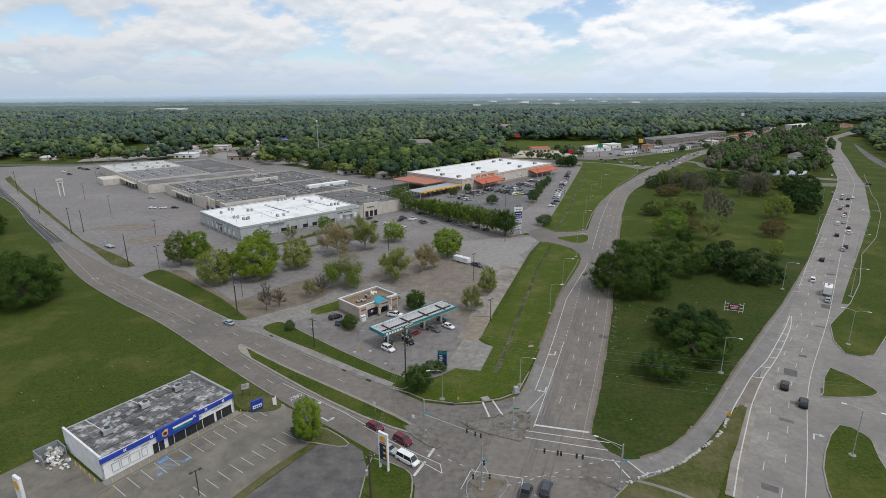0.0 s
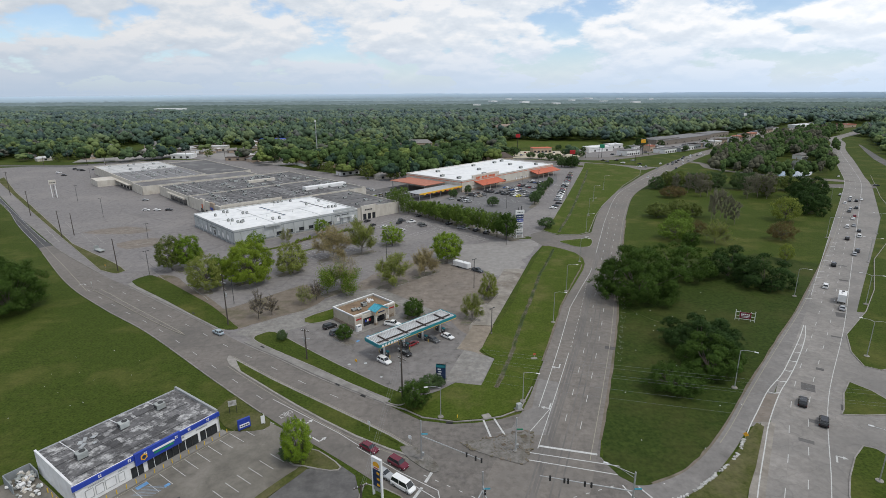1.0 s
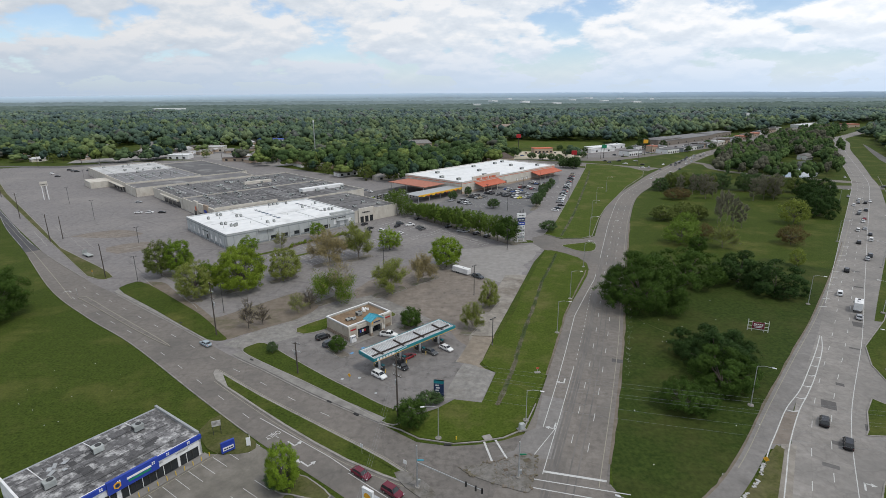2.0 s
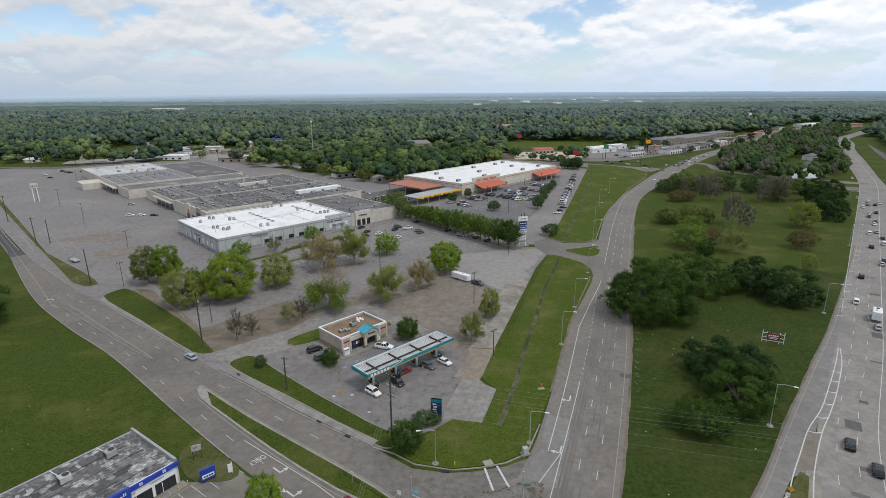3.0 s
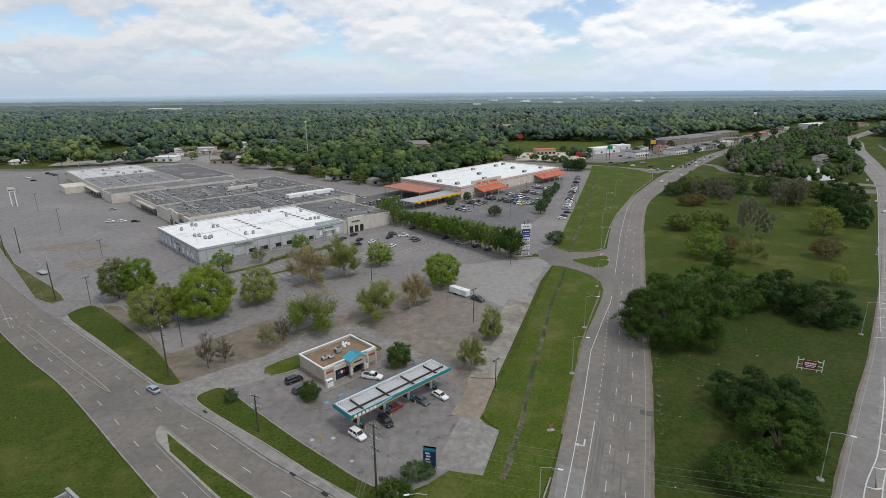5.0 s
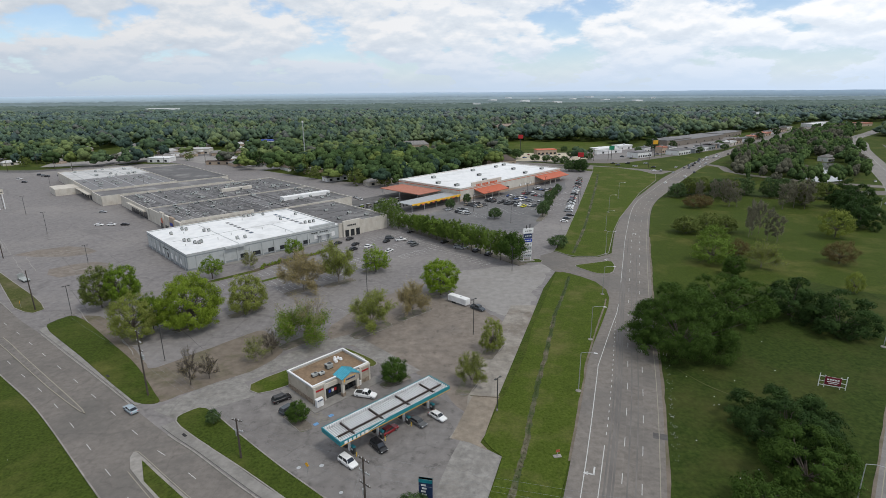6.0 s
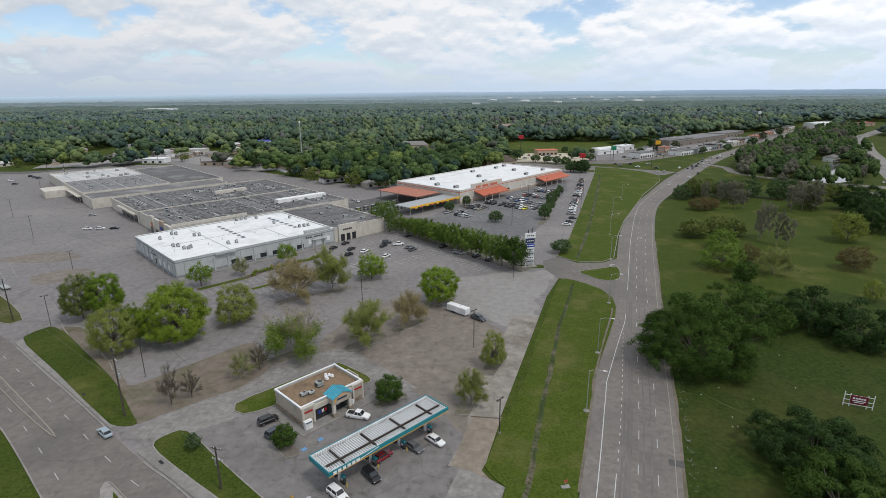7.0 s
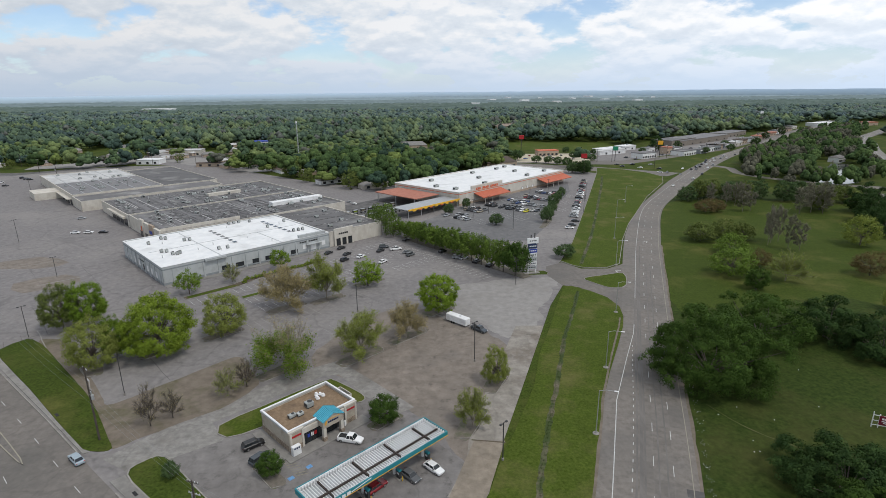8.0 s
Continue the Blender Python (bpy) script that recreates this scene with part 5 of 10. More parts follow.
def warehouse_store():
    ob = thing("warehouse_store", HD, "big cream warehouse store with a white roof and orange canopies", "building")
    shell(ob, 131, 62, 9.0, wall_cream, roof=roof_white, drop=0.5, cap=roof_white)
    part("trim_band", box(131.1, 0.1, 0.35, 65.5, -0.05, 7.4), orange_m, ob)
    part("trim_band", box(0.1, 62, 0.35, -0.05, 31, 7.4), orange_m, ob)
    part("wall_base", box(131.1, 0.12, 1.4, 65.5, -0.06, 0), wall_tan, ob)
    part("sign_block", box(34, 1.2, 2.4, 30, 0.6, 9.0), wall_cream, ob)
    for k, w in enumerate((3, 3, 3, 0, 4, 4, 4, 4, 0, 4, 4, 3, 4, 4)):
        if w:
            part("sign_letter", box(1.3, 0.15, 1.5, 18 + k * 1.75, -0.1, 8.3), orange_m, ob)
    for x0, w in ((19, 30), (96, 38)):
        c = part("entrance_canopy", box(w, 9, 0.4, x0 + w / 2 - 4, -4.4, 5.2, rx=15), canopy_orange, ob, "sloping orange canopy over an entrance")
        for k in range(int(w / 8)):
            part("canopy_post", rod((x0 + k * 8 - 2, -8.6, 0), (x0 + k * 8 - 2, -8.4, 4.2), 0.2), wall_cream, c)
    for a in (34, 44, 54, 108, 118):
        window_unit(ob, a, 0, 0.1, 5, 3.4, "s")
    for a in (72, 79, 86):
        window_unit(ob, a, 0, 0.3, 2.2, 3, "s", wall_white)
    rng = random.Random(8)
    for k in range(11):
        a, b = 10 + (k * 7 % 8) * 15.5 + rng.uniform(-2, 2), 9 + (k * 5 % 3) * 20 + rng.uniform(-2, 2)
        x, y = hd_xy(a, b)
        rooftop_unit(x, y, 8.5, 47, 3.6, 2.2, 1.5)
    g = thing("garden_centre", HD @ Matrix.Translation((-46, 0, 0)), "fenced garden centre with a grey shade roof and yellow fascia", "building")
    part("shade_roof", box(46, 14, 0.35, 22, 6, 4.8), metal_grey, g)
    part("fascia", box(46, 0.5, 0.9, 22, -1.2, 4.6), yellow_m, g, "yellow and white striped fascia")
    for k in range(9):
        part("scallop", box(2.4, 0.55, 0.7, 4 + k * 4.8, -1.25, 3.95), orange_m if k % 2 else yellow_m, g)
    part("red_roof", box(22, 40, 0.4, 33, 36, 6.0), terracotta, g, "dull terracotta metal roof over the yard")
    for x in (0, 11, 22, 33, 44):
        for y in (0, 12):
            part("post", box(0.3, 0.3, 4.8, x, y, 0), metal_grey, g)
    for x in (23, 43):
        for y in (18, 36, 54):
            part("post", box(0.3, 0.3, 6, x, y, 0), metal_grey, g)
    for k in range(24):
        part("fence_panel", box(0.06, 2.3, 2.4, -24, 4 + k * 2.3, 0), dark_m, g)
    for k in range(14):
        r_ = thing("plant_rack", HD @ pose(-66 + (k % 7) * 6.2, 18 + (k // 7) * 15, 0), "metal rack stacked with garden goods", "rack", "garden racks")
        part("shelf", box(3.4, 1.4, 0.2, 0, 0, 1.2), metal_grey, r_)
        part("shelf", box(3.4, 1.4, 0.2, 0, 0, 2.6), metal_grey, r_)
        for q in (-1.6, 1.6):
            part("post", box(0.12, 1.3, 2.8, q, 0, 0), dark_m, r_)
        part("load", box(2.8, 1.1, 0.8, 0, 0, 1.4, bevel=0.1), rng.choice((dirt, LEAF["green"], wall_white, dark_m)), r_)
    area("ground_garden_yard", [hd_xy(-70, 6), hd_xy(-1, 6), hd_xy(-1, 60), hd_xy(-70, 60)], -0.005, lot_dark, "dark asphalt yard of the garden centre", "yard")
    for k in range(3):
        t = thing("box_trailer", HD @ pose(-66 + k * 4.2, 66 + k * 2, 0, 0, 0, 84), "white box trailer parked behind the garden centre", "trailer", "parked trailers")
        part("body", box(12, 2.5, 2.8, 0, 0, 1.1, bevel=0.05), wall_white, t)
        for q in (-4.4, -3.2):
            part("wheel", rod((q, -1.2, 0.5), (q, 1.2, 0.5), 0.5, sides=12), tyre_m, t)
        part("leg", box(0.3, 1.6, 1.1, 4.4, 0, 0), dark_m, t)


CS = pose(-31.2, 173.6, 0, 0, 0, 45.5)


def kiosk_shop():
    ob = thing("fuel_station_shop", CS, "small cream fuel station shop with gravel roof and teal gable", "building")
    L, D, H = 17.2, 11.6, 4.9
    shell(ob, L, D, H, wall_beige, t=0.3, roof=roof_gravel, drop=0.75)
    for sx, sy, px, py in ((L + 0.3, 0.42, L / 2, 0.1), (L + 0.3, 0.42, L / 2, D - 0.1), (0.42, D - 0.62, 0.1, D / 2), (0.42, D - 0.62, L - 0.1, D / 2)):
        part("coping", box(sx, sy, 0.14, px, py, H), roof_white, ob, "white metal coping")
        part("fascia", box(sx + 0.06, sy + 0.06, 0.30, px, py, H - 0.36), wall_grey, ob, "pale blue-grey fascia strip")
    part("wall_base", box(0.12, D, 1.3, -0.06, D / 2, 0), wall_stone, ob, "mottled brown stone base")
    for a, w in ((1.6, 3.4), (15.6, 3.3)):
        wing = part("front_wing", box(w, 0.5, 4.5, a, -0.25, 0), wall_beige, ob)
        part("wall_base", box(w + 0.1, 0.1, 1.3, a, -0.55, 0), wall_stone, wing, "mottled brown stone base")
        part("wing_sign", box(2.2, 0.1, 0.4, a, -0.56, 3.3), red_m, wing, "dull red sign band")
        part("wing_cornice", box(w + 0.2, 0.6, 0.35, a, -0.3, 4.5), wall_cream, wing)
    for a in (0.25, 3.1, 14.2, 17.0):
        part("pilaster", box(0.5, 0.62, 4.4, a, -0.33, 0, bevel=0.04), wall_cream, ob)
    part("front_recess", box(10.4, 0.2, 3.0, 8.7, -0.12, 0.05), glass_m, ob, "dark glazed shop front")
    for k in range(7):
        part("mullion", box(0.1, 0.14, 3.0, 4 + k * 1.55, -0.26, 0.05), dark_m, ob)
    part("front_beam", box(10.6, 0.5, 1.2, 8.7, -0.27, 3.1), wall_cream, ob)
    for a, mt in ((4.6, blue_m), (5.5, wall_white), (6.3, red_m), (12.9, wall_white), (9.6, metal_grey)):
        part("window_poster", box(0.6, 0.04, 0.8, a, -0.30, 1.5), mt, ob)
    for a in (7.4, 11.9):
        c = part("column", box(0.75, 0.75, 3.3, a, -2.1, 0, bevel=0.05), wall_cream, ob)
        part("column_base", box(0.95, 0.95, 1.1, a, -2.1, 0, bevel=0.04), wall_stone, c, "stone column base")
    part("porch_side", box(0.4, 2.0, 1.5, 7.3, -1.2, 3.3), wall_beige, ob)
    part("porch_side", box(0.4, 2.0, 1.5, 12.0, -1.2, 3.3), wall_beige, ob)
    bm = bmesh.new()
    g = [bm.verts.new(p) for p in ((7.0, -2.5, 3.3), (12.3, -2.5, 3.3), (12.3, -2.5, 4.9), (9.65, -2.5, 6.1), (7.0, -2.5, 4.9), (7.0, -2.1, 3.3), (12.3, -2.1, 3.3), (12.3, -2.1, 4.9), (9.65, -2.1, 6.1), (7.0, -2.1, 4.9))]
    for q in ((0, 1, 2, 3, 4), (9, 8, 7, 6, 5), (0, 5, 6, 1), (1, 6, 7, 2), (4, 9, 5, 0)):
        bm.faces.new([g[i] for i in q])
    part("pediment", bm, wall_beige, ob, "cream pediment with a sign")
    for s in (-1, 1):
        r = part("gable_roof", box(3.1, 4.1, 0.12, 9.65 + s * 1.36, -0.7, 5.50, ry=s * 24.4), teal_roof, ob, "teal standing-seam gable roof")
        for k in range(9):
            part("seam", box(3.05, 0.05, 0.09, 9.65 + s * 1.38, -2.6 + k * 0.48, 5.58, ry=s * 24.4), teal_m, r)
    part("sign_swash", box(0.3, 0.08, 1.0, 7.7, -2.56, 4.0, ry=18), amber_m, ob, "yellow swash mark")
    bars(ob, 8.4, -2.5, 4.3, 6, 0.34, 0.34, 0.12, navy_m)
    part("sign_line", box(2.8, 0.06, 0.1, 9.8, -2.54, 5.0), amber_m, ob)
    part("pavement_slab", box(21, 3.4, 0.14, 8.6, -1.8, 0), walk_m, ob)
    part("pavement_slab", box(2.6, 13, 0.13, -1.3, 5.2, 0), walk_m, ob)
    part("hose_reel", box(0.5, 0.4, 1.3, 13.6, -0.9, 0.14, bevel=0.05), wall_white, ob)
    for a, b, s in ((4.0, 5.2, (1.7, 1.0, 0.7)), (5.7, 4.6, (1.5, 1.0, 0.6)), (9.0, 6.2, (1.8, 1.6, 1.1))):
        v = CS @ Vector((a, b, 0))
        rooftop_unit(v.x, v.y, 4.15, 45.5, *s, label="grey rooftop cooling unit on the fuel station shop")
    for a, b, h in ((12.0, 7.2, 0.5), (13.4, 8.4, 0.5), (12.6, 8.8, 0.7), (12.2, 8.0, 0.4), (13.6, 7.4, 0.6)):
        v = CS @ Vector((a, b, 0))
        fan = thing("roof_fan", pose(v.x, v.y, 4.15), "white mushroom-shaped exhaust fan on the shop roof", "vent", "roof fans")
        part("curb", box(0.7, 0.7, 0.25), wall_tan, fan)
        part("hood", rod((0, 0, 0.25), (0, 0, 0.25 + h), 0.5, 0.28, 10), wall_white, fan)
    v = CS @ Vector((0.6, -1.7, 0.14))
    ice = thing("ice_freezer", pose(v.x, v.y, v.z, 0, 0, 45.5), "white ice freezer cabinet with dark lettering bars", "freezer")
    part("body", box(1.9, 1.0, 2.1, bevel=0.05), wall_white, ice)
    part("door", box(0.85, 0.06, 1.2, -0.45, -0.52, 0.3), wall_white, ice)
    part("door", box(0.85, 0.06, 1.2, 0.45, -0.52, 0.3), wall_white, ice)
    bars(ice, -0.55, -0.5, 1.6, 3, 0.3, 0.3, 0.2, navy_m)
    enc = thing("bin_enclosure", CS @ Matrix.Translation((L + 0.2, 6.5, 0)), "cream walled bin enclosure beside the shop", "enclosure")
    for a, b, sx, sy in ((1.7, 0, 3.6, 0.2), (1.7, 4.6, 3.6, 0.2), (3.5, 2.3, 0.2, 4.4)):
        part("wall", box(sx, sy, 2.1, a, b, 0), wall_cream, enc)
    bn = thing("wheeled_bin", CS @ Matrix.Translation((L + 1.8, 8.8, 0)), "green steel bin in a walled enclosure", "bin")
    part("body", box(1.9, 1.6, 1.3, bevel=0.08), green_m, bn)
    part("lid", box(2.0, 1.7, 0.1, 0, 0, 1.3), black_m, bn)


CAN = pose(-11.4, 164.0, 0, 0, 0, 43.8)


beam_m = surf("beam_brown", (0.028, 0.020, 0.017), (0.060, 0.045, 0.038), 1.0, 0.75)


def fuel_canopy():
    ob = thing("fuel_canopy", CAN, "long teal fuel canopy with a ribbed deck on white columns", "canopy")
    L, W, z = 31.0, 7.0, 4.9
    part("deck", box(L - 0.6, W - 0.6, 0.18, 0, 0, z), metal_grey, ob)
    for k in range(57):
        part("deck_rib", box(0.14, W - 0.8, 0.09, -L / 2 + 0.8 + k * (L - 1.6) / 56, 0, z + 0.18), wall_white, ob)
    for k, y in enumerate((-W / 2, W / 2)):
        f = part("fascia", box(L, 0.22, 1.05, 0, y, z - 0.1), teal_m, ob, "teal enamel fascia")
        part("stripe", box(L, 0.05, 0.12, 0, y - 0.14 if k == 0 else y + 0.14, z - 0.04), amber_m, f, "yellow stripe")
    for k, x in enumerate((-L / 2 + 0.11, L / 2 - 0.11)):
        part("fascia", box(0.22, W - 0.24, 1.05, x, 0, z - 0.1), teal_m, ob, "teal enamel fascia")
    for y in (-W / 2 + 0.16, W / 2 - 0.16):
        part("fascia_back", box(L - 0.5, 0.08, 0.8, 0, y, z + 0.1), wall_white, ob)
        for k in range(52):
            part("bracket", box(0.1, 0.5, 0.7, -L / 2 + 0.6 + k * (L - 1.2) / 51, y - math.copysign(0.3, y), z + 0.2), wall_white, ob)
    for x in (-L / 2 + 0.5, L / 2 - 0.5):
        for k in range(10):
            part("bracket", box(0.5, 0.1, 0.7, x, -W / 2 + 0.7 + k * (W - 1.4) / 9, z + 0.2), wall_white, ob)
    for y in (-1.0,):
        part("beam", box(L - 1, 0.26, 0.4, 0, y, z + 0.24), beam_m, ob, "black steel beam")
    for x in (-11.4, -3.8, 3.8, 11.4):
        part("beam", box(0.28, W - 1.6, 0.42, x, 0, z + 0.24), beam_m, ob, "black steel beam")
        part("column", box(0.4, 0.4, z, x, -0.3, 0), wall_white, ob)
    for k, w in enumerate((0.7, 0.7, 0.6, 0.7, 0.75, 0.8)):
        part("sign_letter", box(w, 0.06, 0.62, -14.2 + k * 1.05, -W / 2 - 0.14, z + 0.1), wall_white, ob)
    part("sign_swash", box(4.4, 0.05, 0.14, -6.2, -W / 2 - 0.14, z + 0.5, ry=-6), wall_white, ob)
    for x in (-11.4, -3.8, 3.8, 11.4):
        m = CAN @ Matrix.Translation((x, -0.3, 0))
        isl = thing("pump_island", m, "raised concrete pump island with rounded ends", "kerb island", "pump islands")
        part("base", box(1.2, 4.6, 0.16, 0, 0, 0, bevel=0.05), kerb_m, isl)
        for y in (-1.5, 1.5):
            p = thing("fuel_pump", CAN @ Matrix.Translation((x, -0.3 + y, 0.16)), "dark fuel pump with a screen and hoses", "fuel pump", "fuel pumps")
            part("body", box(0.6, 1.0, 1.6, bevel=0.05), dark_m, p)
            part("top", box(0.66, 1.05, 0.35, 0, 0, 1.6, bevel=0.04), teal_m, p)
            for q in (-0.32, 0.32):
                part("screen", box(0.05, 0.6, 0.4, q, 0, 1.0), lens_m, p)
                part("hose", rod((q * 1.2, 0.42, 1.4), (q * 1.5, 0.45, 0.3), 0.035, sides=6), black_m, p)
        for y in (-2.6, 2.6):
            part("bollard", rod((0, y, 0), (0, y, 1.0), 0.1), bollard_m, isl)


BS = pose(-71.0, 94.8, 0, 0, 0, 54.6)


roof_sheet_m = (roof_tar, surf("roof_sheet_worn", (0.10, 0.097, 0.098), (0.21, 0.205, 0.206), 0.9, 0.85, stain=(0.40, 0.395, 0.39), stain_scale=0.35, stain_at=(0.50, 0.64), detail=11, mid=0.3, mid_scale=1.4, rnd=0.3),
                surf("roof_sheet_dark", (0.050, 0.049, 0.050), (0.105, 0.102, 0.103), 0.8, 0.85, stain=(0.24, 0.235, 0.23), stain_scale=0.5, stain_at=(0.56, 0.70), detail=10, rnd=0.3))


def parts_shop():
    ob = thing("parts_shop", BS, "white single-storey shop with a blue band and patchy tarred roof", "building")
    L, D, H = 30.0, 17.6, 5.0
    shell(ob, L, D, H, wall_white, roof=roof_tar, drop=0.06)
    wall(ob, L, 0, L, D, H, H + 0.7, 0.5, metal_grey, "parapet")
    wall(ob, 0, D, 0, 0, H, H + 0.6, 0.4, wall_white, "parapet")
    part("fascia_band", box(L + 0.2, 0.35, 1.0, L / 2, -0.18, H - 0.9), blue_m, ob, "royal blue fascia band")
    part("sign_board", box(9.6, 0.6, 2.7, 15.9, -0.42, H - 2.2), blue_m, ob, "blue sign board with a yellow and green mark")
    part("sign_mark", rod((12.8, -0.74, H - 0.9), (12.8, -0.80, H - 0.9), 0.75, sides=6), amber_m, ob)
    part("sign_mark", rod((12.8, -0.80, H - 0.9), (12.8, -0.84, H - 0.9), 0.45, sides=6), navy_m, ob)
    part("sign_bar", box(4.6, 0.08, 0.42, 16.9, -0.76, H - 0.85), wall_white, ob)
    part("sign_bar", box(4.2, 0.08, 0.4, 16.9, -0.76, H - 1.45), green_m, ob)
    for a in (4.5, 10, 13, 19.5, 22.6, 27):
        for q in range(4):
            part("fascia_mark", box(0.22, 0.06, 0.22, a + (q % 2) * 0.34, -0.39 if not 11 < a < 20 else -0.75, H - 0.6 + (q // 2) * 0.34), wall_white, ob)
    for a, n in ((4.2, 10), (9.0, 6), (20.6, 9), (26, 9)):
        bars(ob, a - n * 0.16, 0, H - 1.75, n, 0.2, 0.22, 0.1, metal_grey)
    for a, w in ((2.6, 1.5), (4.4, 1.5), (6.4, 2.0), (8.4, 1.2)):
        window_unit(ob, a, 0, 0.9, w, 2.0, "s", wall_white, metal_grey)
    for a, w, n in ((11.4, 2.4, 2), (16.8, 6.6, 5), (22.4, 4.4, 3), (27.2, 4.0, 3)):
        window_unit(ob, a, 0, 0.1, w, 2.4, "s")
        for k in range(1, n):
            part("mullion", box(0.1, 0.14, 2.3, a - w / 2 + k * w / n, -0.08, 0.14), wall_white if k % 2 else dark_m, ob)
    part("pavement_slab", box(L + 1, 2.2, 0.14, L / 2, -1.1, 0), walk_m, ob)
    for k in range(17):
        v = BS @ Vector((0.8 + k * 1.85, -2.0, 0))
        bl = thing("bollard", pose(v.x, v.y, 0.0), "yellow painted steel bollard outside the shop", "bollard", "bollards")
        part("post", rod((0, 0, 0), (0, 0, 1.05), 0.09), bollard_m, bl)
        part("cap", rod((0, 0, 1.05), (0, 0, 1.12), 0.09, 0.03), bollard_m, bl)
    for k in range(5):
        v = BS @ Vector((-1.2, 1.0 + k * 2.2, 0))
        bl = thing("bollard", pose(v.x, v.y, 0.0), "yellow painted steel bollard outside the shop", "bollard", "bollards")
        part("post", rod((0, 0, 0), (0, 0, 1.05), 0.09), bollard_m, bl)
        part("cap", rod((0, 0, 1.05), (0, 0, 1.12), 0.09, 0.03), bollard_m, bl)
    part("coping", box(L - 0.5, 0.42, 0.05, L / 2, D - 0.18, H), metal_grey, ob)
    for k, (a, w) in enumerate(((2.6, 27), (6.1, 22), (9.2, 27.5), (13.4, 25))):
        part("roof_seam", box(w, 0.07, 0.03, L / 2 - 0.4 * k, a, 5.03), black_m, ob)
    rng = random.Random(3)
    for k in range(34):
        part("roof_sheet", box(rng.uniform(1.8, 5.5), rng.uniform(1.2, 3.2), 0.02, rng.uniform(4, 26), rng.uniform(2.2, 15.2), 4.93 + 0.003 * k, rz=rng.choice((0, 0, 90))), roof_sheet_m[k % 3], ob)
    for a, b in ((5.0, 8.0), (14.8, 11.6), (23.2, 12.4)):
        v = BS @ Vector((a, b, 0))
        rooftop_unit(v.x, v.y, 4.95, 54.6, 2.0, 1.7, 1.3)
        part("roof_pipe", rod((a, b + 1, 5.12), (a - 0.6, 17.2, 5.12), 0.09), wall_white, ob)
    for k in range(9):
        v = BS @ Vector((8.5 + rng.uniform(-2, 2), 12 + rng.uniform(-2, 2.5), 5.02))
        sc = thing("roof_debris", pose(v.x, v.y, v.z, 0, rng.uniform(-10, 10), rng.uniform(0, 180)), "loose torn roofing sheet lying on the roof", "debris", "roof debris")
        part("sheet", box(rng.uniform(0.8, 1.8), rng.uniform(0.5, 1.0), 0.08, 0, 0, 0.05), roof_tar if k % 2 else metal_grey, sc)
    # painted bays
    for k in range(15):
        a = 0.5 + k * 2.74
        ob2 = link_bm("bay_line", box(0.12, 5.2, 0.004, a, -5.4, 0), white_line)
        ob2.matrix_basis = BS
        tagged(ob2, "white parking bay line", "road marking", kind="structure")
    for k in range(13):
        ob2 = link_bm("bay_line", box(0.12, 4.6, 0.004, 4 + k * 2.74, -18.6, 0), white_line)
        ob2.matrix_basis = BS
        tagged(ob2, "white parking bay line", "road marking", kind="structure")
    ob2 = link_bm("bay_edge_line", box(34, 0.14, 0.004, 15, -2.6, 0), yellow_line)
    ob2.matrix_basis = BS
    tagged(ob2, "yellow kerb line outside the shop", "road marking", kind="structure")
    for a, b, sx, sy in ((10.4, -3.5, 2.3, 1.0), (7.6, -7.2, 1.1, 0.8), (13.4, -7.4, 1.1, 0.8)):
        ob2 = link_bm("bay_symbol", box(sx, sy, 0.004, a, b, 0.004), blue_line)
        ob2.matrix_basis = BS
        tagged(ob2, "blue painted bay symbol", "road marking", kind="structure")
    for k in range(7):
        ob2 = link_bm("bay_hatch", box(0.11, 4.4, 0.004, 9.0 + k * 0.52, -6.2, 0.004, rz=38), blue_pale)
        ob2.matrix_basis = BS
        tagged(ob2, "worn pale blue hatched bay stripe", "road marking", kind="structure")
    for k in range(6):
        ob2 = link_bm("bay_hatch", box(0.13, 3.0, 0.004, -2.6 + k * 0.55, -4.2, 0.004, rz=-52), yellow_faded)
        ob2.matrix_basis = BS
        tagged(ob2, "yellow hatched corner of the car park", "road marking", kind="structure")
    pen = thing("rubble_pen", pose(-86.8, 102.4, 0, 0, 0, 54.6), "grey walled pen heaped with pale rubble beside the shop", "enclosure")
    for a, b, sx, sy in ((0, 2.6, 4.6, 0.18), (-2.3, 0, 0.18, 5.2), (2.3, 0.6, 0.18, 4)):
        part("panel", box(sx, sy, 1.9, a, b, 0), wall_dark, pen)
    for k in range(60):
        r_ = rng.random() < 0.65
        v = Vector((-86.8 + rng.uniform(-1.9, 1.9), 102.2 + rng.uniform(-2.0, 1.9), rng.uniform(0.1, 1.1))) if r_ else Vector((-82.6 + rng.uniform(-2.6, 1.8), 99.6 + rng.uniform(-1.6, 1.8), 0.12))
        rb = thing("rubble_piece", pose(v.x, v.y, v.z, rng.uniform(0, 90), rng.uniform(0, 60), rng.uniform(0, 180)), "pale broken concrete and cardboard rubble", "rubble", "rubble")
        part("chunk", box(rng.uniform(0.4, 1.3), rng.uniform(0.3, 0.9), rng.uniform(0.15, 0.5), bevel=0.05), (wall_white, wall_white, wall_cream, unit_m)[k % 4], rb)


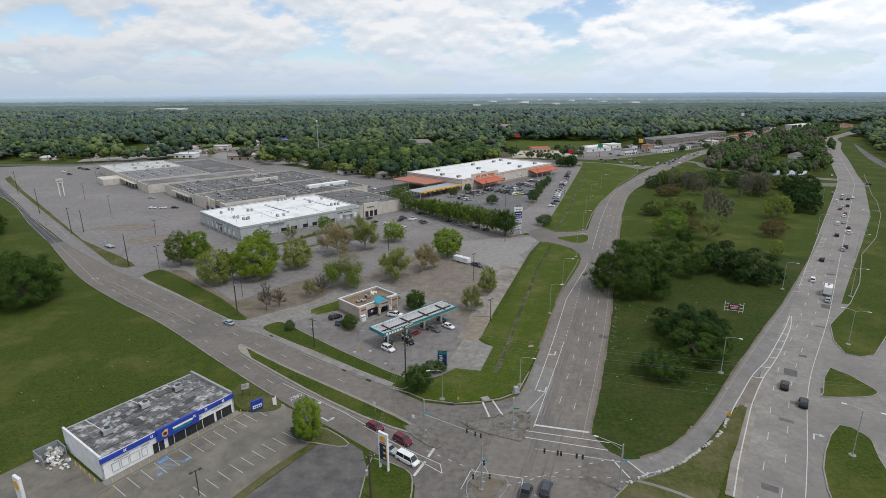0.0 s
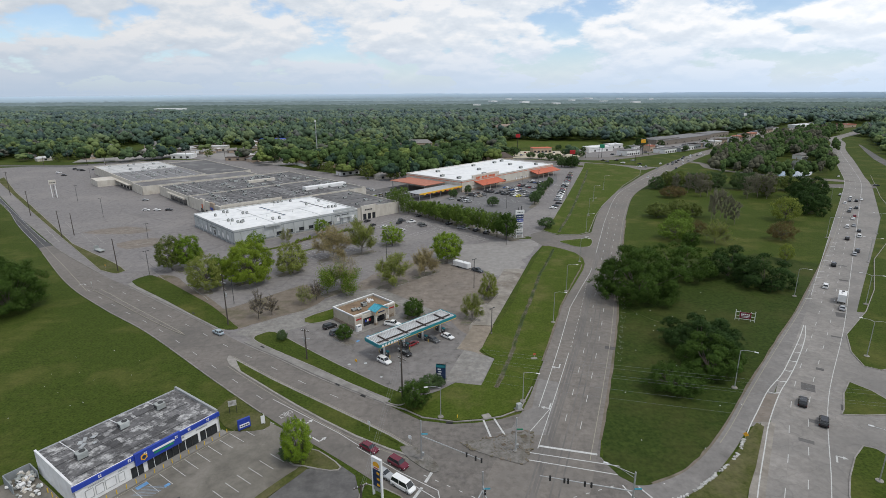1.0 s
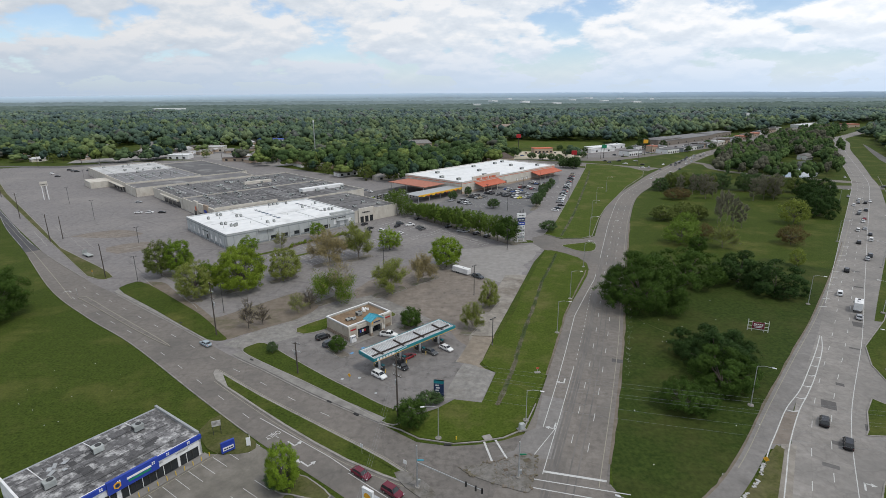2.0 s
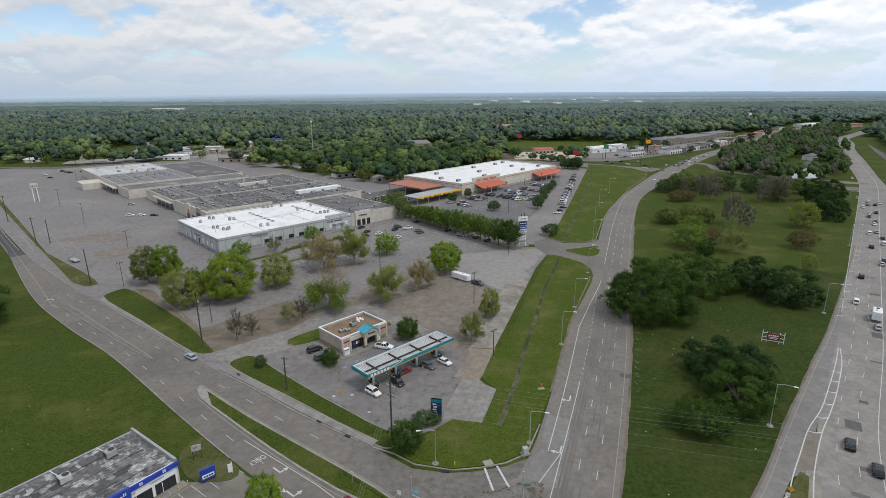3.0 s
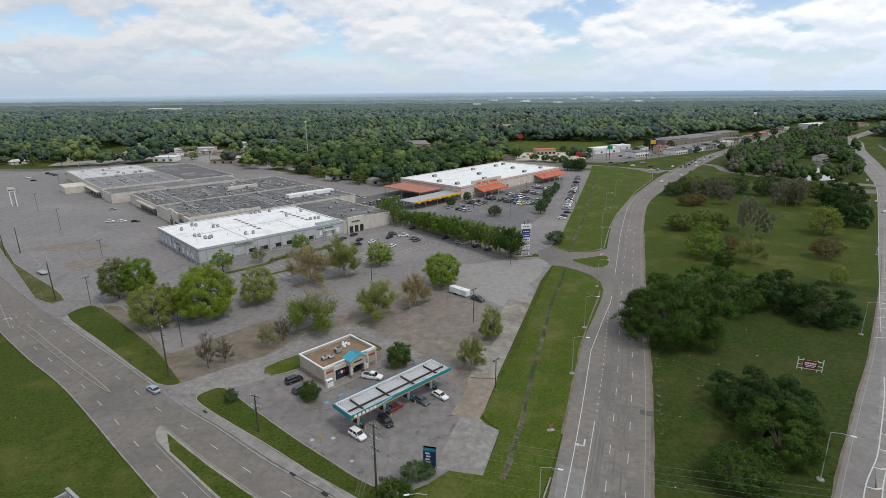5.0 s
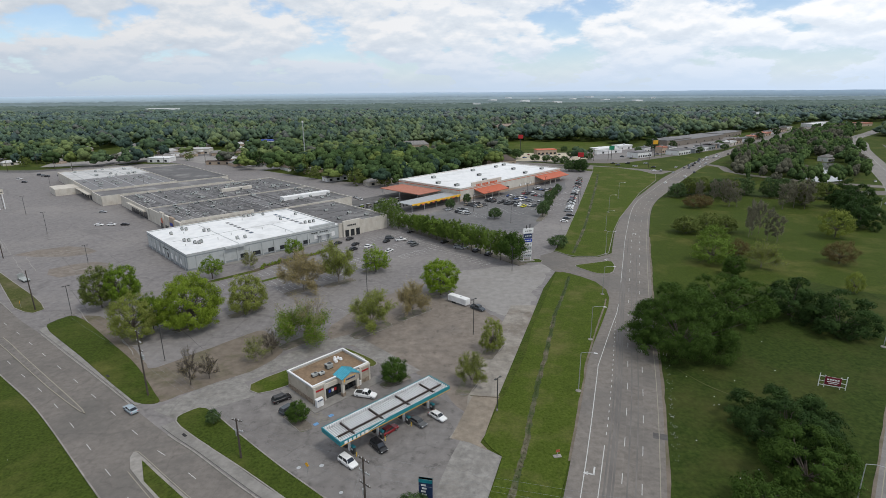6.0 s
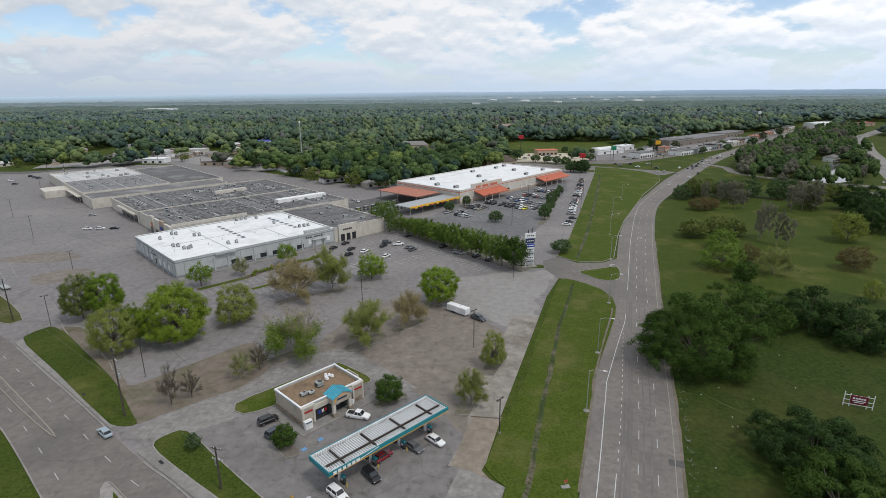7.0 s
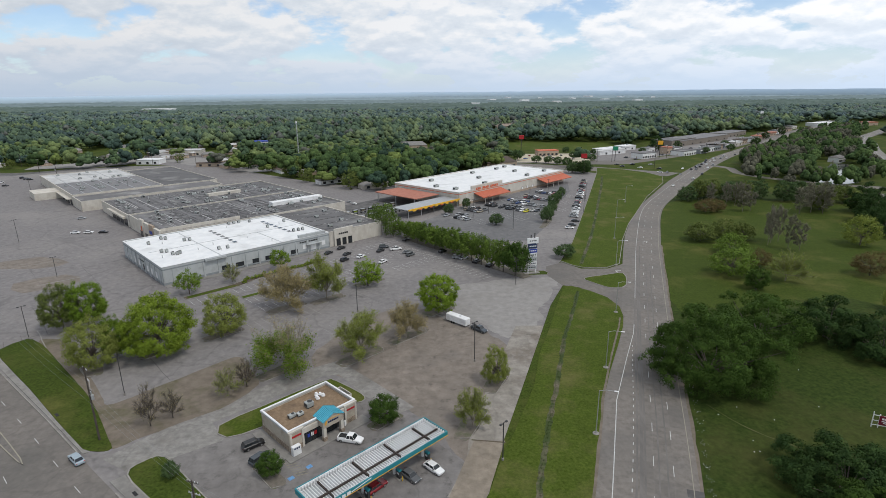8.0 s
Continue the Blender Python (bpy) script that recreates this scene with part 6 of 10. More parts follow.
def shed(x, y, deg, L, D, H, wm, rm, label, pitched=False, name="house", n=4, category="house"):
    """A house or a shop of walls, roof, windows and a door; n windows on its front, and none at all on the farthest."""
    ob = thing(name, pose(x, y, 0, 0, 0, deg), label, category)
    if pitched:
        part("wall", box(L, D, H, 0, 0, 0), wm, ob)
        bm = bmesh.new()
        e = 0.5
        v = [bm.verts.new(p) for p in ((-L / 2 - e, -D / 2 - e, H), (L / 2 + e, -D / 2 - e, H), (L / 2 + e, D / 2 + e, H), (-L / 2 - e, D / 2 + e, H), (-L / 2 + D * 0.3, 0, H + D * 0.24), (L / 2 - D * 0.3, 0, H + D * 0.24))]
        for q in ((0, 1, 5, 4), (1, 2, 5), (2, 3, 4, 5), (3, 0, 4), (3, 2, 1, 0)):
            bm.faces.new([v[i] for i in q])
        part("roof", bm, rm, ob)
    else:
        part("wall", box(L, D, H, 0, 0, 0), wm, ob)
        part("roof", box(L + 0.5, D + 0.5, 0.5, 0, 0, H), rm, ob)
    for k in range(n):
        window_unit(ob, -L / 2 + (k + 0.5) * L / n, -D / 2, 0.6, min(2.6, L / n * 0.6), min(2.0, H * 0.6), "s")
    if n:
        window_unit(ob, -L / 2, 0, 0.1, 1.2, min(2.1, H * 0.8), "w", wall_tan, wall_white, "door")
    return ob


white_roof_building()
mall()
warehouse_store()
kiosk_shop()
fuel_canopy()
parts_shop()
roof_tan = surf("roof_tan", (0.20, 0.155, 0.125), (0.29, 0.235, 0.195), 0.6, 0.9, rnd=0.15)
roof_brown = surf("roof_brown", (0.075, 0.055, 0.045), (0.12, 0.095, 0.08), 1.0, 0.9, rnd=0.2)
roof_shingle = surf("roof_shingle", (0.17, 0.16, 0.15), (0.26, 0.25, 0.24), 0.8, 0.9, rnd=0.3)
wall_dim = surf("wall_dim", (0.17, 0.145, 0.12), (0.23, 0.20, 0.17), 0.6, 0.9, rnd=0.1)
for x, y, deg, L, D, H, wm, rm, lb, pt, n in (
        (352, 838, 41, 150, 34, 6.5, wall_dim, roof_mid, "long flat-roofed brown strip mall", False, 16),
        (310, 800, 41, 66, 26, 8, wall_dim, roof_grey, "flat-roofed brown shop row", False, 6),
        (448, 930, 42, 80, 24, 6, wall_dim, roof_mid, "flat-roofed pale shop row", False, 9),
        (275, 690, 38, 26, 16, 5, wall_white, roof_grey, "small white roadside restaurant", False, 5),
        (330, 740, 40, 24, 14, 5, wall_dark, roof_grey, "small grey roadside shop", False, 5),
        (222, 668, 34, 24, 15, 5.5, wall_white, roof_grey, "white bank with dark windows", False, 6),
        (197, 720, 34, 34, 14, 5, wall_white, roof_white, "long white roadside building", False, 6),
        (122, 700, 10, 24, 12, 5.5, wall_tan, orange_m, "restaurant with orange-red walls and roof", False, 5),
        (57, 612, 20, 32, 20, 5, wall_tan, roof_brown, "brown-roofed building beside trees", True, 5),
        (36, 645, 20, 26, 14, 5, wall_white, roof_white, "white flat-roofed building beside trees", False, 4),
        (-254, 838, 10, 46, 20, 7, wall_white, blue_m, "white building with a blue roof band", False, 7),
        (726, 1126, 20, 52, 24, 6, wall_white, roof_white, "distant white flat-roofed warehouse building", False, 8),
        (770, 1110, 20, 60, 26, 6, wall_tan, roof_brown, "distant brown flat-roofed shop row", False, 8),
        (398, 618, 30, 14, 10, 4.6, wall_white, roof_shingle, "pale pavilion with a wide grey hipped roof beside a pond", True, 6),
        (-3, 690, 20, 34, 18, 5, wall_cream, roof_shingle, "long low apartment house", True, 6),
        (-40, 775, 10, 44, 18, 6, wall_tan, roof_shingle, "brown apartment block among trees", True, 7),
        (-395, 682, 0, 22, 10, 4, wall_white, roof_white, "small white flat-roofed office", False, 3),
        (-370, 714, 0, 38, 12, 4, wall_cream, roof_shingle, "row of low pale houses", True, 4),
        (-312, 660, 0, 24, 16, 4.5, wall_white, roof_white, "white flat-roofed shop behind the mall", False, 3),
        (-306, 741, 5, 30, 18, 6, wall_cream, roof_pale, "cream commercial building behind the mall", False, 4),
        (-227, 632, 0, 46, 7, 3.6, wall_tan, roof_brown, "long low brown building behind the mall", False, 5),
        (-102, 764, 0, 16, 12, 6, wall_white, roof_white, "white shed among the trees", True, 2),
        (-107, 1026, 0, 26, 16, 9, wall_white, roof_white, "white building above the trees", False, 3),
        (-62, 998, 0, 58, 18, 8, wall_white, roof_shingle, "pale apartment building among the trees", True, 4),
        (-1045, 2135, 8, 110, 40, 15.5, wall_white, roof_white, "far white flat-roofed warehouse above the trees", False, 4),
        (-92, 520, 38, 20, 10, 3.4, wall_white, roof_shingle, "small pale house beside the store", True, 3),
        (-52, 497, 38, 24, 9, 3.4, wall_cream, roof_shingle, "small pale house beside the store", True, 3),
        (-32, 552, 30, 22, 10, 3.4, wall_white, roof_brown, "small pale house beside the store", True, 3),
        (205, 1040, 5, 70, 18, 9, wall_tan, roof_tan, "long brown apartment block behind a field", True, 9),
        (130, 1075, 5, 60, 18, 9, wall_tan, roof_tan, "long brown apartment block behind a field", True, 8)):
    shed(x, y, deg, L, D, H, wm, rm, lb, pt, "building", min(n, 6), "building")
for k in range(12):
    q = 2500 + 150 * k
    shed(q * (0.06 + 0.34 * (k * 5 % 12) / 12), q, 10 * k, 34 + 5 * k, 24, 17 + k % 4, wall_white, roof_white, "far pale warehouse on the horizon", False, "building", 0, "building")
SHOPS = ((196, 706, 28, 40, 11, 4.6, wall_white, roof_pale), (228, 748, 30, 24, 12, 5, wall_white, roof_white), (244, 716, 40, 14, 10, 5.5, wall_white, roof_grey), (262, 708, 40, 12, 9, 7, wall_tan, terracotta),
         (276, 722, 42, 20, 12, 5, wall_cream, roof_grey), (300, 706, 42, 18, 11, 4.6, wall_dark, roof_mid), (318, 724, 42, 16, 10, 4.8, wall_white, roof_grey), (338, 748, 42, 22, 12, 5, wall_tan, roof_brown),
         (356, 762, 42, 18, 11, 4.6, wall_dark, roof_grey), (382, 786, 42, 24, 12, 5, wall_cream, roof_pale), (404, 812, 42, 20, 12, 5.4, wall_tan, roof_brown), (432, 838, 42, 26, 12, 4.8, wall_white, roof_grey),
         (462, 872, 42, 22, 12, 5, wall_tan, terracotta), (486, 902, 42, 22, 12, 5.4, wall_cream, roof_brown), (512, 930, 42, 26, 13, 5, wall_tan, terracotta), (540, 962, 42, 24, 12, 5, wall_white, roof_grey),
         (585, 1010, 42, 28, 14, 5, wall_tan, roof_brown), (624, 1058, 42, 30, 14, 5, wall_cream, roof_grey), (772, 1112, 20, 36, 16, 6, red_m, roof_grey), (812, 1128, 20, 44, 18, 6, wall_tan, terracotta), (760, 1160, 20, 40, 16, 6, wall_white, roof_pale))
for x, y, deg, L, D, H, wm, rm in SHOPS:
    ob = shed(x, y, deg, L, D, H, wm, rm, "small flat-roofed shop beside the busy road", False, "building", 2, "building")
    part("fascia", box(L + 0.3, 0.4, 0.9, 0, -D / 2 - 0.2, H - 1.2), rm if rm in (terracotta, roof_brown) else wall_white, ob)
    part("roof_unit", box(2.4, 1.8, 1.2, L * 0.2, D * 0.1, H + 0.5, bevel=0.1), unit_m, ob)
rng = random.Random(21)
HOUSES = [(-543, 715), (-465, 640), (-424, 656), (-393, 682), (-370, 728), (-317, 678), (-303, 706), (-302, 738), (-348, 775), (-270, 770), (-251, 806), (-235, 660), (-194, 645), (-150, 585),
          (-122, 565), (-91, 540), (-104, 585), (-60, 560), (-130, 620), (-170, 690), (-60, 640), (-100, 700), (-30, 600), (-470, 780), (-420, 860), (-520, 900), (-215, 620), (-228, 690), (-205, 735), (-180, 640), (-150, 640), (-125, 660), (-110, 620), (-80, 605), (-75, 575), (-45, 570), (-20, 640), (0, 620), (-275, 720), (-262, 745),
          (-330, 720), (-345, 740), (-385, 760), (-440, 700), (-500, 660), (-330, 810), (-290, 830), (-200, 800)]
for k, (x, y) in enumerate(HOUSES):
    shed(x, y, rng.choice((40, 52, 130, 140)) + rng.uniform(-6, 6), rng.uniform(14, 24), rng.uniform(9, 12), 3.2, rng.choice((wall_white, wall_tan, wall_cream, wall_tan)),
         rng.choice((roof_shingle, roof_brown, roof_shingle, roof_shingle, roof_pale)), "small single-storey house with a shallow roof", k % 4 > 0, "house", 1)
for k in range(58):
    y = rng.uniform(760, 2300)
    x = rng.uniform(-0.75, 0.6) * y
    if abs(x - y * 0.58) < 120 or x > 80 and y < 1000:
        continue
    shed(x, y, rng.uniform(0, 180), rng.uniform(16, 40), rng.uniform(10, 20), rng.uniform(4, 7), rng.choice((wall_white, wall_tan, wall_cream)),
         rng.choice((roof_white, roof_shingle, roof_shingle, roof_brown)), "far house or shed among the trees", rng.random() < 0.6, "house", 0)

# ---- trees ----
def quad_mesh(name, c, u, v):
    """Diamond leaves: centres and two half axes each."""
    n = len(c)
    co = np.empty((n, 4, 3))
    co[:, 0], co[:, 1], co[:, 2], co[:, 3] = c - u, c - v, c + u, c + v
    me = bpy.data.meshes.new(name)
    me.vertices.add(n * 4)
    me.vertices.foreach_set("co", co.reshape(-1))
    me.loops.add(n * 4)
    me.loops.foreach_set("vertex_index", np.arange(n * 4, dtype=np.int32))
    me.polygons.add(n)
    me.polygons.foreach_set("loop_start", np.arange(0, n * 4, 4, dtype=np.int32))
    me.update(calc_edges=True)
    return me


def leaf_axes(nrm, size, rng):
    n = len(nrm)
    r = rng.normal(size=(n, 3))
    u = np.cross(nrm, r)
    u /= np.linalg.norm(u, axis=1)[:, None] + 1e-9
    v = np.cross(nrm, u)
    s = size * rng.uniform(0.6, 1.3, (n, 1))
    return u * s, v * s * 0.75


def limbs_mesh(segs, sides=4):
    """Tapered limbs from rows of start, end and two radii."""
    co, faces = [], []
    for p, q, r1, r2 in segs:
        p, q = np.array(p, float), np.array(q, float)
        d = (q - p) / (np.linalg.norm(q - p) + 1e-9)
        a = np.cross(d, (0.3, 0.9, 0.2))
        a /= np.linalg.norm(a)
        b = np.cross(d, a)
        o = len(co)
        for c, r in ((p, r1), (q, r2)):
            for i in range(sides):
                t = 2 * math.pi * i / sides
                co.append(c + (a * math.cos(t) + b * math.sin(t)) * r)
        for i in range(sides):
            j = (i + 1) % sides
            faces.append((o + i, o + j, o + sides + j, o + sides + i))
    me = bpy.data.meshes.new("limbs")
    me.from_pydata([tuple(c) for c in co], [], faces)
    for f in me.polygons:
        f.use_smooth = True
    return me


def make_tree(name, label, leaf, h, w, seed, total=3200, size=0.42, trunk=0.22, base=0.28, blobs=90, bark_m=None, lump=0.30, clump=0.19, low=0.16, belly=0.44, arms=(), thin=0.0, lobes=0):
    """A tapered trunk with limbs, and a rounded crown of many small leaf clumps, about h high and w wide.
    low: where the crown begins; belly: where it is widest; arms: clumps that reach out, as x, y, z and radius."""
    rng = np.random.default_rng(seed)
    ob = thing(name, Matrix.Identity(4), label, "tree")
    z0 = h * low
    cz, rx = z0 + (h - z0) * belly, w / 2
    q = np.arange(blobs) + 0.5
    dz = 1 - 1.94 * q / blobs
    th = q * 2.39996 + rng.uniform(-0.4, 0.4, blobs)
    ring_r = np.where(dz > 0, (1 - dz ** 2) ** 0.5, (1 - dz ** 2) ** 0.36)
    d = np.c_[np.cos(th) * ring_r, np.sin(th) * ring_r, dz]
    reach = np.array([1 + lump * noise.noise(Vector(v) * 1.7 + Vector((seed, 0, 0))) + 0.6 * lump * noise.noise(Vector(v) * 4.1 + Vector((0, seed, 0))) for v in d])[:, None]
    span = np.where(d[:, 2:] > 0, np.array([[rx, rx, h - cz]]), np.array([[rx, rx, cz - z0]]))
    f = rng.uniform(0.3, 1.0, (blobs, 1)) ** 0.3
    r = rng.uniform(0.65, 1.35, (blobs, 1)) * clump * rx
    c = d * np.maximum(span - r * 0.45, span * 0.4) * reach * f + (0, 0, cz)
    if lobes:
        kz = 1 - 1.8 * (np.arange(lobes) + 0.4) / lobes
        ka = np.arange(lobes) * 2.39996 + rng.uniform(-0.3, 0.3, lobes)
        kr = np.where(kz > 0, (1 - kz ** 2) ** 0.5, (1 - kz ** 2) ** 0.3)
        way = np.c_[np.cos(ka) * kr, np.sin(ka) * kr, kz]
        swell = np.array([1 + lump * noise.noise(Vector(v) * 1.9 + Vector((seed, 3, 0))) for v in way])[:, None]
        size_k = np.where(way[:, 2:] > 0, np.array([[rx, rx, h - cz]]), np.array([[rx, rx, cz - z0]]))
        own = np.arange(blobs) % lobes
        e = rng.normal(size=(blobs, 3)) * 0.9
        e += way[own] * 0.6 + (0, 0, 0.35)
        e /= np.linalg.norm(e, axis=1)[:, None]
        girth = rng.uniform(0.8, 1.25, (lobes, 1))[own] * rx * 1.25 / lobes ** 0.5
        shell_c = c * (0.88, 0.88, 0.88)
        c = (way * size_k * swell * 0.80 + (0, 0, cz))[own] + e * girth * (1, 1, 0.8)
        c = np.where(rng.random((blobs, 1)) < 0.27, shell_c, c)
        c[:, 2] = np.maximum(c[:, 2], 0.6)
    r = np.repeat(r, 3, 1) * (1, 1, 0.8)
    if len(arms):
        c = np.r_[c, np.array(arms)[:, :3]]
        r = np.r_[r, np.repeat(np.array(arms)[:, 3:], 3, 1) * (1, 1, 0.7)]
    segs = [(np.array((0, 0, -0.1)), np.array((0.05, 0.03, h * base)), trunk * 1.3, trunk)]
    fork = np.array((0.05, 0.03, h * base))
    far_ = rng.choice(len(c), min(len(c), 14 if lobes else max(16, blobs // 3)), replace=False)
    for k in far_:
        mid = fork + (c[k] - fork) * 0.5 + rng.normal(0, 0.04 * w, 3)
        segs.append((fork * (1, 1, rng.uniform(0.8, 1.0)), mid, trunk * 0.45, trunk * 0.26))
        segs.append((mid, mid + (c[k] - mid) * 0.8, trunk * 0.26, trunk * 0.08))
    link_me("trunk", limbs_mesh(segs), bark_m or bark, ob)
    wgt = r[:, 0] ** 2 * rng.uniform(1 - thin, 1.0, len(c))
    k = rng.choice(len(c), total, p=wgt / wgt.sum())
    e = rng.normal(size=(total, 3))
    e /= np.linalg.norm(e, axis=1)[:, None]
    p = c[k] + e * r[k] * rng.uniform(0.4, 1.05 if lobes else 1.15, (total, 1))
    out = (p - (0, 0, cz)) / (rx, rx, max(h - cz, 1))
    nrm = e * 0.9 + out * 0.5 + (0, 0, 0.3) + rng.normal(0, 0.16 if lobes else 0.28, (total, 3))
    nrm /= np.linalg.norm(nrm, axis=1)[:, None]
    p[:, 2] = np.maximum(p[:, 2], 0.3)
    link_me("crown", quad_mesh("crown", p, *leaf_axes(nrm, size, rng)), LEAF[leaf], ob)
    return ob


def make_broom(name, label, leaf, h, w, seed, buds=6000, size=0.1, trunk=0.24, base=0.16, bark_m=None, tuft=None, limbs=11, fine=1.0, spire=False):
    """A leafless or budding tree: limbs that fan out from a low fork into a dome of fine twigs.
    tuft: leaf tone and a share of the twigs that already carry leaves, low in the crown."""
    rng = np.random.default_rng(seed)
    ob = thing(name, Matrix.Identity(4), label, "tree")
    fork = np.array((0.0, 0.0, h * base))
    segs, tips = [(np.array((0, 0, -0.1)), fork, trunk * 1.2, trunk)], []
    root = fork
    if spire:
        segs.append((fork, np.array((0.1, 0.05, h * 0.9)), trunk, trunk * 0.3))
    for i in range(limbs):
        if spire:
            fork = root + (0, 0, h * (0.78 - base) * i / limbs)
        el = math.acos(1 - 0.86 * (i + 0.5) / limbs)
        az = i * 2.39996 + rng.uniform(-0.3, 0.3)
        d1 = np.array((math.sin(el) * math.cos(az), math.sin(el) * math.sin(az), math.cos(el)))
        end = fork + d1 * np.array((w / 2, w / 2, h * (1 - base))) * rng.uniform(0.68, 0.86)
        if spire:
            end = fork + np.array((math.cos(az) * w * 0.36, math.sin(az) * w * 0.36, h * 0.15)) * rng.uniform(0.75, 1.1) * (1.1 - 0.45 * i / limbs)
        knee = fork + (end - fork) * 0.45 + np.array((0, 0, -0.02 * h)) + rng.normal(0, 0.015 * w, 3)
        segs += [(fork, knee, trunk * 0.5, trunk * 0.34), (knee, end, trunk * 0.34, trunk * 0.14)]
        for j in range(11):
            s = rng.uniform(0.25, 0.95)
            p = fork + (knee - fork) * s / 0.45 if s < 0.45 else knee + (end - knee) * (s - 0.45) / 0.55
            d2 = (end - fork) / np.linalg.norm(end - fork) + rng.normal(0, 0.42, 3) + (0, 0, 0.16)
            d2 /= np.linalg.norm(d2)
            q = p + d2 * w * rng.uniform(0.16, 0.27)
            segs.append((p, q, trunk * 0.17, trunk * 0.08))
            for _ in range(8):
                u = p + (q - p) * rng.uniform(0.2, 1.0)
                d3 = d2 + rng.normal(0, 0.45, 3) + (0, 0, 0.12)
                d3 /= np.linalg.norm(d3)
                v = u + d3 * w * rng.uniform(0.07, 0.16)
                v[2] = min(v[2], h)
                segs.append((u, v, 0.030 * fine, 0.014 * fine))
                tips.append((u, v))
    link_me("trunk", limbs_mesh(segs, 3), bark_m or bark_pale, ob)
    ends = np.array([t[1] for t in tips])
    starts = np.array([t[0] for t in tips])

    def sprigs(n, pick, size_, tone, spread, part_name):
        k = rng.choice(pick, n)
        p = starts[k] + (ends[k] - starts[k]) * rng.uniform(0.1, 1.1, (n, 1)) + rng.normal(0, spread, (n, 3))
        nrm = rng.normal(0, 0.7, (n, 3)) + (0, 0, 0.6)
        nrm /= np.linalg.norm(nrm, axis=1)[:, None]
        link_me(part_name, quad_mesh(part_name, p, *leaf_axes(nrm, size_, rng)), LEAF[tone], ob)

    sprigs(buds, np.arange(len(tips)), size, leaf, 0.02 * w, "crown")
    if tuft:
        tone, n, side = tuft
        a = np.arctan2(ends[:, 1], ends[:, 0])
        score = ends[:, 2] / h + 0.13 * np.cos(a - side) + rng.normal(0, 0.12, len(ends))
        sprigs(n, np.argsort(score)[:int(len(ends) * 0.5)], 0.2, tone, 0.035 * w, "leaf_tuft")
    return ob


def plant(proto, spots, h0, w0):
    """Sets the tree at the first spot and its copies at the others; a spot is x, y, height, width, turn."""
    for i, (x, y, h, w, a) in enumerate(spots):
        m = pose(x, y, 0, 0, 0, a) @ Matrix.Diagonal((w / w0, w / w0, h / h0, 1))
        if i == 0:
            proto.matrix_basis = m
        else:
            c = copy_thing(proto, Matrix.Identity(4))
            c.matrix_basis = m


def tree_kind(name, label, leaf, h, w, seed, spots, maker=make_tree, **kw):
    plant(maker(name, label, leaf, h, w, seed, **kw), spots, h, w)


ROUND = dict(total=21000, size=0.18, blobs=230, lump=0.24, clump=0.135, low=0.10, belly=0.42)
tree_kind("shade_tree", "large leafy green shade tree in a car park bed", "green", 17, 19, 11, [(-81.2, 218.8, 19.8, 19.6, 20)], total=34000, size=0.195, blobs=300, lump=0.24, clump=0.125, low=0.03, belly=0.38)
tree_kind("shade_tree", "dense green shade tree in a car park bed", "leafy", 14, 14, 12,
          [(-115.0, 239.2, 15.4, 12.8, 0), (-93.2, 217.6, 12.4, 9.0, 250)], **ROUND)
tree_kind("shade_tree", "slender dark green tree beside the building front", "leafy", 10, 9, 46,
          [(-94.5, 267.3, 9.4, 9.4, 190), (-67.7, 294.6, 9.8, 9.2, 300)], total=5200, size=0.17, blobs=70, lump=0.5, clump=0.2, low=0.22)
tree_kind("shade_tree", "mottled green and olive tree in a car park bed", "moss", 14, 12, 47, [(-121.6, 236.6, 15.6, 12.2, 0)], **{**ROUND, "total": 14000, "lump": 0.32})
tree_kind("shade_tree", "light olive-green tree with new leaves and visible limbs", "olive", 14, 14, 13,
          [(-95.8, 211.2, 15.0, 14.6, 0), (-67.2, 232.6, 13.8, 14.8, 120), (15.2, 200.8, 10.8, 7.6, 60)], total=17000, size=0.16, blobs=190, lump=0.30, clump=0.15, low=0.05, belly=0.38)
tree_kind("shade_tree", "bright yellow-green round tree in a car park bed", "bright", 14, 14, 14, [(-0.1, 247.0, 14.4, 14.4, 30), (-32.6, 107.8, 11.2, 6.8, 10)], **ROUND)
tree_kind("shade_tree", "small fresh green tree in a car park bed", "bright", 11, 12, 48, [(-27.8, 274.4, 11.0, 11.6, 100)], **{**ROUND, "total": 9000, "lump": 0.36})
tree_kind("shade_tree", "small dense dark green tree at the fuel station", "oak", 7, 8, 19,
          [(-12.2, 184.0, 7.0, 7.6, 40), (-33.2, 166.8, 5.2, 5.4, 90), (-8.9, 129.1, 7.2, 7.6, 140)], total=9000, size=0.15, blobs=110, lump=0.3, clump=0.2, low=0.08, trunk=0.16, base=0.2)
tree_kind("budding_tree", "half-bare tree with tan buds on a dome of fine branches", "tan", 14, 16, 15,
          [(-53.2, 253.0, 17.0, 17.6, 0), (-9.9, 228.4, 13.2, 11.6, 80)], maker=make_broom, buds=26000, size=0.135)
tree_kind("budding_tree", "half-bare tree with sparse olive leaves on pale branches", "olive", 14, 14, 16,
          [(-22.2, 216.6, 14.2, 15.8, 0), (8.0, 182.4, 9.6, 7.6, 50), (-41.2, 260.6, 18.2, 15.6, 200)], maker=make_broom, buds=22000, size=0.14)
tree_kind("budding_tree", "half-bare tree with thick bunches of fresh green leaves low down", "tan", 14, 17, 17, [(-41.9, 209.6, 15.2, 18.4, 0)], maker=make_broom, buds=5000, size=0.12, tuft=("leafy", 9500, 0.6))
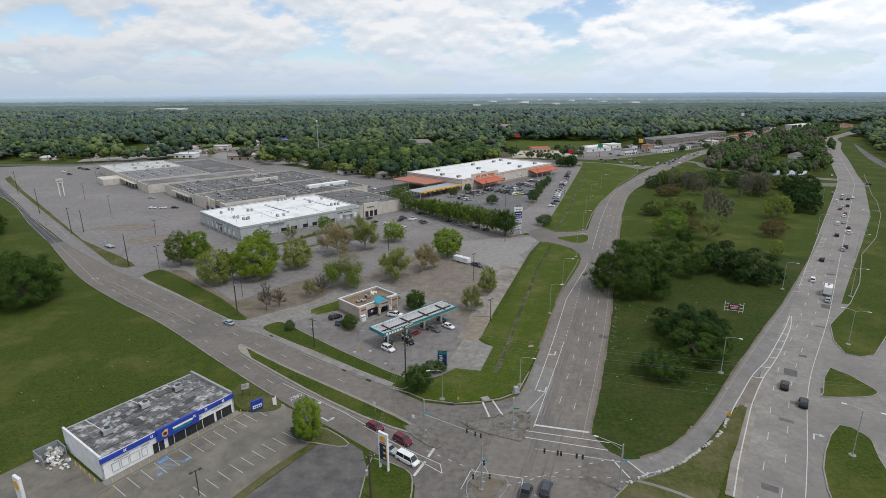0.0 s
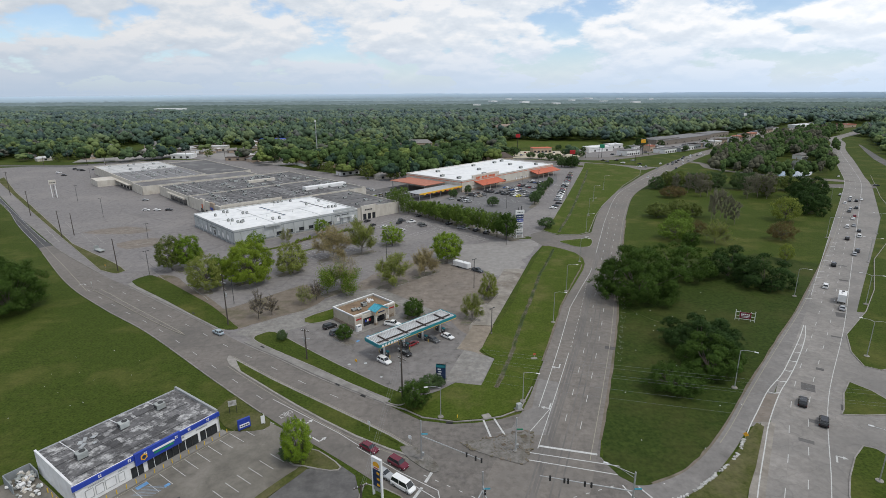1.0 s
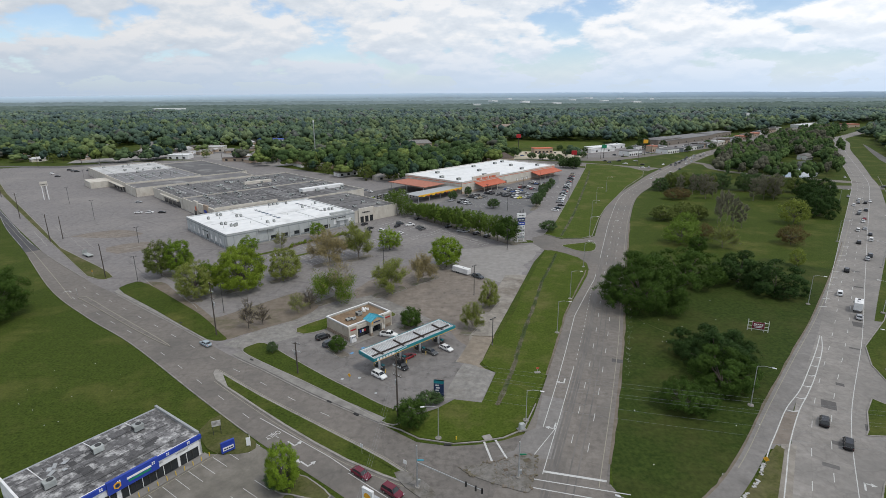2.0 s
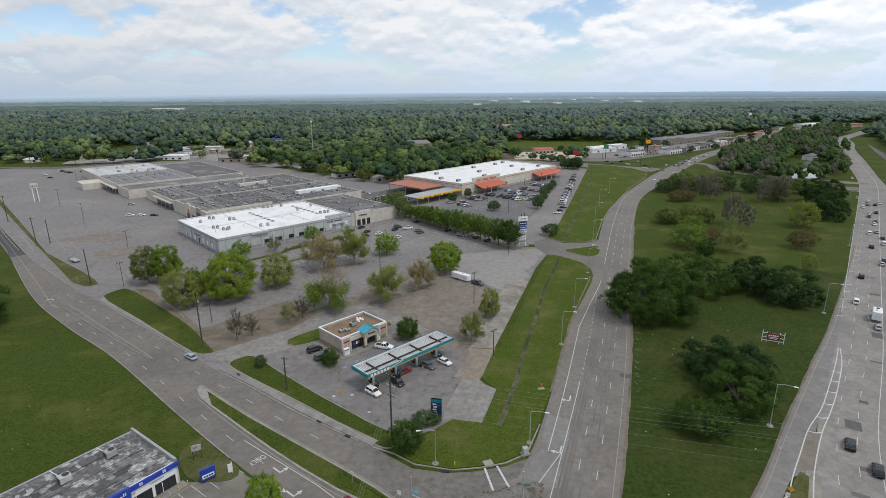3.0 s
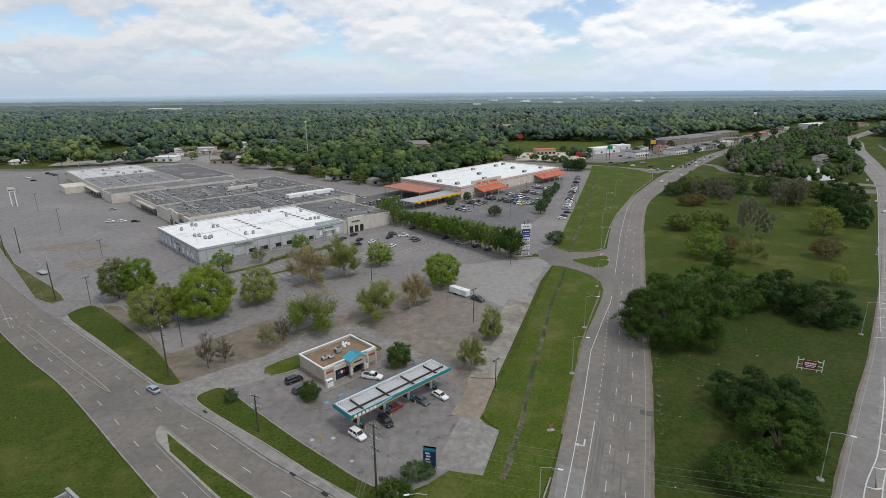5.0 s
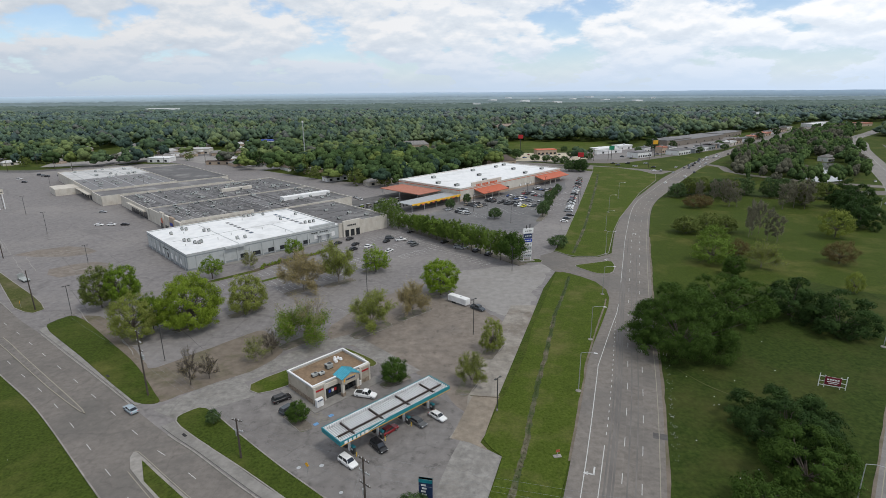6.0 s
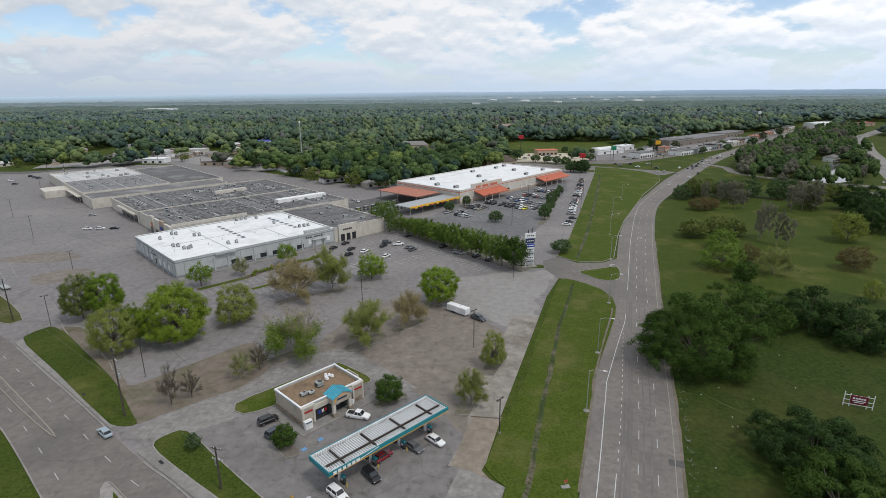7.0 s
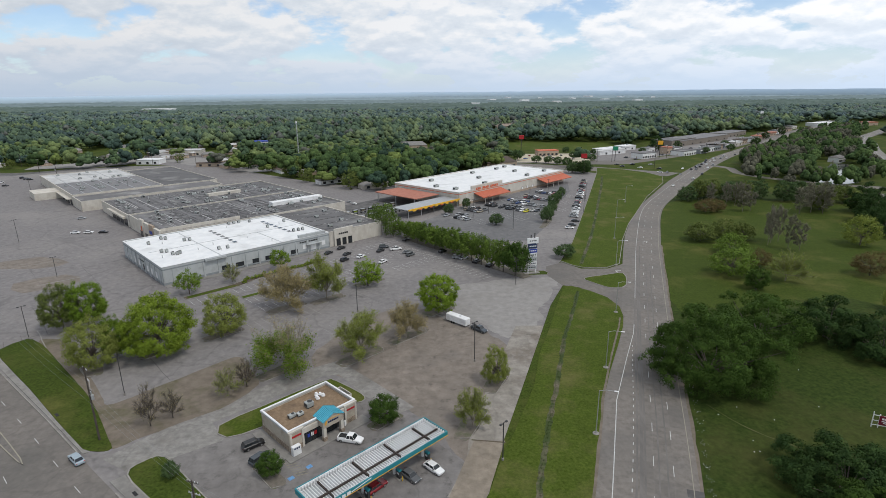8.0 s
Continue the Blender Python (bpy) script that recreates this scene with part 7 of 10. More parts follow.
tree_kind("budding_tree", "small half-bare street tree with sparse olive leaves", "olive", 9, 8, 43,
          [(-83.0, 280.2, 8.6, 7.8, 20), (-53.0, 196.2, 8.4, 7.4, 100)], maker=make_broom, buds=3200, size=0.12, trunk=0.14)
tree_kind("bare_tree", "small bare tree with thin grey-brown branches", "tan", 9, 7, 18,
          [(-65.9, 183.5, 11.6, 6.4, 0), (-62.2, 186.6, 8.0, 5.4, 60), (-49.5, 200.2, 8.8, 6.2, 130)], maker=make_broom, buds=900, size=0.08, trunk=0.16, bark_m=bark, fine=1.3)
tree_kind("live_oak", "huge mounded dark live oak that overhangs the highway", "oak", 20, 33, 21, [(71.0, 202.0, 19.0, 30, 0)], total=62000, size=0.225, trunk=0.8, base=0.1, blobs=720, lump=0.34, lobes=36, clump=0.092, low=0.02, belly=0.36,
          arms=[(-15.5, 1, 8.6, 1.9), (-17.6, 0.4, 8.4, 1.5), (-19.4, -0.2, 7.6, 1.3), (-20.6, -0.8, 6.8, 0.9), (-14, -3, 7.0, 1.8), (-16.4, -2.4, 6.6, 1.4), (-18.4, -3.0, 5.8, 1.0), (-13, 3, 10.2, 1.9), (-16, 3.4, 10.6, 1.2), (6, -13.5, 3.0, 2.4), (9, -12.5, 3.2, 2.6), (12, -11, 3.0, 2.4), (14, -7, 4.0, 2.4), (3, -13, 4.0, 2.2)])
tree_kind("live_oak", "broad dark live oak behind a larger one", "oak", 15, 25, 49, [(97, 225.0, 13.6, 25, 150)], total=24000, size=0.24, trunk=0.6, base=0.1, blobs=460, lump=0.34, lobes=24, clump=0.10, low=0.02, belly=0.38)
tree_kind("live_oak", "broad dark green live oak on the grass", "deep", 13, 20, 22,
          [(118, 226.0, 11.4, 17.5, 0), (126, 213.5, 11.0, 19.5, 70), (227.8, 342.4, 13.6, 20, 20), (257.6, 391, 16, 23, 90), (242, 366, 14.5, 22, 130)],
          total=12000, size=0.31, trunk=0.5, base=0.08, blobs=300, lump=0.34, lobes=18, clump=0.135, low=0.02, belly=0.36)
tree_kind("live_oak", "low spreading live oak on the grass", "deep", 11, 24, 29, [(76.8, 160.0, 8.8, 22, 200)], total=36000, size=0.21, trunk=0.5, base=0.06, blobs=500, lump=0.36, lobes=26, clump=0.10, low=0.02, belly=0.34)
tree_kind("live_oak", "broad mid-green live oak with fine dense leaves", "oak", 11, 19, 30, [(72.0, 146.0, 9.8, 17.5, 0)], total=30000, size=0.20, trunk=0.5, base=0.06, blobs=420, lump=0.34, lobes=22, clump=0.11, low=0.02, belly=0.36)
tree_kind("broad_tree", "ragged thin-leaved dark oak beside larger ones", "oak", 8, 14, 50, [(58.0, 136.0, 7.4, 14.0, 110)], total=13000, size=0.17, blobs=120, lump=0.5, clump=0.17, low=0.06)
MED = dict(total=4000, size=0.315, blobs=120, clump=0.17, lump=0.34, low=0.05, belly=0.42)
tree_kind("broad_tree", "yellow-green broad tree on the median grass", "limes", 15, 17, 24, [(201.6, 323.4, 15.4, 17.5, 0), (154.4, 245.7, 8.6, 7, 10)], **MED)
tree_kind("broad_tree", "fresh green rounded tree on the median grass", "spring", 12, 16, 28, [(119.2, 283.0, 12.2, 17.2, 30), (133.6, 312.0, 10.0, 13.7, 90)], **MED)
tree_kind("broad_tree", "small dense dark green tree on the median grass", "oak", 9, 9, 51, [(119.8, 266.4, 9.0, 9.0, 0)], **{**MED, "total": 4200, "size": 0.25})
tree_kind("broad_tree", "olive-tan tree in early leaf on the median grass", "olive", 14, 14, 25, [(136.6, 275.6, 13.4, 14, 0)], maker=make_broom, buds=9000, size=0.16)
tree_kind("broad_tree", "rust-brown leafless bushy tree on the median grass", "rust", 11, 14, 26,
          [(173.2, 280.2, 10.4, 14, 0), (135.6, 292, 8.2, 9.2, 90), (162.2, 397, 8.6, 14, 40), (170, 399, 8, 11, 140)], **{**MED, "total": 5200, "size": 0.22})
tree_kind("broad_tree", "grey-green bushy tree on the median grass", "moss", 11, 13, 52,
          [(130, 334, 9.5, 15, 0), (143, 338, 10.5, 13, 70), (152, 336, 9.0, 11, 190), (199, 424, 15, 13, 50), (235, 402, 16, 17, 100), (264, 422, 12, 16, 190), (176, 436, 14, 13, 20), (188, 443, 13, 13, 130)], **MED)
tree_kind("broad_tree", "mid-green leafy tree in a row across the median", "wood", 13, 13, 53,
          [(197, 438, 13, 14, 10), (207, 436, 14, 15, 80), (218, 440, 13, 14, 150), (182, 440, 12, 13, 210), (229, 428, 15, 14, 300), (240, 432, 14, 14, 20), (252, 426, 14, 14, 100), (166, 432, 11, 13, 60)], **MED)
tree_kind("tall_tree", "tall thin grey tree with bare fine branches", "grey", 20, 9, 27,
          [(158.7, 325.6, 20, 5.6, 0), (162, 329, 21, 5.2, 60), (167.1, 331.5, 20, 6, 35), (163.8, 318.3, 19, 5.6, 200), (166.7, 314.5, 16, 6.4, 100), (184, 415.7, 17, 7, 30), (190, 416, 17, 6.4, 150), (178, 424, 15, 7, 10), (215.3, 390.5, 19, 10, 200), (224.8, 394.5, 20, 10, 70),
           (186, 399.1, 15, 7.6, 130), (230, 391.5, 19, 10, 220), (191.5, 400.2, 14, 7, 90), (264, 398, 15, 10, 20), (237, 402, 20, 10, 160), (197, 420, 16, 9, 60)], maker=make_broom, buds=4600, size=0.22, trunk=0.2, base=0.13, fine=1.6, limbs=12, spire=True)
row = [(-15 + 46 * k / 11.0, 340 - 56 * k / 11.0, 10.2 + 0.35 * k + (k * 7 % 3) * 0.6, 8.8 + (k * 5 % 4) * 1.0, k * 47) for k in range(12)]
row2 = [(-22 + 46 * k / 8.0, 353 - 50 * k / 8.0, 7.6 + k % 3, 8.8, k * 67) for k in range(7)]
ROW = dict(total=4200, size=0.28, blobs=90, clump=0.18, lump=0.34, low=0.18, belly=0.45)
tree_kind("row_tree", "green tree in a dense row between two car parks", "hedge", 12, 13, 31, row[0::2] + row2[0::2], **ROW)
tree_kind("row_tree", "yellow-green tree in a dense row between two car parks", "spring", 12, 13, 32, row[1:-2:2] + row2[1::2], **ROW)
tree_kind("row_tree", "dark green tree at the end of a tree row", "oak", 14, 14, 54, [(31.5, 285, 13.4, 13, 9), row[-1]], **ROW)
tree_kind("corner_tree", "dense dark green tree beside the mall wall", "hedge", 16, 18, 33, [(-29, 356, 16, 15, 0), (-34, 366, 14, 15, 60), (-24, 348, 11, 12, 120)], **{**ROW, "low": 0.05})
tree_kind("lot_tree", "small round green tree in a car park", "wood", 7, 9, 34,
          [(56.4, 308.3, 6.5, 10, 0), (*hd_xy(-23, -11.4), 7, 7, 15), (*hd_xy(-2.3, -8), 7, 6, 75), (31.9, 371, 6.5, 9, 60), (60.9, 375.3, 9.5, 8, 20), (64, 385, 8, 7, 110), (69, 400, 7.5, 7, 70), (73.2, 417, 8.6, 7.6, 140), (80, 436, 7, 6.6, 33), (86, 452, 7, 6.4, 200),
           (118.6, 559.8, 10, 11, 20), (-5.7, 138.3, 3.4, 5.4, 0), (-3.2, 138.8, 2.4, 4.2, 60), (-52.7, 166.1, 3.6, 3.6, 80), (-33.8, 108.8, 3.0, 5, 10), (-35.6, 110.2, 2.4, 4, 50), (130, 560, 12, 14, 10)],
          total=3600, size=0.22, base=0.2, blobs=60, clump=0.22)
tree_kind("thicket", "broad dark thicket tree at the lawn edge", "oak", 18, 26, 35, [(-158, 191, 17.5, 26, 0)], total=30000, size=0.23, base=0.06, blobs=220, clump=0.13, low=0.02, belly=0.4)
tree_kind("thicket", "broad dark green thicket tree at the lawn edge", "oak", 18, 24, 36, [(-174, 204, 16, 24, 0), (-178, 186, 16, 24, 90), (-255, 292, 14, 20, 10), (-268, 305, 15, 20, 70)], total=12000, size=0.34, base=0.06, blobs=140, clump=0.15, low=0.02)


tree_kind("street_tree", "small round tree beside the roadside shops", "wood", 9, 10, 61,
          [(83, 656, 12, 14, 0), (77, 683, 9, 11, 50), (99, 634, 8, 11, 90), (110, 627, 8, 10, 140), (117, 615, 9, 10, 200), (123, 600, 10, 10, 260), (143, 661, 9, 9, 20), (159, 643, 8, 9, 70), (148, 717, 8, 9, 110), (176, 700, 7, 8, 30),
           (232, 700, 8, 9, 80), (305, 700, 8, 9, 170), (345, 722, 9, 10, 220), (362, 770, 9, 11, 10), (420, 800, 9, 10, 60)], total=1500, size=0.42, blobs=40, clump=0.26, low=0.15)
tree_kind("street_tree", "tall dark tree beside the roadside shops", "deep", 16, 14, 62,
          [(250, 802, 18, 15, 0), (259, 730, 19, 17, 60), (128, 556, 12, 13, 120), (122, 562, 11, 12, 200), (400, 770, 12, 12, 10), (290, 742, 11, 11, 90), (470, 868, 12, 12, 30), (538, 940, 13, 13, 0), (-189, 612, 16, 15, 20), (-205, 640, 13, 13, 0)],
          total=2600, size=0.42, blobs=60, clump=0.22, low=0.05)
tree_kind("street_tree", "thin-leaved tan-green tree behind the mall", "moss", 14, 15, 63,
          [(-136, 563, 15, 17, 0), (-70, 492, 14, 15, 40), (-128, 552, 13, 13, 100), (-112, 526, 11, 12, 160), (-158, 590, 11, 12, 220), (-46, 486, 11, 12, 80), (-285, 668, 10, 12, 10), (-345, 700, 11, 12, 60), (-418, 668, 11, 13, 100),
           (-434, 650, 12, 14, 30), (-441, 628, 10, 12, 70)], total=2600, size=0.36, blobs=60, clump=0.2, lump=0.5, low=0.1)

# ---- far woods ----
def inside(pts, poly):
    x, y = pts[:, 0], pts[:, 1]
    r = np.zeros(len(pts), bool)
    for i in range(len(poly)):
        (x1, y1), (x2, y2) = poly[i - 1], poly[i]
        hit = (y1 > y) != (y2 > y)
        with np.errstate(divide="ignore", invalid="ignore"):
            r ^= hit & (x < (x2 - x1) * (y - y1) / (y2 - y1) + x1)
    return r


def near(pts, path, d):
    p = np.array(path)[::2]
    return np.concatenate([(np.hypot(q[:, None, 0] - p[None, :, 0], q[:, None, 1] - p[None, :, 1]).min(1) < d) for q in np.array_split(pts, max(1, len(pts) // 4000))])


def scatter(y0, y1, step, seed, half=0.95):
    rng = np.random.default_rng(seed)
    ys = np.arange(y0, y1, step)
    p = np.concatenate([np.c_[np.arange(-half * y, half * y, step), np.full(len(np.arange(-half * y, half * y, step)), y)] for y in ys])
    return p + rng.uniform(-0.48, 0.48, p.shape) * step


CLEAR = [[(-480, 560), (-378, 456), (-130, 220), (0, 120), (240, 380), (290, 440), (215, 530), (150, 615), (60, 655), (30, 560), (-30, 470), (-100, 512), (-180, 575), (-245, 640), (-400, 610)],
         [(80, 640), (170, 620), (300, 700), (420, 800), (600, 990), (560, 1010), (440, 960), (300, 850), (230, 780), (240, 850), (80, 860), (84, 760), (70, 690)],
         [(-250, 560), (-130, 480), (-60, 425), (-45, 440), (-110, 500), (-150, 545), (-230, 590)],
         [(196, 540), (262, 590), (330, 660), (400, 735), (360, 730), (250, 620)],
         [(600, 1040), (900, 1050), (950, 1250), (760, 1230)],
         [(300, 400), (410, 480), (600, 770), (640, 840), (700, 880), (600, 900), (480, 690), (380, 540), (300, 430)],
         [(-700, 540), (-425, 575), (-395, 640), (-345, 690), (-352, 712), (-425, 655), (-452, 618), (-700, 606)],
         [(-300, 600), (-230, 640), (-260, 700), (-330, 660)],
         [(-262, 740), (-232, 740), (-222, 855), (-288, 855)], [(-30, 700), (20, 690), (30, 740), (-10, 800), (-70, 800)]]
YARDS = [(-420, 640), (-330, 640), (-240, 630), (-170, 585), (-140, 600), (-190, 690), (-290, 765), (-400, 740)]
CLEAR.append([(140, 570), (200, 556), (330, 690), (480, 860), (440, 900), (160, 720)])
HIGHWAY_WOODS = [(286, 592), (274, 560), (276, 540), (288, 516), (304, 500), (330, 484), (362, 496), (410, 566), (456, 640), (510, 722), (552, 790), (604, 872), (700, 970), (690, 1000), (640, 985), (520, 862), (400, 727), (310, 632)]
POND_GAP = [(300, 500), (338, 498), (358, 522), (398, 600), (408, 632), (388, 632), (346, 576), (308, 524)]


def crown_shape(seed, lobes, leaves, fine):
    """A unit crown: leaf centres and normals, and a lumpy core of small closed lobes."""
    rng = np.random.default_rng(seed)
    q = np.arange(lobes) + 0.5
    dz = 1 - 1.5 * q / lobes
    th = q * 2.39996 + rng.uniform(-0.5, 0.5, lobes)
    rr = np.sqrt(np.maximum(0, 1 - dz ** 2))
    c = np.c_[np.cos(th) * rr * 0.27, np.sin(th) * rr * 0.27, 0.60 + dz * 0.21] * rng.uniform(0.8, 1.15, (lobes, 1))
    r = rng.uniform(0.17, 0.27, lobes) * (9 / lobes) ** 0.3
    k = rng.choice(lobes, leaves, p=r ** 2 / (r ** 2).sum())
    d = rng.normal(size=(leaves, 3))
    d[:, 2] = np.abs(d[:, 2]) * 1.1 - 0.3
    d /= np.linalg.norm(d, axis=1)[:, None]
    p = c[k] + d * r[k][:, None] * (1, 1, 0.8) * rng.uniform(0.85, 1.3, (leaves, 1))
    nrm = d + (p - (0, 0, 0.5)) * 0.5 + (0, 0, 0.25) + rng.normal(0, 0.34, d.shape)
    if fine:
        g = (1 + 5 ** 0.5) / 2
        unit = np.array([(-1, g, 0), (1, g, 0), (-1, -g, 0), (1, -g, 0), (0, -1, g), (0, 1, g), (0, -1, -g), (0, 1, -g), (g, 0, -1), (g, 0, 1), (-g, 0, -1), (-g, 0, 1)]) / math.hypot(1, g)
        tri = np.array([(0, 11, 5), (0, 5, 1), (0, 1, 7), (0, 7, 10), (0, 10, 11), (1, 5, 9), (5, 11, 4), (11, 10, 2), (10, 7, 6), (7, 1, 8),
                        (3, 9, 4), (3, 4, 2), (3, 2, 6), (3, 6, 8), (3, 8, 9), (4, 9, 5), (2, 4, 11), (6, 2, 10), (8, 6, 7), (9, 8, 1)])
    else:
        unit = np.array([(1, 0, 0), (0, 1, 0), (-1, 0, 0), (0, -1, 0), (0, 0, 1), (0, 0, -1)], float)
        tri = np.array([(0, 1, 4), (1, 2, 4), (2, 3, 4), (3, 0, 4), (1, 0, 5), (2, 1, 5), (3, 2, 5), (0, 3, 5)])
    co = (c[:, None] + unit[None] * (r * (1.0 if fine else 1.12))[:, None, None] * np.array((1, 1, 0.85)) * rng.uniform(0.88, 1.08, (lobes, len(unit), 1))).reshape(-1, 3)
    idx = (tri[None] + np.arange(lobes)[:, None, None] * len(unit)).reshape(-1, 3)
    return p, nrm / np.linalg.norm(nrm, axis=1)[:, None], co, idx


def woods(name, label, leaf, pts, rng, shapes, leaf_size, hmin, hmax, wide):
    """One joined mass of crowns, each a lumpy core with loose leaf clumps over it."""
    n = len(pts)
    if not n:
        return
    w = rng.uniform(0.45, 1.4, n) * wide
    h = rng.uniform(hmin, hmax, n) * (0.65 + 0.35 * np.minimum(1, w / wide))
    turn = rng.uniform(0, 2 * math.pi, n)
    kind = rng.integers(0, len(shapes), n)
    leaf_c, leaf_n, core, tris, base = [], [], [], [], 0
    for s, (p, nrm, co, idx) in enumerate(shapes):
        for i in np.flatnonzero(kind == s):
            ca, sa = math.cos(turn[i]), math.sin(turn[i])
            rot = np.array(((ca, sa, 0), (-sa, ca, 0), (0, 0, 1)))
            scale_ = np.array((w[i], w[i], h[i]))
            at = np.array((*pts[i], 0.0))
            leaf_c.append(p @ rot * scale_ + at)
            leaf_n.append(nrm @ rot)
            core.append(co @ rot * scale_ + at)
            tris.append(idx + base)
            base += len(co)
    c, nn = np.concatenate(leaf_c), np.concatenate(leaf_n)
    u, v = leaf_axes(nn, leaf_size, rng)
    tagged(link_me(name, quad_mesh(name, c, u, v), LEAF[leaf]), label, "woods", kind="stuff")
    me = bpy.data.meshes.new(name)
    me.from_pydata(np.concatenate(core).tolist(), [], np.concatenate(tris).tolist())
    me.polygons.foreach_set("use_smooth", np.ones(len(me.polygons), bool))
    tagged(link_me(name, me, LEAF[leaf]), label, "woods", kind="stuff")


def canopy(y0, y1, cell, low, high, seed, tone, label, half=0.98):
    """The closed roof of far woods: one uneven sheet of treetops."""
    rng = np.random.default_rng(seed)
    xs, ys = np.arange(-half * y1, half * y1 + cell, cell), np.arange(y0, y1 + cell, cell)
    gx, gy = np.meshgrid(xs, ys)
    gx, gy = gx + rng.uniform(-0.4, 0.4, gx.shape) * cell, gy + rng.uniform(-0.4, 0.4, gy.shape) * cell
    gz = low + (high - low) * rng.random(gx.shape) ** 1.5
    gz *= np.array([[0.9 + 0.16 * noise.noise(Vector((x * 0.006, y * 0.006, seed))) for x, y in zip(r1, r2)] for r1, r2 in zip(gx, gy)])
    gz[0] = -1.0
    m, n = gx.shape
    i = (np.arange(m - 1)[:, None] * n + np.arange(n - 1)[None]).reshape(-1)
    me = bpy.data.meshes.new("backdrop_woods")
    me.from_pydata(np.c_[gx.reshape(-1), gy.reshape(-1), gz.reshape(-1)].tolist(), [], np.c_[i, i + 1, i + n + 1, i + n].tolist())
    me.polygons.foreach_set("use_smooth", np.ones(len(me.polygons), bool))
    tagged(link_me("backdrop_woods", me, LEAF[tone]), label, "woods", kind="stuff")


wrng = np.random.default_rng(77)


def patchy(p, scale, seed):
    """A soft random field over the plan, about -1 to 1."""
    return np.array([noise.fractal(Vector((x * scale + seed, y * scale - seed, seed * 0.37)), 1.0, 2.0, 3) for x, y in p])


# woodland tones; aerial haze is mixed into the base colours, more with distance
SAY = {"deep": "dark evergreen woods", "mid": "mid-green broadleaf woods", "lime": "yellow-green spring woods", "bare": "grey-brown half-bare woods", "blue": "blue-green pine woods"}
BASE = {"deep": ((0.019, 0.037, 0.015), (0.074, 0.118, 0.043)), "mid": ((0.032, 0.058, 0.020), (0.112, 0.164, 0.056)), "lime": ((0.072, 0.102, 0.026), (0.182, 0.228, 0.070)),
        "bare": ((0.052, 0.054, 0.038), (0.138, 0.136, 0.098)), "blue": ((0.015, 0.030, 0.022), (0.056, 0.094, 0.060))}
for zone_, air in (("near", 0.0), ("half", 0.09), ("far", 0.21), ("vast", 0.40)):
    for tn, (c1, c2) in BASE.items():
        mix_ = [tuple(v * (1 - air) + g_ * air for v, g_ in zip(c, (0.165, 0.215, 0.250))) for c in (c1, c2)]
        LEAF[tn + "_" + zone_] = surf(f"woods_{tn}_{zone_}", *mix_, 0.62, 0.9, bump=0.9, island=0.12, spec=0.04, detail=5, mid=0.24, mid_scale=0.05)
# farthest woods: haze painted in as ever paler, bluer base colours
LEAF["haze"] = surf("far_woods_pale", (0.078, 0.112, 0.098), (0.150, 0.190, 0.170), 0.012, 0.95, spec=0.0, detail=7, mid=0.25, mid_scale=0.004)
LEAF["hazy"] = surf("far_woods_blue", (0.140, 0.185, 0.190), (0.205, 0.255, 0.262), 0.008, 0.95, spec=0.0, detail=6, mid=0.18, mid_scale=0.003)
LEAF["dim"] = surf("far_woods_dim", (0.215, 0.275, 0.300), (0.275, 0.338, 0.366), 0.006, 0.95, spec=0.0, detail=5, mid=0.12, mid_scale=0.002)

z1 = scatter(470, 1250, 11.8, 1)
keep = ~(near(z1, RA, 34) | near(z1, LB, 24))
for q in CLEAR:
    keep &= ~inside(z1, q)
keep &= ~inside(z1, HIGHWAY_WOODS) & ~(inside(z1, YARDS) & (wrng.random(len(z1)) < 0.72))
copse = scatter(470, 1000, 8.0, 12)
copse = copse[inside(copse, HIGHWAY_WOODS) & ~near(copse, LB, 6) & ~near(copse, RA, 15) & ~inside(copse, POND_GAP)]
hs = np.array(HOUSES)
keep &= np.hypot(z1[:, None, 0] - hs[None, :, 0], z1[:, None, 1] - hs[None, :, 1]).min(1) > 12
z1 = z1[keep]
by_pond = (z1[:, 0] > 235) & (z1[:, 0] < 470) & (z1[:, 1] < 640)
copse = np.concatenate([copse, z1[by_pond]])
z1 = z1[~by_pond]
GROVE = [(-135, 545), (-60, 498), (-27, 484), (38, 565), (62, 600), (40, 645), (-60, 665), (-150, 625)]
grove = scatter(480, 670, 10.2, 21)
grove = grove[inside(grove, GROVE) & (np.hypot(grove[:, None, 0] - hs[None, :, 0], grove[:, None, 1] - hs[None, :, 1]).min(1) > 11)]
z1 = z1[~inside(z1, GROVE)]
z1 = z1[(patchy(z1, 0.011, 3.3) > -0.40) & (wrng.random(len(z1)) < 0.92)]
z2 = scatter(1250, 1850, 17.5, 2)
z2 = z2[~(near(z2, RA, 30) | near(z2, LB, 30)) & (wrng.random(len(z2)) < 0.95)]
side = scatter(150, 470, 13, 4, 1.5)
side = side[(side[:, 0] < -1.02 * side[:, 1] - 90) & ~near(side, LS, 22) & ~inside(side, CLEAR[6])]
side_r = scatter(330, 700, 12.5, 5, 1.1)
side_r = side_r[(side_r[:, 0] > 0.70 * side_r[:, 1] + 110)]
MIXED = (("blue", 0.10), ("deep", 0.25), ("mid", 0.34), ("lime", 0.23), ("bare", 0.08))
COPSE = (("bare", 0.28), ("deep", 0.40), ("mid", 0.32))
DARK = (("deep", 0.40), ("blue", 0.18), ("mid", 0.32), ("lime", 0.10))
FINE = [crown_shape(k, 8, 82, True) for k in range(5)]
HALF = [crown_shape(20 + k, 7, 48, True) for k in range(5)]
COARSE = [crown_shape(40 + k, 5, 22, False) for k in range(5)]
PLAIN = [crown_shape(60 + k, 4, 9, False) for k in range(4)]
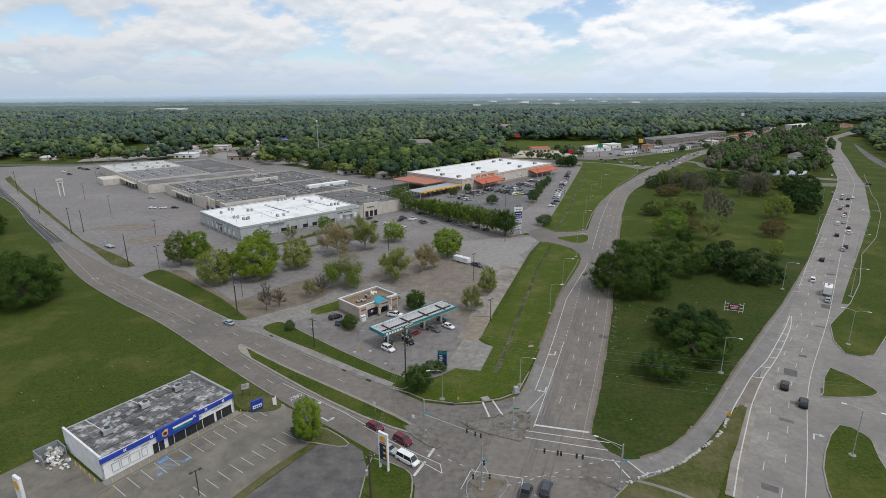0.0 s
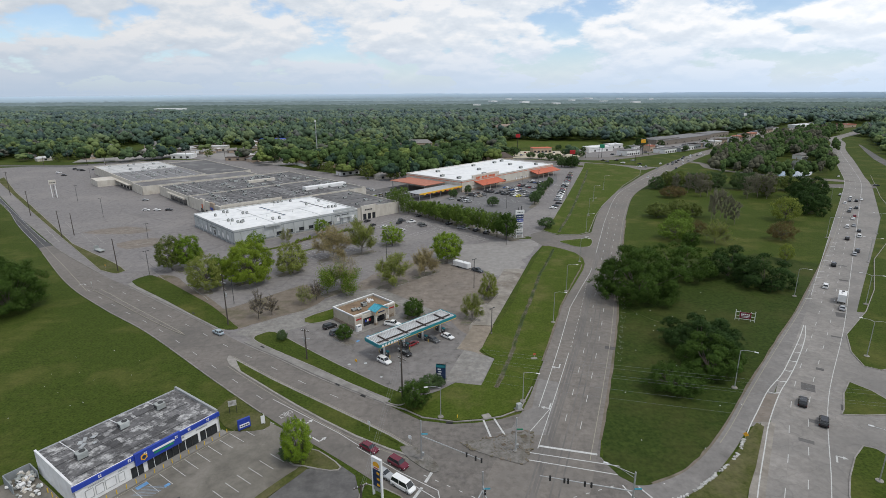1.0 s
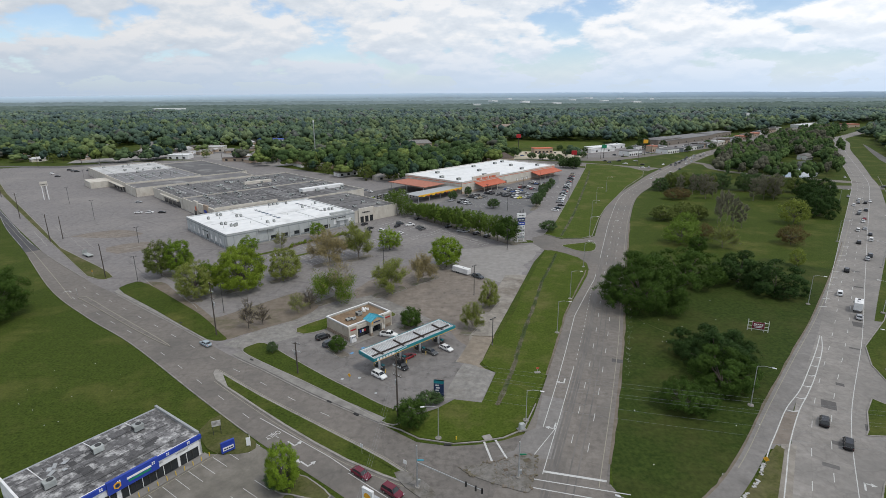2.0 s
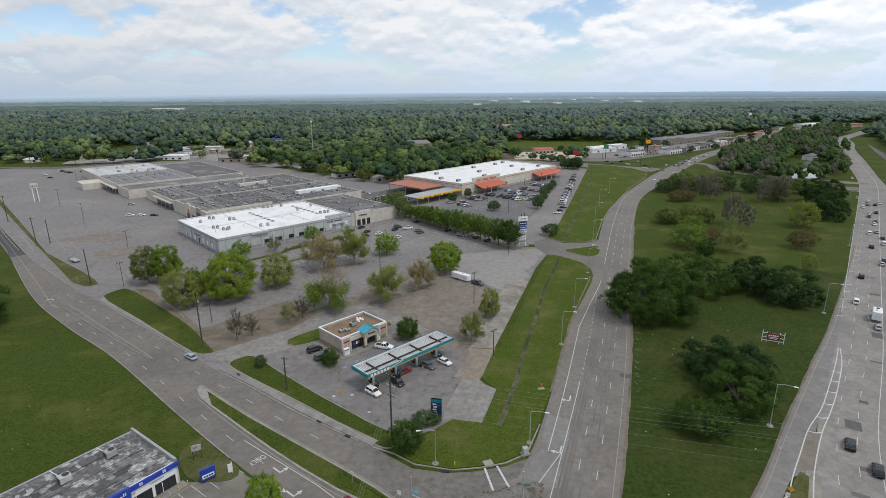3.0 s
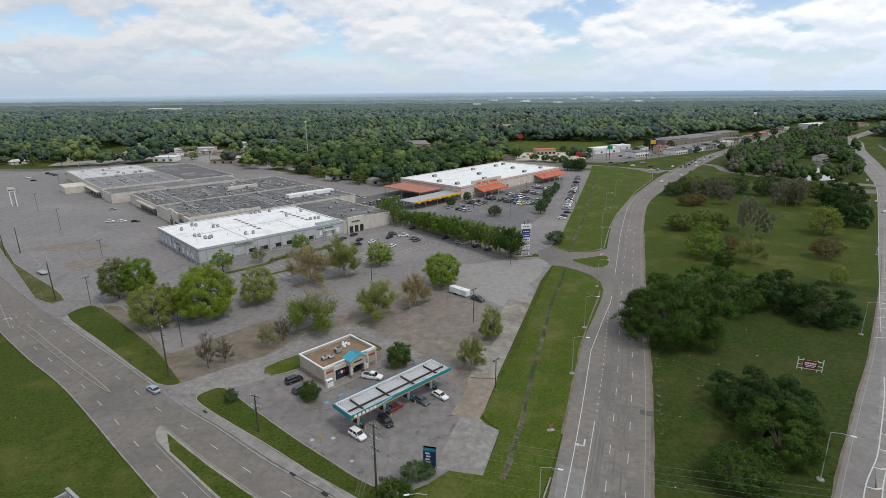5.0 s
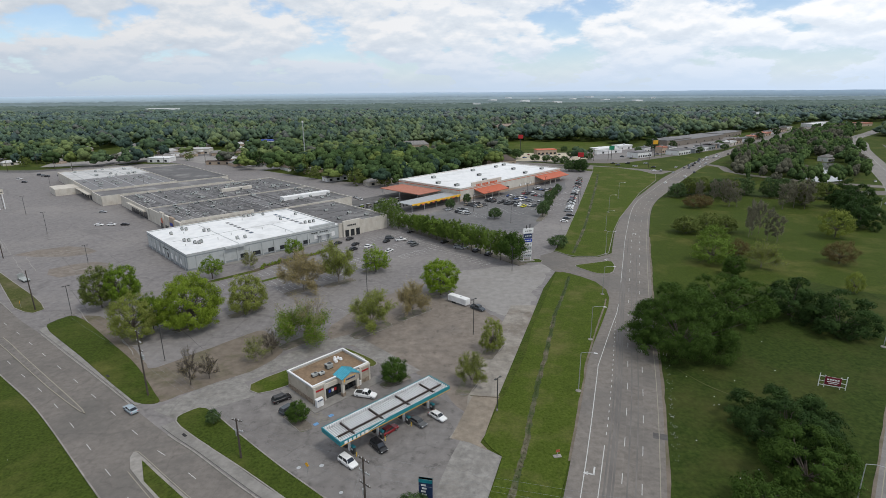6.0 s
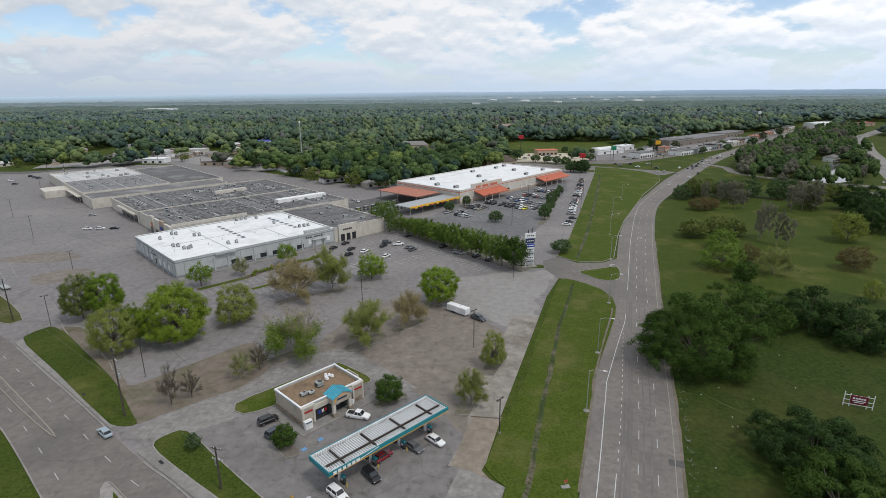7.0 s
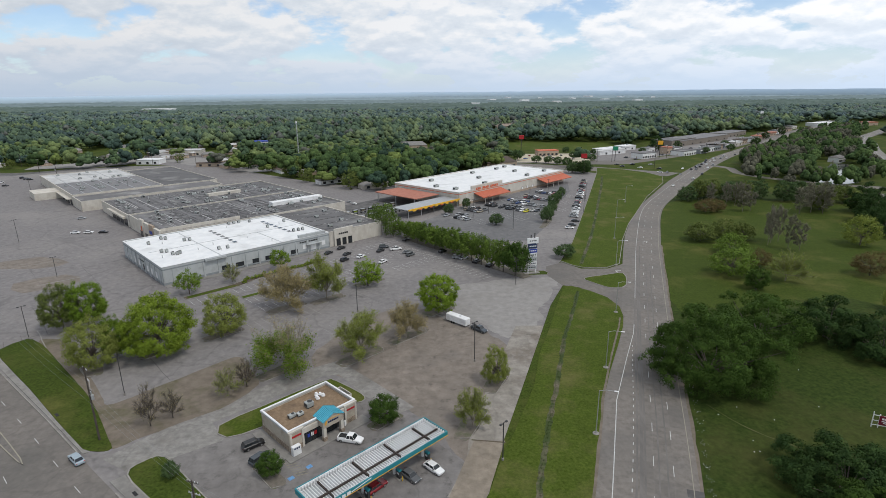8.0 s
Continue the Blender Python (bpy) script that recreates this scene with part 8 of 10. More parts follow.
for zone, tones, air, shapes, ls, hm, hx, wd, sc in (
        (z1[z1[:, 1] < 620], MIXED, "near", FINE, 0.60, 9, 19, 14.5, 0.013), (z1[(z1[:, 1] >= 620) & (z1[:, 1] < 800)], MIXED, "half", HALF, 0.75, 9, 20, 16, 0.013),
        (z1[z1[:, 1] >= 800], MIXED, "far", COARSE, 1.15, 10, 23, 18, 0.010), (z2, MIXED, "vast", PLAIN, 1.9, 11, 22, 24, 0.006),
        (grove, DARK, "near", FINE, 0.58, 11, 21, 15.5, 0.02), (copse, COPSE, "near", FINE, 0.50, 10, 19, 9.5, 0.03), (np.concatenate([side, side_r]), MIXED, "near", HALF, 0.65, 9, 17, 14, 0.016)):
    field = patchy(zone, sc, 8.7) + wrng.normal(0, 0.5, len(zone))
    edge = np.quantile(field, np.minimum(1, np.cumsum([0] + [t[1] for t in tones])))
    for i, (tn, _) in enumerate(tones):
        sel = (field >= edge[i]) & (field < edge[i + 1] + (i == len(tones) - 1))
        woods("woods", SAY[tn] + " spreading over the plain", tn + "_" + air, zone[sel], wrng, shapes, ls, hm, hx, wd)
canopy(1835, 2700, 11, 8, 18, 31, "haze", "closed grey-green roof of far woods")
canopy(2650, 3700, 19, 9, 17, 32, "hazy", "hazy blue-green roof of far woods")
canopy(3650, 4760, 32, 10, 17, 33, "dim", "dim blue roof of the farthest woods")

# ---- vehicles ----
CARS = {}


def loft(sections, bm=None):
    """Closed rings joined one to the next, with end caps."""
    bm = bm or bmesh.new()
    rings = [[bm.verts.new(p) for p in s] for s in sections]
    n = len(rings[0])
    for a, b in zip(rings, rings[1:]):
        for i in range(n):
            bm.faces.new((a[i], a[(i + 1) % n], b[(i + 1) % n], b[i]))
    bm.faces.new(rings[0][::-1])
    bm.faces.new(rings[-1])
    bmesh.ops.recalc_face_normals(bm, faces=bm.faces)
    return bm


def ring(x, z0, z1, hw):
    return [(x, -hw * 0.94, z0), (x, -hw, z0 + 0.22), (x, -hw, z1 - 0.14), (x, -hw * 0.86, z1), (x, hw * 0.86, z1), (x, hw, z1 - 0.14), (x, hw, z0 + 0.22), (x, hw * 0.94, z0)]


def make_car(kind, far=False):
    spec = {"sedan": (4.8, 1.84, 0.95, 1.45, (-0.62, 1.1, 0.42, -1.3, -1.95)), "suv": (4.75, 1.94, 1.08, 1.75, (0, 1.15, 0.55, -1.9, -2.25)),
            "pickup": (5.7, 2.0, 1.10, 1.85, (0, 1.35, 0.75, -0.45, -0.7)), "van": (5.4, 2.0, 1.15, 2.05, (0, 2.1, 1.35, -2.35, -2.6))}[kind]
    L, W, belt, roof, (_, wf, rf, rr, wr) = spec
    hw, f, r = W / 2, L / 2, -L / 2
    ob = thing("car", Matrix.Identity(4), "parked car", "car")
    st = [ring(f, 0.40, 0.68, hw * 0.80), ring(f - 0.15, 0.28, 0.80, hw * 0.94), ring(f - 0.7, 0.26, belt - 0.10, hw), ring(wf, 0.26, belt, hw),
          ring(wr, 0.26, belt + 0.02, hw), ring(r + 0.25, 0.28, belt - (0.04 if kind == "sedan" else 0.0), hw * 0.98), ring(r, 0.42, belt - 0.16, hw * 0.86)]
    body = part("body", loft(st), PAINT["white"], ob)
    hr = hw * 0.72
    gl = loft([[(wf, -hw * 0.86, belt - 0.02), (wf - 0.01, -hw * 0.86, belt), (wf - 0.01, hw * 0.86, belt), (wf, hw * 0.86, belt - 0.02)],
               [(rf + 0.02, -hw * 0.88, belt - 0.02), (rf, -hr, roof - 0.06), (rf, hr, roof - 0.06), (rf + 0.02, hw * 0.88, belt - 0.02)],
               [(rr, -hw * 0.88, belt - 0.02), (rr, -hr, roof - 0.06), (rr, hr, roof - 0.06), (rr, hw * 0.88, belt - 0.02)],
               [(wr, -hw * 0.86, belt - 0.02), (wr + 0.01, -hw * 0.84, belt), (wr + 0.01, hw * 0.84, belt), (wr, hw * 0.86, belt - 0.02)]])
    part("glasshouse", gl, glass_m, ob, "dark tinted glass")
    rb = box(rf - rr + 0.12, hr * 2 + 0.06, 0.07, (rf + rr) / 2, 0, roof - 0.06, bevel=0.03)
    for s in () if far else (-1, 1):
        for xa, xb, za in ((wf, rf, belt), (wr, rr, belt), ((rf + rr) / 2, (rf + rr) / 2, belt)):
            part("pillar", rod((xa, s * hw * 0.88, za), (xb, s * (hr + 0.01), roof - 0.03), 0.045, sides=4), PAINT["white"], ob)
    part("roof", rb, PAINT["white"], ob)
    if kind == "pickup":
        part("bed", box(1.7, W * 0.78, 0.05, r + 1.15, 0, belt + 0.0), black_m, ob, "dark load bed")
        for s in (-1, 1):
            part("bed_side", box(1.9, 0.12, 0.18, r + 1.12, s * hw * 0.88, belt - 0.02), PAINT["white"], ob)
        part("tailgate", box(0.1, W * 0.8, 0.18, r + 0.12, 0, belt - 0.02), PAINT["white"], ob)
    for x in (f - 0.95, r + 0.95):
        for s in (-1, 1):
            t = part("tyre", rod((x, s * (hw - 0.22), 0.34), (x, s * (hw + 0.01), 0.34), 0.34, sides=14), tyre_m, ob)
            if far:
                continue
            part("rim", rod((x, s * (hw + 0.0), 0.34), (x, s * (hw + 0.025), 0.34), 0.21, sides=10), rim_m, t)
    for s in () if far else (-1, 1):
        part("headlight", box(0.22, 0.36, 0.14, f - 0.12, s * hw * 0.72, 0.60, bevel=0.03), lens_m, ob)
        part("taillight", box(0.12, 0.30, 0.18, r + 0.07, s * hw * 0.74, 0.68, bevel=0.03), tail_m, ob)
        part("mirror", box(0.12, 0.2, 0.13, wf - 0.35, s * (hw + 0.1), belt, bevel=0.02), black_m, ob)
    for o in ob.children:
        if o.name.split(".")[0] in ("body", "roof", "bed_side", "tailgate", "pillar"):
            o.material_slots[0].link = "OBJECT"
            o.material_slots[0].material = PAINT["white"]
    return ob


WORDS = {"sedan": "saloon car", "suv": "sport utility car", "pickup": "pickup truck", "van": "van"}
CAT = {"sedan": "car", "suv": "car", "pickup": "pickup", "van": "van"}


def car(kind, colour, x, y, deg, where, group=""):
    m = pose(x, y, 0.0, 0, 0, deg)
    key = (kind, y > 285)
    if key not in CARS:
        CARS[key] = ob = make_car(*key)
    else:
        ob = copy_thing(CARS[key], Matrix.Identity(4))
    ob.matrix_basis = m
    for o in ob.children:
        if o.name.split(".")[0] in ("body", "roof", "bed_side", "tailgate", "pillar"):
            o.material_slots[0].material = PAINT[colour]
    ob.name = "car" if kind in ("sedan", "suv") else {"pickup": "pickup_truck", "van": "van"}[kind]
    return tagged(ob, f"{colour.replace('_', ' ')} {WORDS[kind]} {where}", CAT[kind], group)


st_ = "standing at the fuel station"
for k, c, x, y, a in (("suv", "black", -39.6, 175.6, 40), ("suv", "slate", -36.6, 171.0, 55), ("pickup", "white", -18.9, 177.2, -14), ("suv", "white", -19.0, 151.6, -42), ("suv", "black", -13.2, 156.6, -50),
                      ("sedan", "red", -11.6, 162.4, 48), ("sedan", "grey", -5.2, 165.4, -44), ("sedan", "white", -0.6, 167.6, -44)):
    car(k, c, x, y, a, st_, "cars at the fuel station")
for k, c, x, y, a in (("sedan", "maroon", -18.2, 112.2, -38), ("suv", "maroon", -11.4, 107.0, -38), ("sedan", "silver", -14.2, 104.0, -36), ("van", "white", -9.9, 100.4, -38)):
    car(k, c, x, y, a, "waiting at the junction", "cars at the junction")
car("pickup", "slate", 13.6, 90.2, 70, "driving towards the junction")
car("suv", "slate", 17.8, 91.6, 70, "driving towards the junction")
car("sedan", "ice_blue", -75.0, 171.4, 142, "driving along the street")
for k, c, x, y, a in (("suv", "black", 87.6, 129.3, 55), ("suv", "black", 87.2, 121.0, 55), ("suv", "white", 149, 211, 52), ("sedan", "silver", 140, 189, 52), ("suv", "black", 171, 238, 52), ("sedan", "silver", 192, 254, 52),
                      ("suv", "slate", 197, 259, 52), ("suv", "black", 208, 281, 52), ("suv", "white", 218, 286, 52), ("sedan", "black", 226, 297, 52), ("sedan", "silver", 232, 309, 53), ("suv", "white", 226, 306, 53),
                      ("sedan", "white", 244, 326, 53), ("sedan", "red", 250, 333, 53), ("suv", "grey", 256, 346, 53), ("sedan", "silver", 262, 353, 53), ("suv", "slate", 268, 356, 53), ("sedan", "white", 272, 372, 53),
                      ("sedan", "grey", 281, 380, 53), ("suv", "white", 288, 389, 53), ("suv", "black", 285, 379, 53), ("sedan", "white", 292, 384, 53), ("sedan", "silver", 290, 402, 53), ("sedan", "black", 346, 440, 5),
                      ("sedan", "black", 366, 437, 5), ("sedan", "white", 350, 489, 55), ("sedan", "black", 430, 622, 56), ("suv", "black", 600, 862, 50), ("sedan", "silver", 625, 884, 45)):
    car(k, c, x, y, a, "on the avenue", "cars on the avenue")
for k, c, x, y, a in (("sedan", "grey", 236, 572, 55), ("suv", "black", 244, 590, 55), ("sedan", "silver", 252, 602, 55), ("sedan", "white", 262, 606, 55), ("suv", "slate", 268, 622, 55), ("sedan", "white", 282, 632, 52),
                      ("sedan", "silver", 292, 652, 52), ("suv", "white", 305, 660, 52), ("sedan", "black", 205, 580, 150), ("sedan", "white", 190, 588, 150), ("suv", "grey", 176, 598, 160), ("sedan", "silver", 210, 545, 60)):
    car(k, c, x, y, a, "on the highway", "cars on the highway")
for k, c, x, y, a in (("sedan", "white", 197, 558, 150), ("suv", "silver", 203, 556, 60), ("sedan", "white", 226.5, 579, 235), ("sedan", "white", 180.5, 489, 240), ("sedan", "black", 232.8, 574.7, 55), ("suv", "grey", 241, 582, 55),
                      ("suv", "black", 257, 606, 55), ("sedan", "silver", 262, 613, 55), ("suv", "slate", 276, 637, 55), ("sedan", "white", 276, 628, 55), ("suv", "white", 290, 651, 54), ("sedan", "grey", 297.7, 650.6, 54), ("sedan", "white", 307, 655, 53),
                      ("suv", "white", 312, 672, 52), ("sedan", "black", 329, 681, 52), ("sedan", "silver", 208, 609, 170), ("sedan", "black", 175, 611, 172), ("suv", "black", 190, 610, 171), ("sedan", "slate", 229, 545, 62), ("suv", "white", 210, 520, 62),
                      ("sedan", "grey", 351, 702, 50), ("sedan", "white", 360, 720, 50), ("suv", "black", 248, 590, 55), ("sedan", "white", 252, 583, 235), ("suv", "silver", 265, 600, 235)):
    car(k, c, x, y, a, "in traffic on the highway", "cars on the highway")
for k, c, x, y, a in (("sedan", "white", -199, 361, 10), ("sedan", "white", -192, 361.5, 10), ("sedan", "black", -184, 361.5, 5), ("sedan", "silver", -218, 396, 20), ("suv", "white", -378, 537, 70), ("sedan", "black", -361, 520, 10),
                      ("suv", "black", -378, 562, 30), ("suv", "grey", -370, 556, 30), ("suv", "black", -364, 552, 20), ("sedan", "slate", -356, 558, 20)):
    car(k, c, x, y, a, "parked on the empty mall car park", "cars at the mall")
for k, c, x, y, a in (("sedan", "black", -52, 318, 60), ("sedan", "black", -47.5, 326, 60), ("sedan", "black", -43, 316, 60), ("suv", "black", -42.6, 307, 60), ("sedan", "white", -36, 312, 60), ("sedan", "white", -25, 304, 60),
                      ("pickup", "white", -20.9, 323.6, 20), ("suv", "slate", -27, 327, 10), ("sedan", "black", -28, 321, 60), ("sedan", "grey", -15, 318, 30), ("suv", "grey", -13.4, 314, 50), ("sedan", "black", -17, 340, 60),
                      ("suv", "black", 1.6, 318.4, 50), ("suv", "silver", 8.2, 309.2, 0), ("sedan", "silver", 11, 308, 40), ("suv", "black", 16.6, 302.6, 50), ("suv", "black", 22, 297, 50)):
    car(k, c, x, y, a, "parked in front of the mall", "cars at the mall")
crng = random.Random(4)
COLS = ("white", "black", "silver", "grey", "slate", "white", "white", "black", "silver", "black", "grey", "white", "silver", "slate", "black", "blue", "tan", "red")
for r, (a0, b0, n) in enumerate(((-26.4, -13, 7), (-21.2, -15, 5), (-5.6, -11, 5), (-0.4, -13, 4), (13.6, -13, 12), (18.8, -12, 14), (31.8, -19, 10), (37.0, -14, 7), (51.4, -15, 9), (56.6, -14, 6), (73.2, -13, 8), (78.4, -12, 6))):
    for k in range(n):
        if crng.random() < 0.2:
            continue
        x, y = hd_xy(a0, b0 - k * 2.75)
        car(crng.choice(("sedan", "suv", "suv", "sedan", "pickup")), "yellow" if (r, k) == (4, 11) else crng.choice(COLS), x, y, 47 + crng.choice((0, 180)), "parked outside the warehouse store", "cars at the store")
for k in range(34):
    t = k / 33
    x, y = 82 + (122 - 82) * t - 2.4, 388 + (520 - 388) * t
    if crng.random() < 0.16:
        continue
    car(crng.choice(("sedan", "suv", "pickup")), crng.choice(COLS), x, y, -15 + crng.uniform(-3, 3), "parked in a row beside the grass", "cars at the store")
for c, x, y in (("white", 71, 361), ("slate", 74, 368), ("black", 78, 377)):
    car("sedan", c, x, y, -8, "parked in a row beside the grass", "cars at the store")
for k in range(34):
    t = k % 17 / 16
    x, y = 205 + 250 * t + crng.uniform(-3, 3), 652 + 178 * t + 52 * t * t + (k // 17) * 15 + crng.uniform(-2, 2)
    car(crng.choice(("sedan", "suv")), crng.choice(COLS), x, y, 42 + crng.choice((0, 90)) + crng.uniform(-6, 6), "parked outside the roadside shops", "cars at the shops")
for k in range(14):
    x, y = 92 + (k % 7) * 11 + crng.uniform(-3, 3), 668 + (k // 7) * 22 + crng.uniform(-3, 3)
    car(crng.choice(("sedan", "suv")), crng.choice(COLS), x, y, 10 + crng.choice((0, 90)), "parked on a sandy lot", "cars at the shops")
for k in range(16):
    a, b = 104 + crng.uniform(0, 14), 70 + k * 7.4
    x, y = mall_xy(28 + a, b)
    if k % 3:
        car(crng.choice(("sedan", "suv", "pickup")), crng.choice(COLS), x, y, 133 + crng.uniform(-5, 5), "parked behind the mall", "cars behind the mall")
for k in range(10):
    x, y = -236 + k * 7.0 + crng.uniform(-1, 1), 640 + k * 0.6
    car(crng.choice(("sedan", "suv")), crng.choice(COLS), x, y, 85 + crng.uniform(-6, 6), "parked in a yard behind the mall", "cars behind the mall")


def cargo_trailer():
    ob = thing("cargo_trailer", pose(6.4, 238.4, 0, 0, 0, -43), "white enclosed cargo trailer hitched to a pickup", "trailer")
    part("body", box(8.6, 2.4, 2.3, 0, 0, 0.5, bevel=0.12), wall_white, ob)
    for x in (-1.8, -0.8):
        for s in (-1, 1):
            part("wheel", rod((x, s * 1.1, 0.36), (x, s * 1.27, 0.36), 0.36, sides=12), tyre_m, ob)
    part("hitch", rod((4.2, 0, 0.55), (5.6, 0, 0.55), 0.08), dark_m, ob)
    part("vent", box(0.5, 0.5, 0.15, 1.0, 0, 2.8), metal_grey, ob)
    car("pickup", "slate", 12.9, 232.5, -43, "parked with a cargo trailer hitched behind")


cargo_trailer()


def box_truck(x, y, deg):
    ob = thing("box_truck", pose(x, y, 0, 0, 0, deg), "white box truck on the avenue", "truck")
    part("box", box(6.0, 2.5, 2.7, -1.0, 0, 1.0, bevel=0.05), wall_white, ob)
    part("cab", loft([ring(4.0, 0.5, 1.3, 1.0), ring(3.6, 0.4, 1.6, 1.1), ring(3.0, 0.4, 2.5, 1.08), ring(2.1, 0.4, 2.6, 1.08)]), PAINT["white"], ob)
    part("windscreen", box(0.06, 1.8, 0.8, 3.35, 0, 1.65, ry=-32), glass_m, ob)
    for q in (3.0, -2.6):
        for s in (-1, 1):
            part("wheel", rod((q, s * 0.95, 0.48), (q, s * 1.2, 0.48), 0.48, sides=12), tyre_m, ob)
    part("roof_vent", box(0.8, 0.8, 0.25, 0.5, 0, 3.7), dark_m, ob)
    part("ladder_rack", box(1.4, 0.5, 0.12, -1.5, 0.3, 3.72), metal_grey, ob)


box_truck(145, 196.5, 52)

# ---- posts, lamps and signs ----
def street_lamp(x, y, deg, h=11.4, arm=3.2, double=False):
    ob = thing("street_lamp", pose(x, y, 0, 0, 0, deg), "tall grey steel street lamp with a curved arm" if not double else "tall grey street lamp with two arms", "street lamp", "street lamps")
    part("footing", rod((0, 0, 0), (0, 0, 0.25), 0.75, 0.7, 14), kerb_m, ob)
    part("pole", rod((0, 0, 0.2), (0, 0, h), 0.12, 0.07), metal_grey, ob)
    for s in ((1, -1) if double else (1,)):
        bm = rod((0, 0, h), (s * arm * 0.45, 0, h + 0.45), 0.06, 0.05)
        rod((s * arm * 0.45, 0, h + 0.45), (s * arm, 0, h + 0.5), 0.05, 0.045, bm=bm)
        a = part("arm", bm, metal_grey, ob)
        part("lamp_head", box(0.95, 0.36, 0.18, s * (arm + 0.3), 0, h + 0.42, bevel=0.06), wall_white, a)


for x, y, d in ((18.1, 131, -20), (35.2, 178.9, -20), (46, 208.2, -20), (60.5, 246, -20), (76.4, 297, -20), (89, 340, -20), (104, 385, -25), (124, 430, -30), (-2.6, 124.3, 190),
                (74.6, 136.9, -35), (131, 201.8, -35), (200, 285, -35), (262, 372, -35)):
    street_lamp(x, y, d, 10.8 if y > 135 else 8.0)
for x, y in ((85.2, 101.6), (122.1, 153.8), (151.7, 193.5), (190, 243), (232, 292)):
    street_lamp(x, y, 145, 11.0, 3.0, True)


def wood_post(x, y, h, arms=1, transformers=0, deg=45, lean=0.0, r=0.23):
    ob = thing("utility_pole", pose(x, y, 0, lean, 0, deg), "dark weathered wooden utility pole" + (" with transformers and crossarms" if transformers else ""), "utility pole", "utility poles")
    part("pole", rod((0, 0, -0.2), (0, 0, h), r, r * 0.65, 10), wood_pole, ob)
    for k in range(arms):
        z = h - 0.6 - k * 2.4
        c = part("crossarm", box(2.6, 0.14, 0.16, 0, 0.16, z), wood_pole if k % 2 == 0 else metal_grey, ob)
        for q in (-1.15, -0.5, 0.5, 1.15):
            part("insulator", rod((q, 0.16, z + 0.16), (q, 0.16, z + 0.42), 0.07, 0.04, 6), lens_m, c)
    for k in range(transformers):
        part("transformer", rod((0.5 * (1 if k % 2 else -1), 0.3, h * 0.55 + k * 0.4), (0.5 * (1 if k % 2 else -1), 0.3, h * 0.55 + 1.1 + k * 0.4), 0.3, sides=10), metal_grey, ob)
    return ob


for x, y, h, ar, tr, d in ((-74.5, 178.4, 18.0, 3, 3, -40), (-12.3, 131.6, 17, 3, 1, -40), (-144.6, 235.2, 15, 0, 0, 0), (-41.9, 153.7, 9.6, 2, 1, -20), (-208.4, 292.8, 15, 1, 0, 0), (-205.3, 298, 12.4, 0, 0, 0),
                           (-265.6, 347.3, 16, 1, 0, 0), (-334.7, 419.9, 18, 1, 0, 0), (-16.3, 89.6, 9.8, 1, 1, 30), (-345, 560, 13, 1, 1, 40), (-300, 640, 13, 1, 0, 40), (-255, 640, 13, 1, 0, 40), (-430, 590, 13, 1, 0, 40),
                           (-390, 600, 13, 1, 0, 40), (-200, 700, 13, 1, 0, 40), (162, 635, 13, 1, 0, 40), (177, 634, 13, 1, 0, 40), (201, 582, 14, 1, 0, 40), (245, 663, 13, 1, 0, 40), (300, 690, 13, 1, 0, 40),
                           (370, 760, 13, 1, 0, 40), (440, 836, 13, 1, 0, 40), (-437, 640, 13, 1, 1, 40), (-405, 655, 13, 1, 0, 40), (-360, 690, 13, 1, 0, 40), (-330, 690, 13, 1, 0, 40)):
    wood_post(x, y, h, ar, tr, d, 1.2 if h == 15 else 0)


def lot_lamp(x, y, h, heads=2):
    ob = thing("car_park_lamp", pose(x, y, 0, 0, 0, 45), "slim dark car park lamp with box heads", "car park lamp", "car park lamps")
    part("footing", rod((0, 0, 0), (0, 0, 0.6), 0.25, sides=10), kerb_m, ob)
    part("pole", box(0.16, 0.16, h - 0.6, 0, 0, 0.6), dark_m, ob)
    for s in (-1, 1)[:heads]:
        a = part("arm", box(0.7, 0.08, 0.08, s * 0.35, 0, h - 0.12), dark_m, ob)
        part("lamp_head", box(0.6, 0.45, 0.22, s * 0.85, 0, h - 0.2, bevel=0.03), dark_m, a)


for x, y, h in ((10.3, 212.6, 12), (13.6, 170.3, 9.0), (-128, 229.9, 11), (-28.1, 248.9, 12), (30, 273.7, 10), (-159.9, 289.2, 8.6), (-79.3, 196.7, 11), (-49.5, 89.9, 6.4), (-217.1, 344, 12), (-264.4, 391.8, 12), (-294.5, 412, 12),
                (-230, 470, 12), (-310, 480, 12), (-60, 262, 10), (40, 360, 11), (30, 400, 11), (60, 430, 11), (78, 460, 11), (20, 390, 11), (88, 398, 11), (100, 440, 11)):
    lot_lamp(x, y, h)


def cable(p, q, sag, r=0.011):
    p, q = Vector(p), Vector(q)
    side_ = Vector((-(q - p).y, (q - p).x, 0)).normalized() * r
    up_ = Vector((0, 0, r))
    bm, last = bmesh.new(), None
    for t in range(13):
        c = p.lerp(q, t / 12) - Vector((0, 0, 4 * sag * (t / 12) * (1 - t / 12)))
        ring_ = [bm.verts.new(c + o) for o in (side_, up_, -side_, -up_)]
        if last:
            for i in range(4):
                bm.faces.new((last[i], last[(i + 1) % 4], ring_[(i + 1) % 4], ring_[i]))
        last = ring_
    tagged(link_bm("power_cable", bm, wall_dark), "thin sagging overhead power cable", "cable", "power cables")


